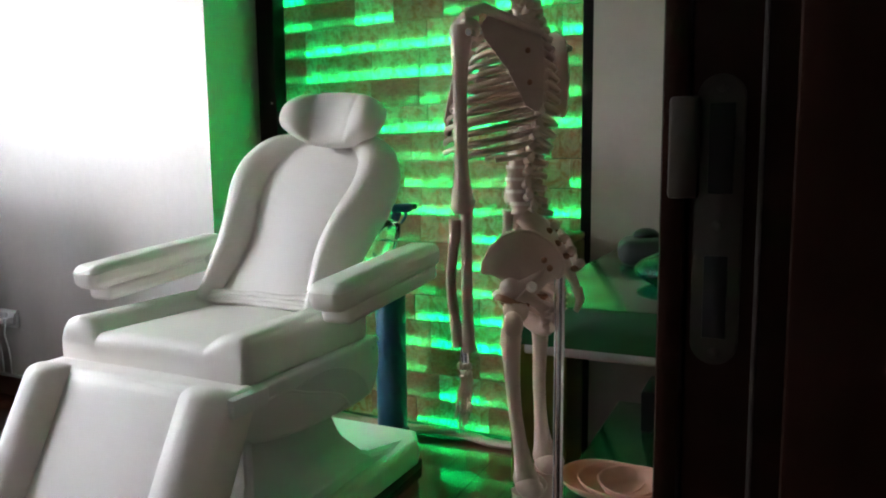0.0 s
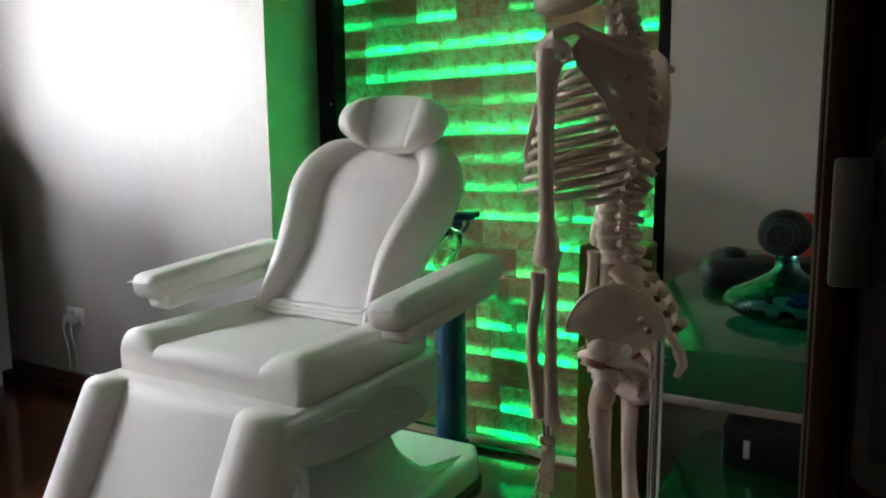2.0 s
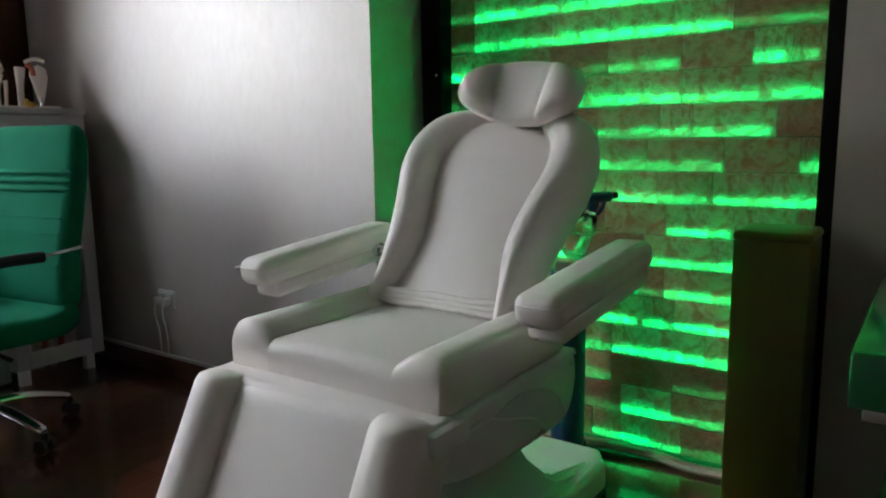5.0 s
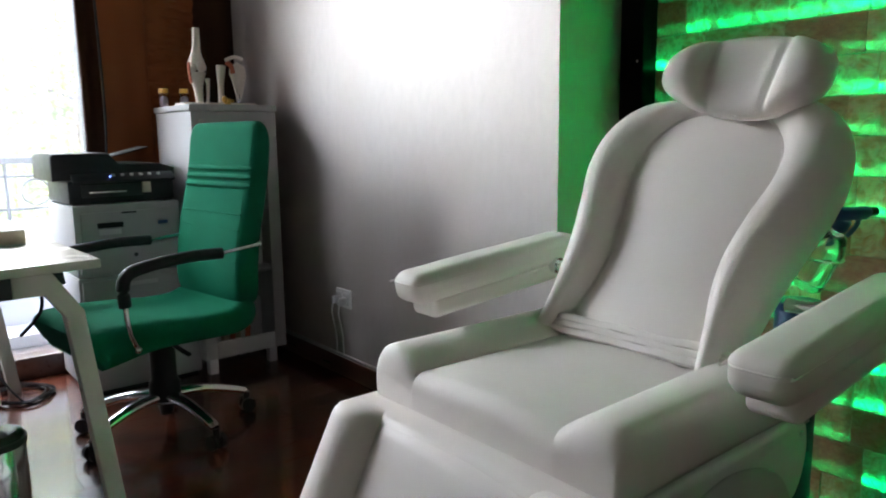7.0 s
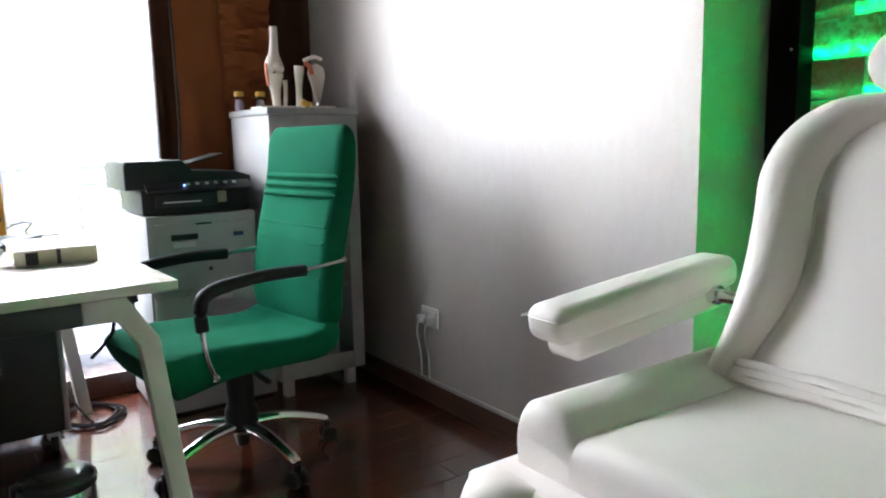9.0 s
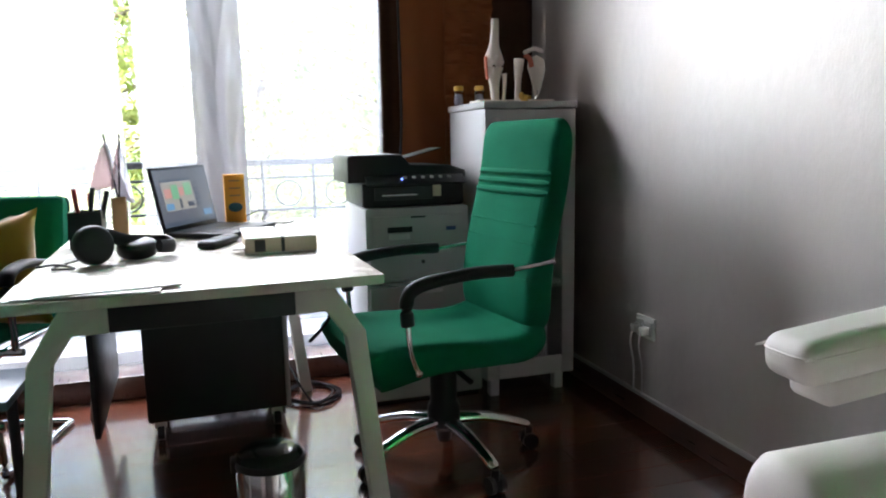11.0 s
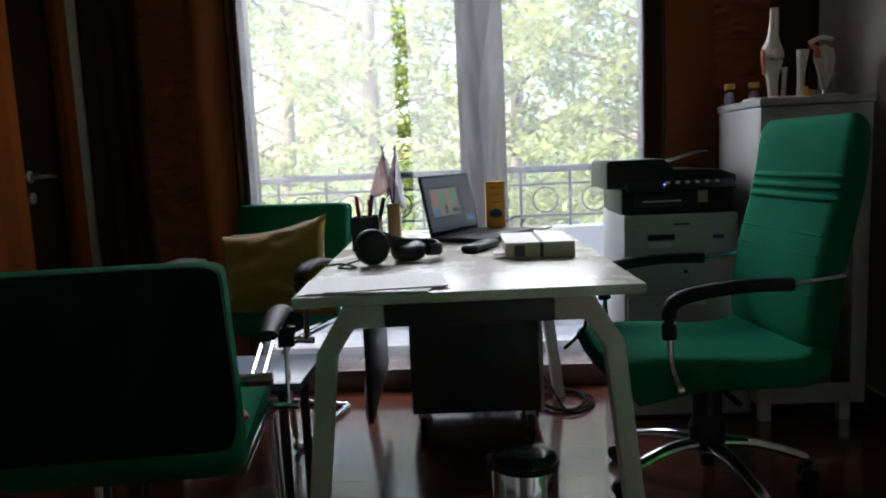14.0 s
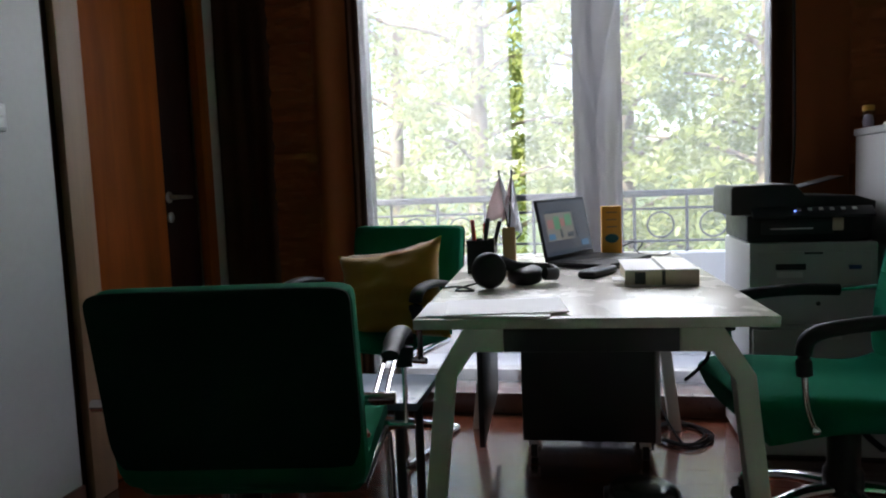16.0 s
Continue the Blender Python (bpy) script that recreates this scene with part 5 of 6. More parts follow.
        if n >= upper and 0.42 < v.co.z < 0.885 and v.co.x > -0.017:
            v.co.y *= 0.85
            v.co.x -= 0.012
    return b


solid("skeleton_model", skeleton_model(), (BONE, DISC, CHROME, WHITEBONE), "small ivory plastic skeleton model on a chrome stand pole", "skeleton model", pose(-0.058, 0.735, 0, 0, 0, 180), angle=60)


# ---- office desk ----
DESK = pose(-3.038, 0.47, 0, 0, 0, 2.5)
dk = thing("office_desk", DESK, "white office desk with splayed white steel legs", "desk")
part("desktop", span(bmesh.new(), (-0.70, -0.41, 0.715), (0.70, 0.41, 0.74), 0.003), LAMINATE, dk)
for s in (-1, 1):
    part("beam", span(bmesh.new(), (s * 0.655 - 0.02, -0.20, 0.655), (s * 0.655 + 0.02, 0.20, 0.712), 0.003), ANTHRA, dk, "anthracite cross beam")
    for q in (-1, 1):
        b = bmesh.new()
        pts = [(q * 0.20, 0.655), (q * 0.20, 0.712), (q * 0.295, 0.712), (q * 0.365, 0.60), (q * 0.432, 0.0), (q * 0.385, 0.0), (q * 0.318, 0.588), (q * 0.272, 0.655)]
        slab(b, pts, 0.045, Matrix(((0, 0, 1, s * 0.655 - 0.0225), (1, 0, 0, 0), (0, 1, 0, 0), (0, 0, 0, 1))), bevel=0.004)
        part("leg", b, LEGWHITE, dk)
part("side_beam", span(bmesh.new(), (-0.63, 0.05, 0.67), (0.63, 0.09, 0.714)), ANTHRA, dk)
part("modesty_panel", span(bmesh.new(), (-0.66, -0.335, 0.17), (0.02, -0.317, 0.66), 0.002), ANTHRA, dk, "anthracite modesty panel")
dr = thing("drawer_unit", pose(-3.48, 0.50, 0, 0, 0, 1), "anthracite drawer unit on castors under the desk", "drawer unit")
part("body", span(bmesh.new(), (-0.20, -0.25, 0.075), (0.14, 0.235, 0.62), 0.003), ANTHRA, dr)
part("edge_panel", span(bmesh.new(), (-0.22, 0.236, 0.075), (0.145, 0.252, 0.62), 0.002), CABWHITE, dr, "pale edge panel")
for sx in (-0.16, 0.11):
    for sy in (-0.21, 0.20):
        c = part("castor", tube(bmesh.new(), [(sx, sy - 0.012, 0.03), (sx, sy + 0.012, 0.03)], 0.03, 16), BLACK, dr)
        part("fork", span(bmesh.new(), (sx - 0.015, sy - 0.02, 0.045), (sx + 0.015, sy + 0.02, 0.075), 0.004), GPLASTIC, c)

# ---- green office armchair ----
oc = thing("office_chair", pose(-2.885, 1.215, 0, 0, 0, 8), "green fabric swivel armchair with chrome star base", "office chair")
# local: faces -y
prof = smooth_path([(-0.330, 0.398, 0.058), (-0.290, 0.410, 0.068), (-0.12, 0.422, 0.053), (0.06, 0.412, 0.046), (0.18, 0.416, 0.050), (0.226, 0.465, 0.050), (0.234, 0.58, 0.047), (0.250, 0.70, 0.045),
                    (0.278, 0.82, 0.043), (0.303, 0.93, 0.041), (0.317, 1.04, 0.039), (0.321, 1.115, 0.030)], 5)


def shell(bm, prof, half, lo, hi, bev=0.022):
    """A padded sheet that follows a side profile (y, z, half thickness)."""
    n = len(prof)
    norm = []
    for k in range(n):
        a, c = prof[max(k - 1, 0)], prof[min(k + 1, n - 1)]
        d = Vector((c[0] - a[0], c[1] - a[1])).normalized()
        norm.append(Vector((-d.y, d.x)))
    ring_u = [(-1, -0.55), (-1, 0.55), (-0.955, 0.86), (-0.86, 1.0), (-0.4, 1.03), (0, 1.04), (0.4, 1.03), (0.86, 1.0), (0.955, 0.86), (1, 0.55), (1, -0.55), (0.955, -0.86), (0.86, -1), (0, -1), (-0.86, -1), (-0.955, -0.86)]
    rings = []
    for k in range(lo, hi):
        y, z, t = prof[k]
        e = min(k - lo, hi - 1 - k)
        q = (0.45, 0.76, 0.90, 0.97, 1.0)[e] if e < 5 else 1.0
        w = half * (0.86, 0.925, 0.962, 0.984, 0.996)[e] if e < 5 else half
        rings.append([bm.verts.new((u * w, y + norm[k].x * v * t * q, z + norm[k].y * v * t * q)) for u, v in ring_u])
    for a, c in zip(rings, rings[1:]):
        for k in range(len(ring_u)):
            bm.faces.new((a[k], a[(k + 1) % len(ring_u)], c[(k + 1) % len(ring_u)], c[k]))
    bm.faces.new(rings[0][::-1])
    bm.faces.new(rings[-1])
    return bm


part("seat", shell(bmesh.new(), prof, 0.245, 0, 27), GREENCLOTH, oc)
back = part("backrest", shell(bmesh.new(), prof, 0.235, 24, len(prof)), GREENCLOTH, oc)
for z, yy in ((0.885, 0.258), (0.915, 0.265), (0.945, 0.272)):
    part("ridge", tube(bmesh.new(), [(-0.226, yy + 0.004, z), (-0.20, yy - 0.004, z), (0, yy - 0.005, z), (0.20, yy - 0.004, z), (0.226, yy + 0.004, z)], [0.008, 0.014, 0.015, 0.014, 0.008], 10, 0.8), GREENCLOTH, back)
for k, yy in enumerate((0.196, 0.204, 0.214, 0.227)):
    part("stitch", tube(bmesh.new(), [(-0.21, yy, 0.62 + 0.055 * k), (0.21, yy, 0.62 + 0.055 * k)], 0.006, 8, 0.6), GREENCLOTH, back)
for s in (-1, 1):
    b = bmesh.new()
    pth = smooth_path([(s * 0.262, 0.11, 0.668), (s * 0.266, -0.02, 0.672), (s * 0.270, -0.15, 0.662), (s * 0.272, -0.215, 0.645), (s * 0.272, -0.235, 0.61), (s * 0.270, -0.232, 0.545)], 5)
    tube(b, pth, [0.017] * 10 + [0.018] * 16, 12, 1.15)
    arm = part("armrest", b, SOFTBLACK, oc)
    b = bmesh.new()
    tube(b, [(s * 0.262, 0.10, 0.668), (s * 0.252, 0.262, 0.680)], 0.007, 10)
    ball(b, (s * 0.248, 0.266, 0.681), (0.012, 0.012, 0.012))
    part("arm_rod", b, CHROME, arm, "chrome arm rod")
    b = bmesh.new()
    tube(b, smooth_path([(s * 0.270, -0.232, 0.56), (s * 0.268, -0.226, 0.47), (s * 0.258, -0.20, 0.40)], 4), 0.0085, 10)
    ball(b, (s * 0.262, -0.20, 0.40), (0.016, 0.013, 0.013))
    part("arm_rod", b, CHROME, arm, "chrome arm rod")
b = bmesh.new()
lathe(b, [(0.038, 0.36), (0.045, 0.35), (0.045, 0.20), (0.055, 0.18), (0.055, 0.12), (0.03, 0.10), (0.022, 0.06)], 20)
part("gas_lift", b, BLACK, oc)
b = bmesh.new()
box(b, (0, 0, 0.362), (0.20, 0.24, 0.03), 0.01)
tube(b, smooth_path([(0.10, -0.02, 0.358), (0.19, -0.03, 0.35), (0.24, -0.02, 0.336)], 4), 0.010, 8, 0.7)
tube(b, [(-0.17, -0.12, 0.37), (-0.17, -0.12, 0.325)], 0.022, 12)
part("mechanism", b, BLACK, oc)
base = part("star_base", lathe(bmesh.new(), [(0.05, 0.11), (0.052, 0.15), (0.045, 0.165)], 20), CHROME, oc)
for ang in (13, 86, 160, 233, 291):
    a = radians(ang - 8)
    d = Vector((math.cos(a), math.sin(a), 0))
    b = bmesh.new()
    tube(b, smooth_path([tuple(d * 0.04 + Vector((0, 0, 0.135))), tuple(d * 0.14 + Vector((0, 0, 0.128))), tuple(d * 0.25 + Vector((0, 0, 0.098))), tuple(d * 0.30 + Vector((0, 0, 0.078)))], 4),
         [0.028, 0.027, 0.026, 0.025, 0.024, 0.023, 0.022, 0.022, 0.021, 0.021, 0.020, 0.020, 0.013], 12, 0.7)
    spoke = part("spoke", b, CHROME, base)
    b = bmesh.new()
    side = d.cross(Vector((0, 0, 1)))
    for q in (-1, 1):
        tube(b, [d * 0.30 + side * q * 0.010 + Vector((0, 0, 0.027)), d * 0.30 + side * q * 0.026 + Vector((0, 0, 0.027))], 0.027, 16)
    tube(b, [d * 0.30 + Vector((0, 0, 0.04)), d * 0.30 + Vector((0, 0, 0.075))], 0.013, 10)
    part("castor", b, BLACK, oc)


# ---- green visitor chairs ----
def visitor_chair(m, label):
    """Faces -x in its own axes turned by m: built facing -y."""
    vc = thing("visitor_chair", m, label, "chair", "green visitor chairs")
    pr = smooth_path([(-0.245, 0.435, 0.035), (-0.22, 0.458, 0.035), (-0.05, 0.452, 0.035), (0.13, 0.438, 0.036), (0.20, 0.448, 0.038), (0.232, 0.50, 0.038), (0.250, 0.62, 0.037), (0.272, 0.74, 0.036), (0.292, 0.84, 0.034), (0.298, 0.872, 0.026)], 5)
    part("seat", shell(bmesh.new(), pr, 0.245, 0, 23), GREENCLOTH, vc)
    rest = part("backrest", shell(bmesh.new(), pr, 0.262, 20, len(pr)), GREENCLOTH, vc)
    # thin rear shell whose near-black green stands in for shade
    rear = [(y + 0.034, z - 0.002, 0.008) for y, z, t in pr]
    part("back_panel", shell(bmesh.new(), rear, 0.261, 24, len(pr)), SHADECLOTH, rest, "rear of the green backrest, its shade put in as near-black")
    for s in (-1, 1):
        b = bmesh.new()
        pth = smooth_path([(s * 0.292, 0.03, 0.660), (s * 0.294, -0.10, 0.678), (s * 0.296, -0.20, 0.668), (s * 0.296, -0.235, 0.63), (s * 0.296, -0.225, 0.565)], 5)
        tube(b, pth, [0.022] * 3 + [0.027] * 15 + [0.022] * 3, 14, 0.62)
        arm = part("armrest", b, SOFTBLACK, vc)
        for q in (-0.012, 0.012):
            part("arm_rod", tube(bmesh.new(), [(s * 0.292 + q, 0.03, 0.652), (s * 0.292 + q, 0.20, 0.618)], 0.006, 8), CHROME, arm, "chrome arm rod")
            part("arm_rod", tube(bmesh.new(), [(s * 0.296, -0.218 + q, 0.57), (s * 0.296, -0.214 + q, 0.42)], 0.006, 8), CHROME, arm, "chrome arm rod")
        part("arm_socket", tube(bmesh.new(), [(s * 0.245, 0.215, 0.615), (s * 0.325, 0.215, 0.615)], 0.014, 12), CHROME, arm, "chrome arm socket")
        part("arm_socket", tube(bmesh.new(), [(s * 0.22, -0.214, 0.41), (s * 0.32, -0.214, 0.41)], 0.013, 12), CHROME, arm, "chrome arm socket")
    b = bmesh.new()
    run = [(-0.235, 0.16, 0.40), (-0.235, -0.20, 0.40), (-0.235, -0.265, 0.385), (-0.237, -0.275, 0.33), (-0.245, -0.255, 0.06), (-0.246, -0.23, 0.015), (-0.246, 0.16, 0.013), (-0.22, 0.205, 0.013), (0, 0.21, 0.013)]
    path = smooth_path(run, 4)
    path = path + [(-x, y, z) for x, y, z in reversed(path[:-1])]
    tube(b, path, 0.0125, 12)
    part("frame", b, CHROME, vc, "chrome cantilever tube frame")
    return vc


visitor_chair(pose(-2.285, -0.255, 0, 0, 0, -90 + 8), "green fabric visitor chair with black armrests, facing the window")
visitor_chair(pose(-3.50, -0.34, 0, 0, 0, 90 - 14), "green fabric visitor chair holding a mustard cushion")
solid("orange_tag", cushion(bmesh.new(), (0, 0, 0), (0.05, 0.03, 0.012), 0.005, cuts=3), RED, "small orange-red object lying on the green seat", "tag", pose(-2.24, -0.02, 0.492, 8, 0, 30))

pl = thing("cushion", pose(-3.40, -0.25, 0.625, 0, 0, 80) @ pose(0, 0, 0, -16, -10, 0), "mustard velvet cushion with cream piping leaning on a chair", "cushion")
b = bmesh.new()
rows = 22
for side in (-1, 1):
    grid = []
    for j in range(rows + 1):
        row = []
        for i in range(rows + 1):
            u, v = i / rows * 2 - 1, j / rows * 2 - 1
            pin = 1 - 0.17 * (1 - u * u) * abs(v) ** 3 - 0.0
            pin2 = 1 - 0.15 * (1 - v * v) * abs(u) ** 3
            puff = ((1 - u ** 2) * (1 - v ** 2)) ** 0.45
            wr = 0.022 * noise.noise(Vector((u * 2.2, v * 3.2, side))) + 0.017 * (1 - v) / 2 * math.sin(15 * v + 5 * u * u + 2 * u) + 0.008 * noise.noise(Vector((u * 7, v * 5, side + 3)))
            row.append(b.verts.new((0.235 * u * pin2, side * (0.075 + wr) * puff, 0.20 * v * pin)))
        grid.append(row)
    for j in range(rows):
        for i in range(rows):
            b.faces.new((grid[j][i], grid[j][i + 1], grid[j + 1][i + 1], grid[j + 1][i]))
bmesh.ops.remove_doubles(b, verts=b.verts, dist=0.0008)
part("cover", b, YELLOWCLOTH, pl, angle=80)
edge = []
for k in range(81):
    q = k / 20
    u, v = ((-1 + 2 * (q % 1), 1), (1, 1 - 2 * (q % 1)), (1 - 2 * (q % 1), -1), (-1, -1 + 2 * (q % 1)))[int(q) % 4]
    edge.append((0.238 * u * (1 - 0.15 * (1 - v * v)), 0, 0.203 * v * (1 - 0.17 * (1 - u * u))))
part("piping", tube(bmesh.new(), [(x, y + 0.004, z - 0.004) for x, y, z in edge[2:18]], [0.004] + [0.011] * 14 + [0.004], 8), CREAM, pl, "cream piping")

tb = thing("side_table", pose(-2.70, -0.30, 0), "low side table with a slate blue top between the chairs", "table")
part("tabletop", span(bmesh.new(), (-0.13, -0.28, 0.445), (0.16, 0.34, 0.468), 0.004), TABLETOP, tb)
for sx in (-0.10, 0.13):
    for sy in (-0.24, 0.28):
        part("leg", tube(bmesh.new(), [(sx, sy, 0), (sx, sy, 0.446)], 0.014, 10), ANTHRA, tb)

# ---- white glass-door cabinet ----
cb = thing("white_cabinet", pose(0, 0, 0), "white cabinet with a framed glass door in the corner", "cabinet")
X0, X1, Y0, Y1 = -3.78, -3.34, 1.545, 1.935
for a, c in (((X0, Y0, 0.07), (X1 - 0.02, Y0 + 0.018, 1.172)), ((X0, Y1 - 0.018, 0.07), (X1 - 0.02, Y1, 1.172)), ((X0, Y0 + 0.018, 0.07), (X0 + 0.012, Y1 - 0.018, 1.172)),
             ((X0 + 0.012, Y0 + 0.018, 0.07), (X1 - 0.02, Y1 - 0.018, 0.09))):
    bar("panel", a, c, CABWHITE, cb, 0.002)
for z in (0.44, 0.80):
    bar("shelf", (X0 + 0.012, Y0 + 0.018, z), (X1 - 0.03, Y1 - 0.018, z + 0.018), CABWHITE, cb, 0.002)
bar("top", (X0 - 0.01, Y0 - 0.006, 1.173), (X1 + 0.004, Y1 + 0.006, 1.200), CABWHITE, cb, 0.004)
door = bar("door", (X1 - 0.019, Y0, 1.06), (X1, Y1, 1.170), CABWHITE, cb, 0.003)
for a, c in (((X1 - 0.019, Y0, 0.075), (X1, Y0 + 0.055, 1.0595)), ((X1 - 0.019, Y1 - 0.055, 0.075), (X1, Y1, 1.0595)), ((X1 - 0.019, Y0 + 0.055, 0.075), (X1, Y1 - 0.055, 0.15))):
    bar("door_rail", a, c, CABWHITE, door, 0.003)
bar("glass", (X1 - 0.012, Y0 + 0.055, 0.15), (X1 - 0.008, Y1 - 0.055, 1.06), CABGLASS, door, 0).visible_shadow = False
t = bmesh.new()
lathe(t, [(0.013, 0), (0.013, 0.006), (0.006, 0.008)], 16)
part("lock", into(bmesh.new(), t, Matrix.Translation((X1, Y0 + 0.045, 1.125)) @ Matrix.Rotation(radians(90), 4, "Y")), STEEL, door)
for y in (Y0 + 0.04, Y1 - 0.06):
    bar("foot", (X1 - 0.06, y - 0.02, 0), (X1 - 0.02, y + 0.02, 0.07), GPLASTIC, cb, 0.003)
    bar("foot", (X0 + 0.02, y - 0.02, 0), (X0 + 0.06, y + 0.02, 0.07), GPLASTIC, cb, 0.003)
for k, (y, z, w, h, mt) in enumerate(((1.62, 0.09, 0.09, 0.24, GPLASTIC), (1.72, 0.09, 0.08, 0.20, BOOKPAPER), (1.82, 0.09, 0.09, 0.22, PAPER), (1.66, 0.458, 0.14, 0.16, PAPER), (1.83, 0.458, 0.10, 0.22, GPLASTIC), (1.74, 0.818, 0.2, 0.10, BOOKCOVER))):
    solid("storage_box", cushion(bmesh.new(), (0, 0, h / 2), (0.16, w, h), 0.012, 0.003, cuts=3, wrinkle=0.004, seed=k), mt, "pale wrapped box on a cabinet shelf", "box", pose(-3.52, y, z, 0, 0, 4 * k - 8), group="boxes in the cabinet")
for y, h in ((1.775, 0.17), (1.70, 0.13)):
    solid("bone_model", tube(bmesh.new(), smooth_path([(0, 0, 0, 0.02), (0.004, 0, h * 0.3, 0.011), (0, 0.006, h * 0.7, 0.011), (0, 0.004, h, 0.02)], 4) and [(0, 0, 0.0), (0.004, 0, h * 0.3), (0, 0.006, h * 0.7), (0, 0.004, h)], [0.02, 0.012, 0.012, 0.02], 12), LIGAMENT, "orange-brown anatomical bone model on a cabinet shelf", "bone model", pose(-3.42, y, 0.09, 0, 0, 0), group="bone models")

# on the cabinet
kn = thing("knee_model", pose(-3.56, 1.675, 1.200), "white knee joint model with red ligaments on a stand", "bone model")
part("stand", span(bmesh.new(), (-0.06, -0.095, 0), (0.07, 0.10, 0.014), 0.004), WHITEBONE, kn)
b = bmesh.new()
th = smooth_path([(0, 0, 0.345, 0.016), (0, 0.0, 0.30, 0.0165), (0, -0.004, 0.24, 0.021), (0, -0.006, 0.205, 0.034), (0, -0.006, 0.18, 0.040), (0, -0.006, 0.165, 0.032)], 5)
tube(b, [p[:3] for p in th], [p[3] for p in th], 16, 0.85, up=(1, 0, 0))
for s in (-1, 1):
    ball(b, (0.004, -0.006 + s * 0.021, 0.172), (0.030, 0.020, 0.022))
part("thigh_bone", b, WHITEBONE, kn)
b = bmesh.new()
sh = smooth_path([(0, -0.006, 0.150, 0.040), (0, -0.006, 0.128, 0.034), (0, -0.004, 0.08, 0.021), (0, 0.0, 0.012, 0.017)], 5)
tube(b, [p[:3] for p in sh], [p[3] for p in sh], 16, 0.85, up=(1, 0, 0))
part("shin_bone", b, WHITEBONE, kn)
part("calf_bone", tube(bmesh.new(), [(0, 0.040, 0.125), (0, 0.042, 0.10), (0, 0.040, 0.05), (0, 0.036, 0.012)], [0.012, 0.009, 0.008, 0.008], 10), WHITEBONE, kn)
part("ligament", tube(bmesh.new(), smooth_path([(0.01, -0.046, 0.19), (0.02, -0.048, 0.155), (0.014, -0.04, 0.10)], 4), 0.006, 8, 1.5), LIGAMENT, kn, "red ligament")
part("knee_cap", ball(bmesh.new(), (0.036, -0.004, 0.175), (0.010, 0.016, 0.020)), WHITEBONE, kn)
sm = thing("shoulder_model", pose(-3.55, 1.835, 1.200) @ Matrix.Scale(1.12, 4), "white shoulder joint model with red muscle on a stand", "bone model")
part("stand", span(bmesh.new(), (-0.055, -0.075, 0), (0.06, 0.07, 0.014), 0.004), WHITEBONE, sm)
ub = smooth_path([(0, -0.050, 0.165, 0.020), (0, -0.052, 0.14, 0.018), (0, -0.055, 0.08, 0.012), (0, -0.056, 0.012, 0.013)], 4)
part("upper_arm_bone", tube(bmesh.new(), [p[:3] for p in ub], [p[3] for p in ub], 12), WHITEBONE, sm)
b = bmesh.new()
slab(b, [(-0.012, 0.165), (0.02, 0.18), (0.05, 0.165), (0.056, 0.13), (0.040, 0.06), (0.026, 0.02), (0.014, 0.03), (-0.004, 0.10), (-0.016, 0.135)], 0.010, Matrix(((0, 0, 1, -0.005), (1, 0, 0, 0), (0, 1, 0, 0), (0, 0, 0, 1))), bevel=0.003)
part("shoulder_blade", b, WHITEBONE, sm)
part("collar_bone", tube(bmesh.new(), smooth_path([(0.01, -0.035, 0.185), (0.02, 0.0, 0.20), (0.02, 0.035, 0.192)], 4), 0.008, 10), WHITEBONE, sm)
part("muscle", tube(bmesh.new(), smooth_path([(0.006, -0.03, 0.18), (0.012, -0.012, 0.165), (0.01, -0.004, 0.135)], 4), 0.010, 8), LIGAMENT, sm, "red muscle")
part("post", tube(bmesh.new(), [(0, 0.022, 0.012), (0, 0.022, 0.05)], 0.006, 8), CHROME, sm)
for y, x in ((1.567, -3.72), (1.655, -3.70)):
    jr = thing("specimen_jar", pose(x, y, 1.200), "small clear jar with an amber lid", "jar", "small jars on the cabinet")
    part("jar", lathe(bmesh.new(), [(0.019, 0), (0.020, 0.004), (0.020, 0.062), (0.017, 0.066)], 18), CLEARP, jr)
    part("lid", lathe(bmesh.new(), [(0.021, 0.064), (0.021, 0.082), (0.018, 0.085)], 18), YELLOWCAP, jr)
    part("filling", lathe(bmesh.new(), [(0.012, 0.006), (0.014, 0.02), (0.010, 0.045), (0.004, 0.05)], 12), LILAC, jr)
solid("vertebra_model", ball(ball(tube(bmesh.new(), [(0, 0, 0), (0, 0, 0.03)], 0.014, 12), (0.0, 0.02, 0.02), (0.012, 0.01, 0.008)), (0.006, -0.016, 0.026), (0.01, 0.012, 0.016)), YELLOWCAP,
      "small amber vertebra model beside the knee model", "bone model", pose(-3.44, 1.755, 1.200))

# ---- printer on its drawer cabinet ----
pc = thing("multifunction_copier", pose(0, 0, 0), "tall pale grey copier with paper drawers", "copier")
bar("body", (-3.86, 1.075, 0.50), (-3.42, 1.50, 0.795), PRINTGREY, pc, 0.010)
bar("front_panel", (-3.42, 1.10, 0.645), (-3.408, 1.475, 0.765), PRINTGREY, pc, 0.006)
bar("tray_front", (-3.42, 1.085, 0.515), (-3.404, 1.49, 0.625), PRINTGREY, pc, 0.006)
bar("recess", (-3.407, 1.16, 0.70), (-3.4035, 1.26, 0.722), BLACK, pc, 0.001)
bar("badge", (-3.407, 1.255, 0.755), (-3.405, 1.315, 0.762), ANTHRA, pc, 0.0005)
bar("badge", (-3.407, 1.40, 0.70), (-3.405, 1.44, 0.715), BLUEPLASTIC, pc, 0.0005)
bar("paper_mark", (-3.407, 1.165, 0.672), (-3.405, 1.25, 0.694), GPLASTIC, pc, 0.0005)
t = bmesh.new()
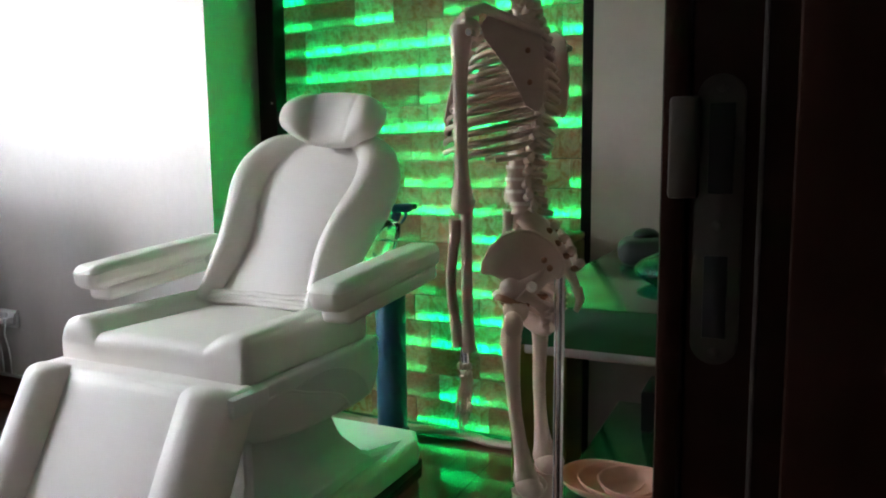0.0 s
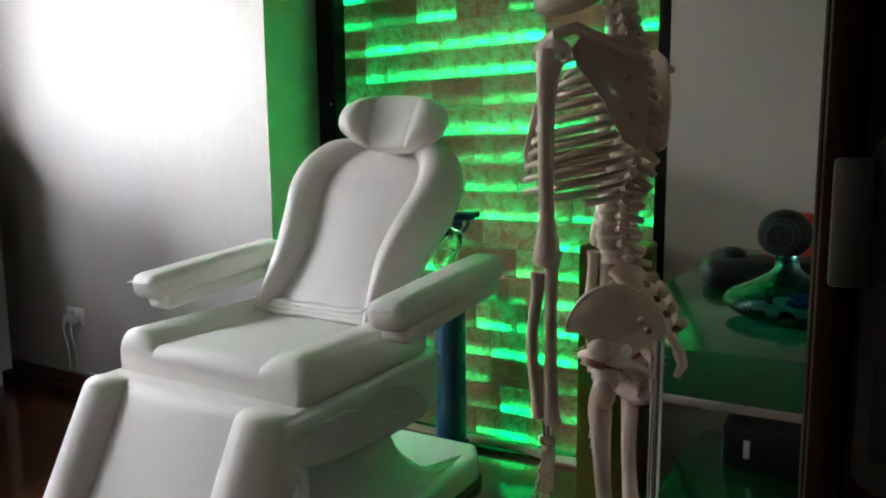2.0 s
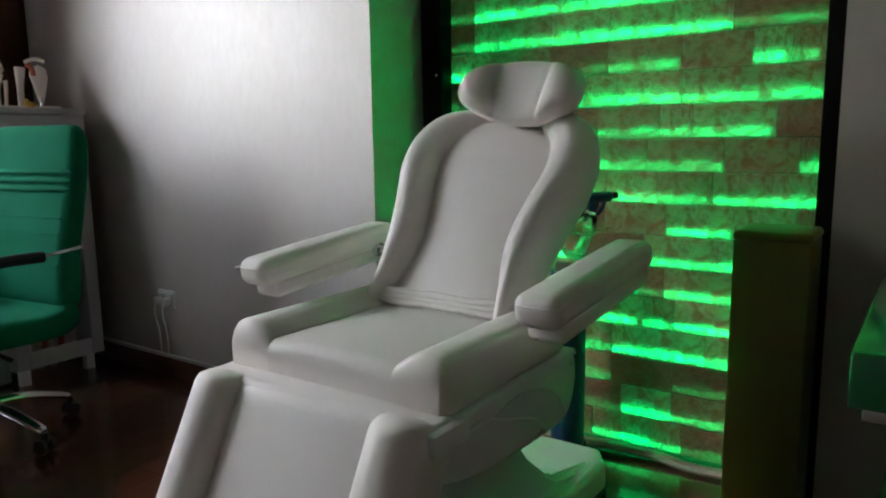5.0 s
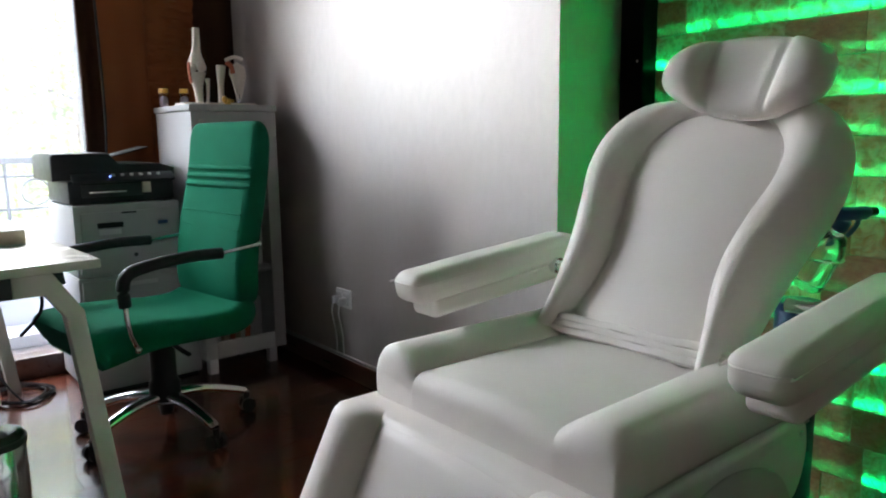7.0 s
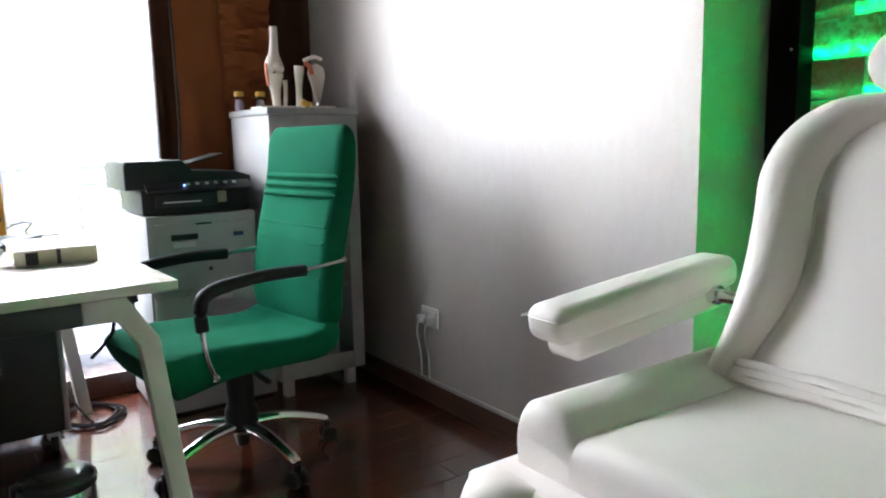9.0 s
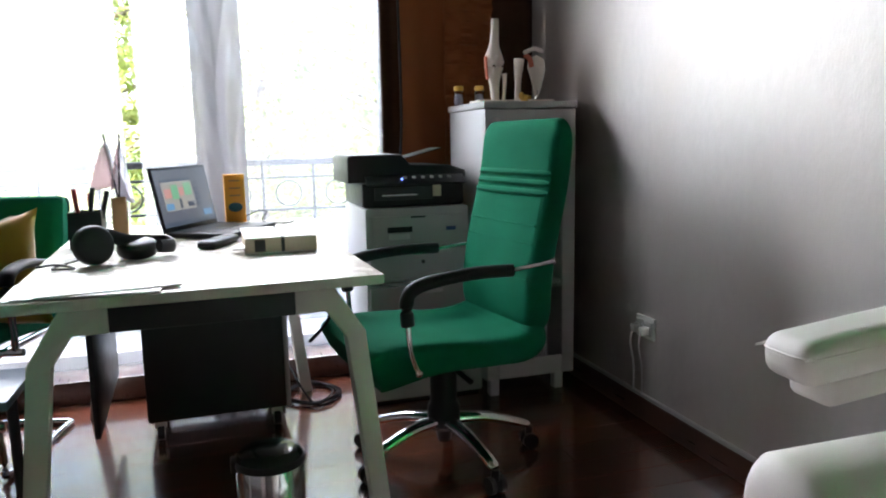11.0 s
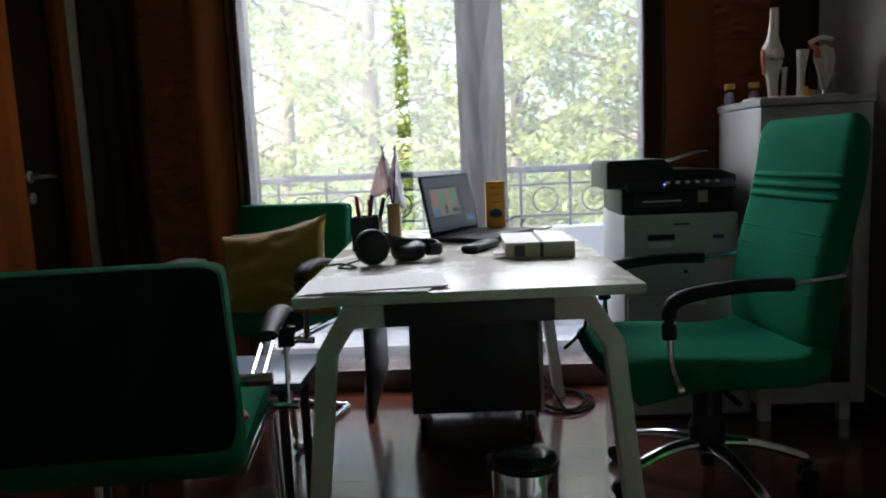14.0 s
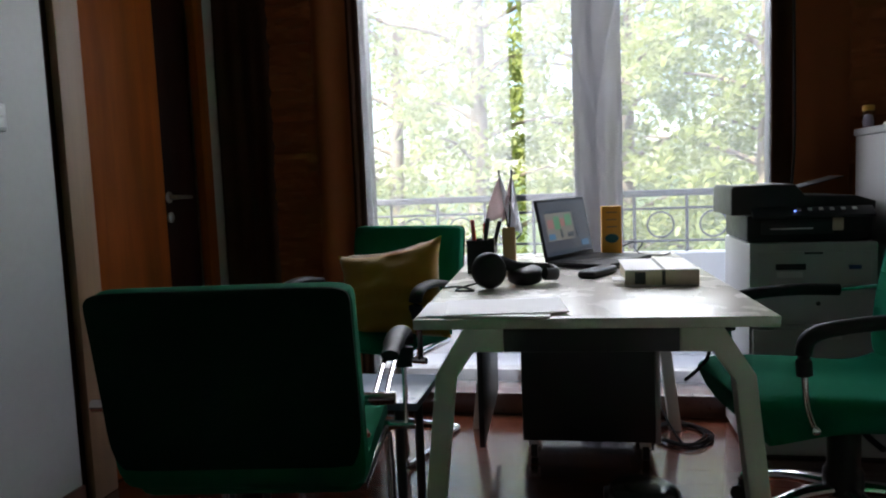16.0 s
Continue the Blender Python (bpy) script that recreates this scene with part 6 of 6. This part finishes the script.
lathe(t, [(0.008, 0), (0.008, 0.004), (0.004, 0.005)], 12)
part("lock", into(bmesh.new(), t, Matrix.Translation((-3.404, 1.30, 0.58)) @ Matrix.Rotation(radians(90), 4, "Y")), ANTHRA, pc)
lo = thing("paper_drawer_cabinet", pose(0, 0, 0), "pale grey two-drawer cabinet under the copier", "drawer cabinet")
bar("body", (-3.86, 1.075, 0.012), (-3.425, 1.555, 0.498), PRINTGREY, lo, 0.008)
for z0, z1 in ((0.03, 0.245), (0.255, 0.485)):
    f = bar("drawer", (-3.425, 1.085, z0), (-3.408, 1.545, z1), PRINTGREY, lo, 0.006)
    bar("grip", (-3.4085, 1.25, z1 - 0.035), (-3.404, 1.38, z1 - 0.018), GPLASTIC, f, 0.002)
bar("foot", (-3.85, 1.09, 0), (-3.44, 1.54, 0.012), ANTHRA, lo, 0.0)
pr = thing("printer", pose(0, 0, 0), "black multifunction printer with a scanner lid on the copier", "printer")
part("body", span(bmesh.new(), (-3.82, 1.07, 0.796), (-3.44, 1.49, 0.895), 0.014), BLACK, pr)
b = bmesh.new()
slab(b, [(1.02, 0.895), (1.30, 0.900), (1.50, 0.905), (1.50, 0.935), (1.44, 0.955), (1.27, 0.962), (1.245, 0.992), (1.235, 1.003), (1.03, 1.003), (1.02, 0.99)], 0.36, Matrix(((0, 0, 1, -3.81), (1, 0, 0, 0), (0, 1, 0, 0), (0, 0, 0, 1))), bevel=0.008)
part("scanner_lid", b, BLACK, pr)
part("output_slot", span(bmesh.new(), (-3.442, 1.12, 0.825), (-3.436, 1.36, 0.875), 0.002), ANTHRA, pr)
part("paper", span(bmesh.new(), (-3.52, 1.15, 0.842), (-3.430, 1.29, 0.847)), PAPER, pr)
part("panel", box(bmesh.new(), (0, 0, 0), (0.05, 0.40, 0.012), 0.003, pose(-3.425, 1.285, 0.902, 0, 38, 0)), ANTHRA, pr)
for k in range(6):
    part("button", box(bmesh.new(), (0, 0, 0), (0.012, 0.014, 0.004), 0.001, pose(-3.420, 1.24 + 0.036 * k, 0.913, 0, 38, 0)), GPLASTIC, pr)
part("status_light", ball(bmesh.new(), (-3.412, 1.225, 0.908), (0.003, 0.004, 0.003), u=8, v=6), BLUELED, pr)
part("pale_tab", span(bmesh.new(), (-3.440, 1.355, 0.835), (-3.431, 1.39, 0.88), 0.003), BOOKPAPER, pr)
part("feeder_tray", box(bmesh.new(), (0, 0, 0), (0.16, 0.15, 0.004), 0.001, pose(-3.64, 1.36, 1.005, 14, 0, 0)), BLACK, pr)

# ---- things on the desk ----
TOP = 0.7405
lp = thing("laptop", pose(-3.381, 0.544, TOP, 0, 0, 61), "open dark grey laptop with a lit screen", "laptop")
part("base", span(bmesh.new(), (-0.11, -0.178, 0.003), (0.13, 0.178, 0.020), 0.006), SOFTBLACK, lp)
part("keyboard", span(bmesh.new(), (-0.07, -0.145, 0.0195), (0.04, 0.145, 0.0215), 0.001), BLACK, lp)
part("touchpad", span(bmesh.new(), (0.055, -0.05, 0.0195), (0.115, 0.04, 0.0208), 0.001), ANTHRA, lp)
lid_m = Matrix.Translation((-0.11, 0, 0.016)) @ Matrix.Rotation(radians(-11.5), 4, "Y")
lid = part("lid", span(bmesh.new(), (-0.008, -0.178, 0), (0.0, 0.178, 0.228), 0.004, lid_m), SOFTBLACK, lp)
part("screen", span(bmesh.new(), (0.0, -0.166, 0.018), (0.0012, 0.166, 0.218), 0, lid_m), SCREEN, lid)
for y0, y1, z0, z1, mt in ((-0.166, 0.166, 0.018, 0.034, SCREENDARK), (-0.135, 0.055, 0.176, 0.184, SCREENDARK), (-0.135, 0.055, 0.072, 0.174, SCREENPALE), (-0.125, -0.085, 0.118, 0.150, SCREENRED), (-0.080, -0.040, 0.112, 0.162, SCREENGREEN),
                           (0.0, 0.045, 0.122, 0.166, SCREENGREEN), (-0.034, -0.006, 0.122, 0.152, SCREENRED), (-0.13, -0.085, 0.076, 0.098, SCREENBLUE), (-0.045, -0.030, 0.078, 0.112, SCREENDARK), (0.005, 0.05, 0.080, 0.098, SCREENDARK), (0.095, 0.15, 0.040, 0.062, SCREENBLUE)):
    part("screen_window", span(bmesh.new(), (0.0012, y0, z0), (0.0016 + 0.0004 * (mt is not SCREENPALE), y1, z1), 0, lid_m), mt, lid)
for k in range(5):
    part("screen_window", span(bmesh.new(), (0.0012, 0.070, 0.080 + 0.019 * k), (0.0018, 0.094, 0.094 + 0.019 * k), 0, lid_m), SCREENDARK, lid)
oc2 = thing("orange_box", pose(-3.57, 0.60, TOP, 0, 0, 4), "tall orange cardboard pack with a dark oval label", "box")
part("body", span(bmesh.new(), (-0.02, -0.038, 0), (0.02, 0.038, 0.20), 0.003), ORANGE, oc2)
b = bmesh.new()
ball(b, (0.0203, 0.0, 0.075), (0.001, 0.026, 0.018), u=20, v=12)
part("oval_label", b, TEALINK, oc2, "dark oval label")
for k in range(3):
    part("print_bar", span(bmesh.new(), (0.0195, -0.02, 0.118 + 0.028 * k), (0.0206, 0.02, 0.122 + 0.028 * k)), CASING, oc2)
bo = thing("book", pose(-2.94, 0.705, TOP, 0, 0, 1), "thick pale hardback book with a dark band, lying flat", "book")
part("pages", span(bmesh.new(), (-0.135, -0.098, 0.003), (0.125, 0.098, 0.043)), BOOKPAPER, bo)
part("cover", span(bmesh.new(), (-0.14, -0.102, 0.0), (0.135, 0.102, 0.003), 0.001), BOOKCOVER, bo)
part("cover", span(bmesh.new(), (-0.14, -0.102, 0.043), (0.135, 0.102, 0.047), 0.001), BOOKCOVER, bo)
part("spine", span(bmesh.new(), (0.127, -0.102, 0.0031), (0.1352, 0.102, 0.0429), 0.001), BOOKPAPER, bo)
part("band", span(bmesh.new(), (-0.138, 0.0, 0.0468), (0.1365, 0.010, 0.0476)), ANTHRA, bo)
part("band", span(bmesh.new(), (0.1350, 0.0, 0.003), (0.1362, 0.010, 0.044)), ANTHRA, bo)
part("title_block", span(bmesh.new(), (0.1350, -0.075, 0.006), (0.1362, -0.045, 0.040)), ANTHRA, bo)
part("bookmark", span(bmesh.new(), (0.05, -0.135, 0.012), (0.12, -0.099, 0.016)), PAPER, bo, "white slip")
hp = thing("headphones", pose(-2.80, 0.245, TOP, 0, 0, 25) @ Matrix.Scale(1.08, 4), "black over-ear headphones lying on the desk", "headphones")
for x, rz, tip, up in ((-0.03, 12, 84, 0.050), (0.085, -20, 12, 0.028)):
    b = bmesh.new()
    t = bmesh.new()
    lathe(t, smooth_path([(0.030, -0.022), (0.046, -0.016), (0.050, 0.0), (0.046, 0.016), (0.030, 0.022)], 3), 26)
    into(b, t, pose(0 if x < 0 else -0.03, x, up, 0, tip, rz))
    part("ear_cup", b, BLACK, hp)
part("headband", tube(bmesh.new(), smooth_path([(-0.012, 0.005, 0.072), (-0.03, 0.06, 0.050), (-0.05, 0.12, 0.040), (-0.05, 0.17, 0.034), (0.0, 0.165, 0.028), (0.03, 0.12, 0.034)], 5), 0.011, 10, 1.6), SOFTBLACK, hp)
b = bmesh.new()
tube(b, smooth_path([(0.0, -0.05, 0.02), (-0.03, -0.10, 0.005), (0.02, -0.13, 0.005), (0.05, -0.09, 0.006), (-0.02, -0.11, 0.009), (-0.05, -0.15, 0.004)], 6), 0.003, 6)
part("cable", b, BLACK, hp)
pp = thing("pen_pot", pose(-3.17, 0.145, TOP) @ Matrix.Scale(1.35, 4), "black pen holder with red and dark pens", "pen pot")
b = bmesh.new()
for a, c in (((-0.035, -0.035, 0), (0.035, -0.032, 0.085)), ((-0.035, 0.032, 0), (0.035, 0.035, 0.085)), ((-0.035, -0.032, 0), (-0.032, 0.032, 0.085)), ((0.032, -0.032, 0), (0.035, 0.032, 0.085)), ((-0.032, -0.032, 0), (0.032, 0.032, 0.003))):
    span(b, a, c)
part("pot", b, BLACK, pp)
for k, (x, y, dx, dy, h, mt) in enumerate(((-0.01, -0.015, -0.01, -0.012, 0.135, RED), (0.012, 0.0, 0.01, 0.02, 0.14, ANTHRA), (0.0, 0.016, -0.008, 0.03, 0.13, SOFTBLACK), (-0.018, 0.005, -0.012, 0.0, 0.125, RED))):
    part("pen", tube(bmesh.new(), [(x, y, 0.006), (x + dx, y + dy, h)], 0.0055, 8), mt, pp)
fh = thing("flag_holder", pose(-3.22, 0.235, TOP), "light wooden desk holder with small mauve and white flags", "flag holder")
part("holder", span(bmesh.new(), (-0.022, -0.022, 0), (0.022, 0.022, 0.152), 0.004), WOODLIGHT, fh)
for k, (dx, dy, mt, mt2) in enumerate(((0.0, -0.030, FLAGCLOTH, WHITEFLAG), (-0.01, 0.014, FLAGCLOTH, WHITEFLAG))):
    pole = part("pole", tube(bmesh.new(), [(0, 0, 0.13), (dx, dy, 0.345)], 0.003, 8), ANTHRA, fh)
    part("pole_tip", ball(bmesh.new(), (dx, dy, 0.348), (0.004, 0.004, 0.006), u=8, v=6), BLACK, pole)
    for mtx, lowz, wd in ((mt, 0.19, -0.075 if k == 0 else -0.03), (mt2, 0.15, 0.045)):
        b = bmesh.new()
        grid = []
        for j in range(9):
            v = j / 8
            row = []
            for i in range(7):
                u = i / 6
                z = 0.33 - (0.33 - lowz) * v
                row.append(b.verts.new((dx * (1 - v * 0.5) + 0.010 * math.sin(5 * u + 4 * v + k), dy * (z - 0.13) / 0.215 + wd * u * v ** 0.8, z - 0.02 * u * v)))
            grid.append(row)
        for j in range(8):
            for i in range(6):
                b.faces.new((grid[j][i], grid[j][i + 1], grid[j + 1][i + 1], grid[j + 1][i]))
        thicken(part("flag", b, mtx, pole), 0.001)
for k, (x, y, rz) in enumerate(((-2.47, 0.225, 4), (-2.455, 0.26, -3), (-2.475, 0.285, 8))):
    solid("paper_sheet", box(bmesh.new(), (0, 0, 0.0012), (0.205, 0.292, 0.0024), 0.0008, seg=1), PAPER, "white paper sheets stacked on the desk edge", "paper", pose(x + 0.02, y + 0.01, TOP + 0.003 * k, 0, 0, rz), group="papers on the desk")
ph = thing("glasses_case", pose(-3.05, 0.535, TOP, 0, 0, 65), "slim black case with a coiled lead on the desk", "case")
part("case", cushion(bmesh.new(), (0, 0, 0.012), (0.06, 0.19, 0.024), 0.011, 0.002, cuts=5), BLACK, ph)
part("lead", tube(bmesh.new(), smooth_path([(0, 0.095, 0.012), (-0.02, 0.13, 0.006), (0.03, 0.19, 0.004), (0.10, 0.25, 0.004)], 5), 0.0028, 6), BLACK, ph)
solid("desk_cable", tube(bmesh.new(), smooth_path([(-3.70, 0.60, TOP + 0.004), (-3.66, 0.68, TOP + 0.045), (-3.60, 0.72, TOP + 0.05), (-3.58, 0.70, TOP + 0.015), (-3.56, 0.78, TOP + 0.004), (-3.64, 0.83, TOP + 0.004)], 6), 0.003, 6), BLACK, "thin looped black cable at the desk's far end", "cable")

# ---- bin and floor cables ----
bn = thing("pedal_bin", pose(-2.575, 0.63, 0), "small chrome pedal bin with a dark rim", "bin")
part("body", lathe(bmesh.new(), [(0.088, 0.0), (0.090, 0.012), (0.090, 0.215), (0.088, 0.218)], 40), CHROME, bn)
part("base_ring", lathe(bmesh.new(), [(0.094, 0.0), (0.095, 0.014), (0.090, 0.018)], 40), BLACK, bn)
part("rim", lathe(bmesh.new(), [(0.093, 0.214), (0.095, 0.222), (0.093, 0.232), (0.088, 0.234)], 40), BLACK, bn)
part("lid", lathe(bmesh.new(), smooth_path([(0.090, 0.230), (0.084, 0.243), (0.06, 0.252), (0.02, 0.256), (0.001, 0.256)], 4), 40), BINLID, bn)
part("hinge", box(bmesh.new(), (0.0, -0.092, 0.218), (0.05, 0.02, 0.03), 0.004), BLACK, bn)
part("pedal", box(bmesh.new(), (0.10, 0.0, 0.014), (0.05, 0.04, 0.008), 0.003), BLACK, bn)
b = bmesh.new()
_c = random.Random(9)
loop = [(-3.62 + 0.13 * math.cos(k * 1.05 + 0.3 * math.sin(k)) * (0.7 + 0.4 * _c.random()), 0.86 + 0.12 * math.sin(k * 1.05) * (0.7 + 0.5 * _c.random()), 0.008 + 0.004 * (k % 4)) for k in range(24)]
tube(b, smooth_path([(-3.80, 0.78, 0.11)] + loop + [(-3.50, 0.74, 0.008), (-3.62, 0.70, 0.01)], 5), 0.0048, 7)
solid("floor_cable", b, CABLE, "long black cable coiled in a tangle on the floor", "cable")
b = bmesh.new()
tube(b, smooth_path([(-2.95, 0.80, 0.70), (-2.95, 0.845, 0.66), (-2.96, 0.86, 0.58), (-3.0, 0.86, 0.48), (-3.04, 0.80, 0.40)], 5), 0.006, 8)
solid("hanging_cable", b, CABLE, "black cable hanging below the desk edge", "cable")


# ---- floor boards, last ----
fl = tagged(part("floor", span(bmesh.new(), (WX - 0.3, LY - 0.3, -0.12), (EX + 0.2, 2.6, -0.006)), BASEB), "glossy dark red-brown wooden floor boards", "floor", kind="structure")
_rnd = random.Random(5)
BW, BL = 0.118, 1.18
_meshes = []
for k in range(3):
    b = bmesh.new()
    box(b, (0, 0, -0.004), (BW - 0.0008, BL - 0.0008, 0.008), 0.0007, seg=1)
    me = bpy.data.meshes.new("plank")
    b.to_mesh(me)
    b.free()
    me.materials.append(FLOORWOOD)
    _meshes.append(me)
i = 0
x = WX + BW / 2
while x < EX:
    y = LY - 0.9 + (i * 0.43) % BL
    while y < 2.9:
        y0, y1 = max(y - BL / 2, LY - 0.25), min(y + BL / 2, 2.5)
        if y1 - y0 > 0.05 and not (x > RX and y0 > 0.7):
            p = new("plank", _meshes[i % 3])
            p.parent = fl
            p.location, p.scale = (x, (y0 + y1) / 2, 0), (1, (y1 - y0) / BL, 1)
        y += BL
    x += BW
    i += 1
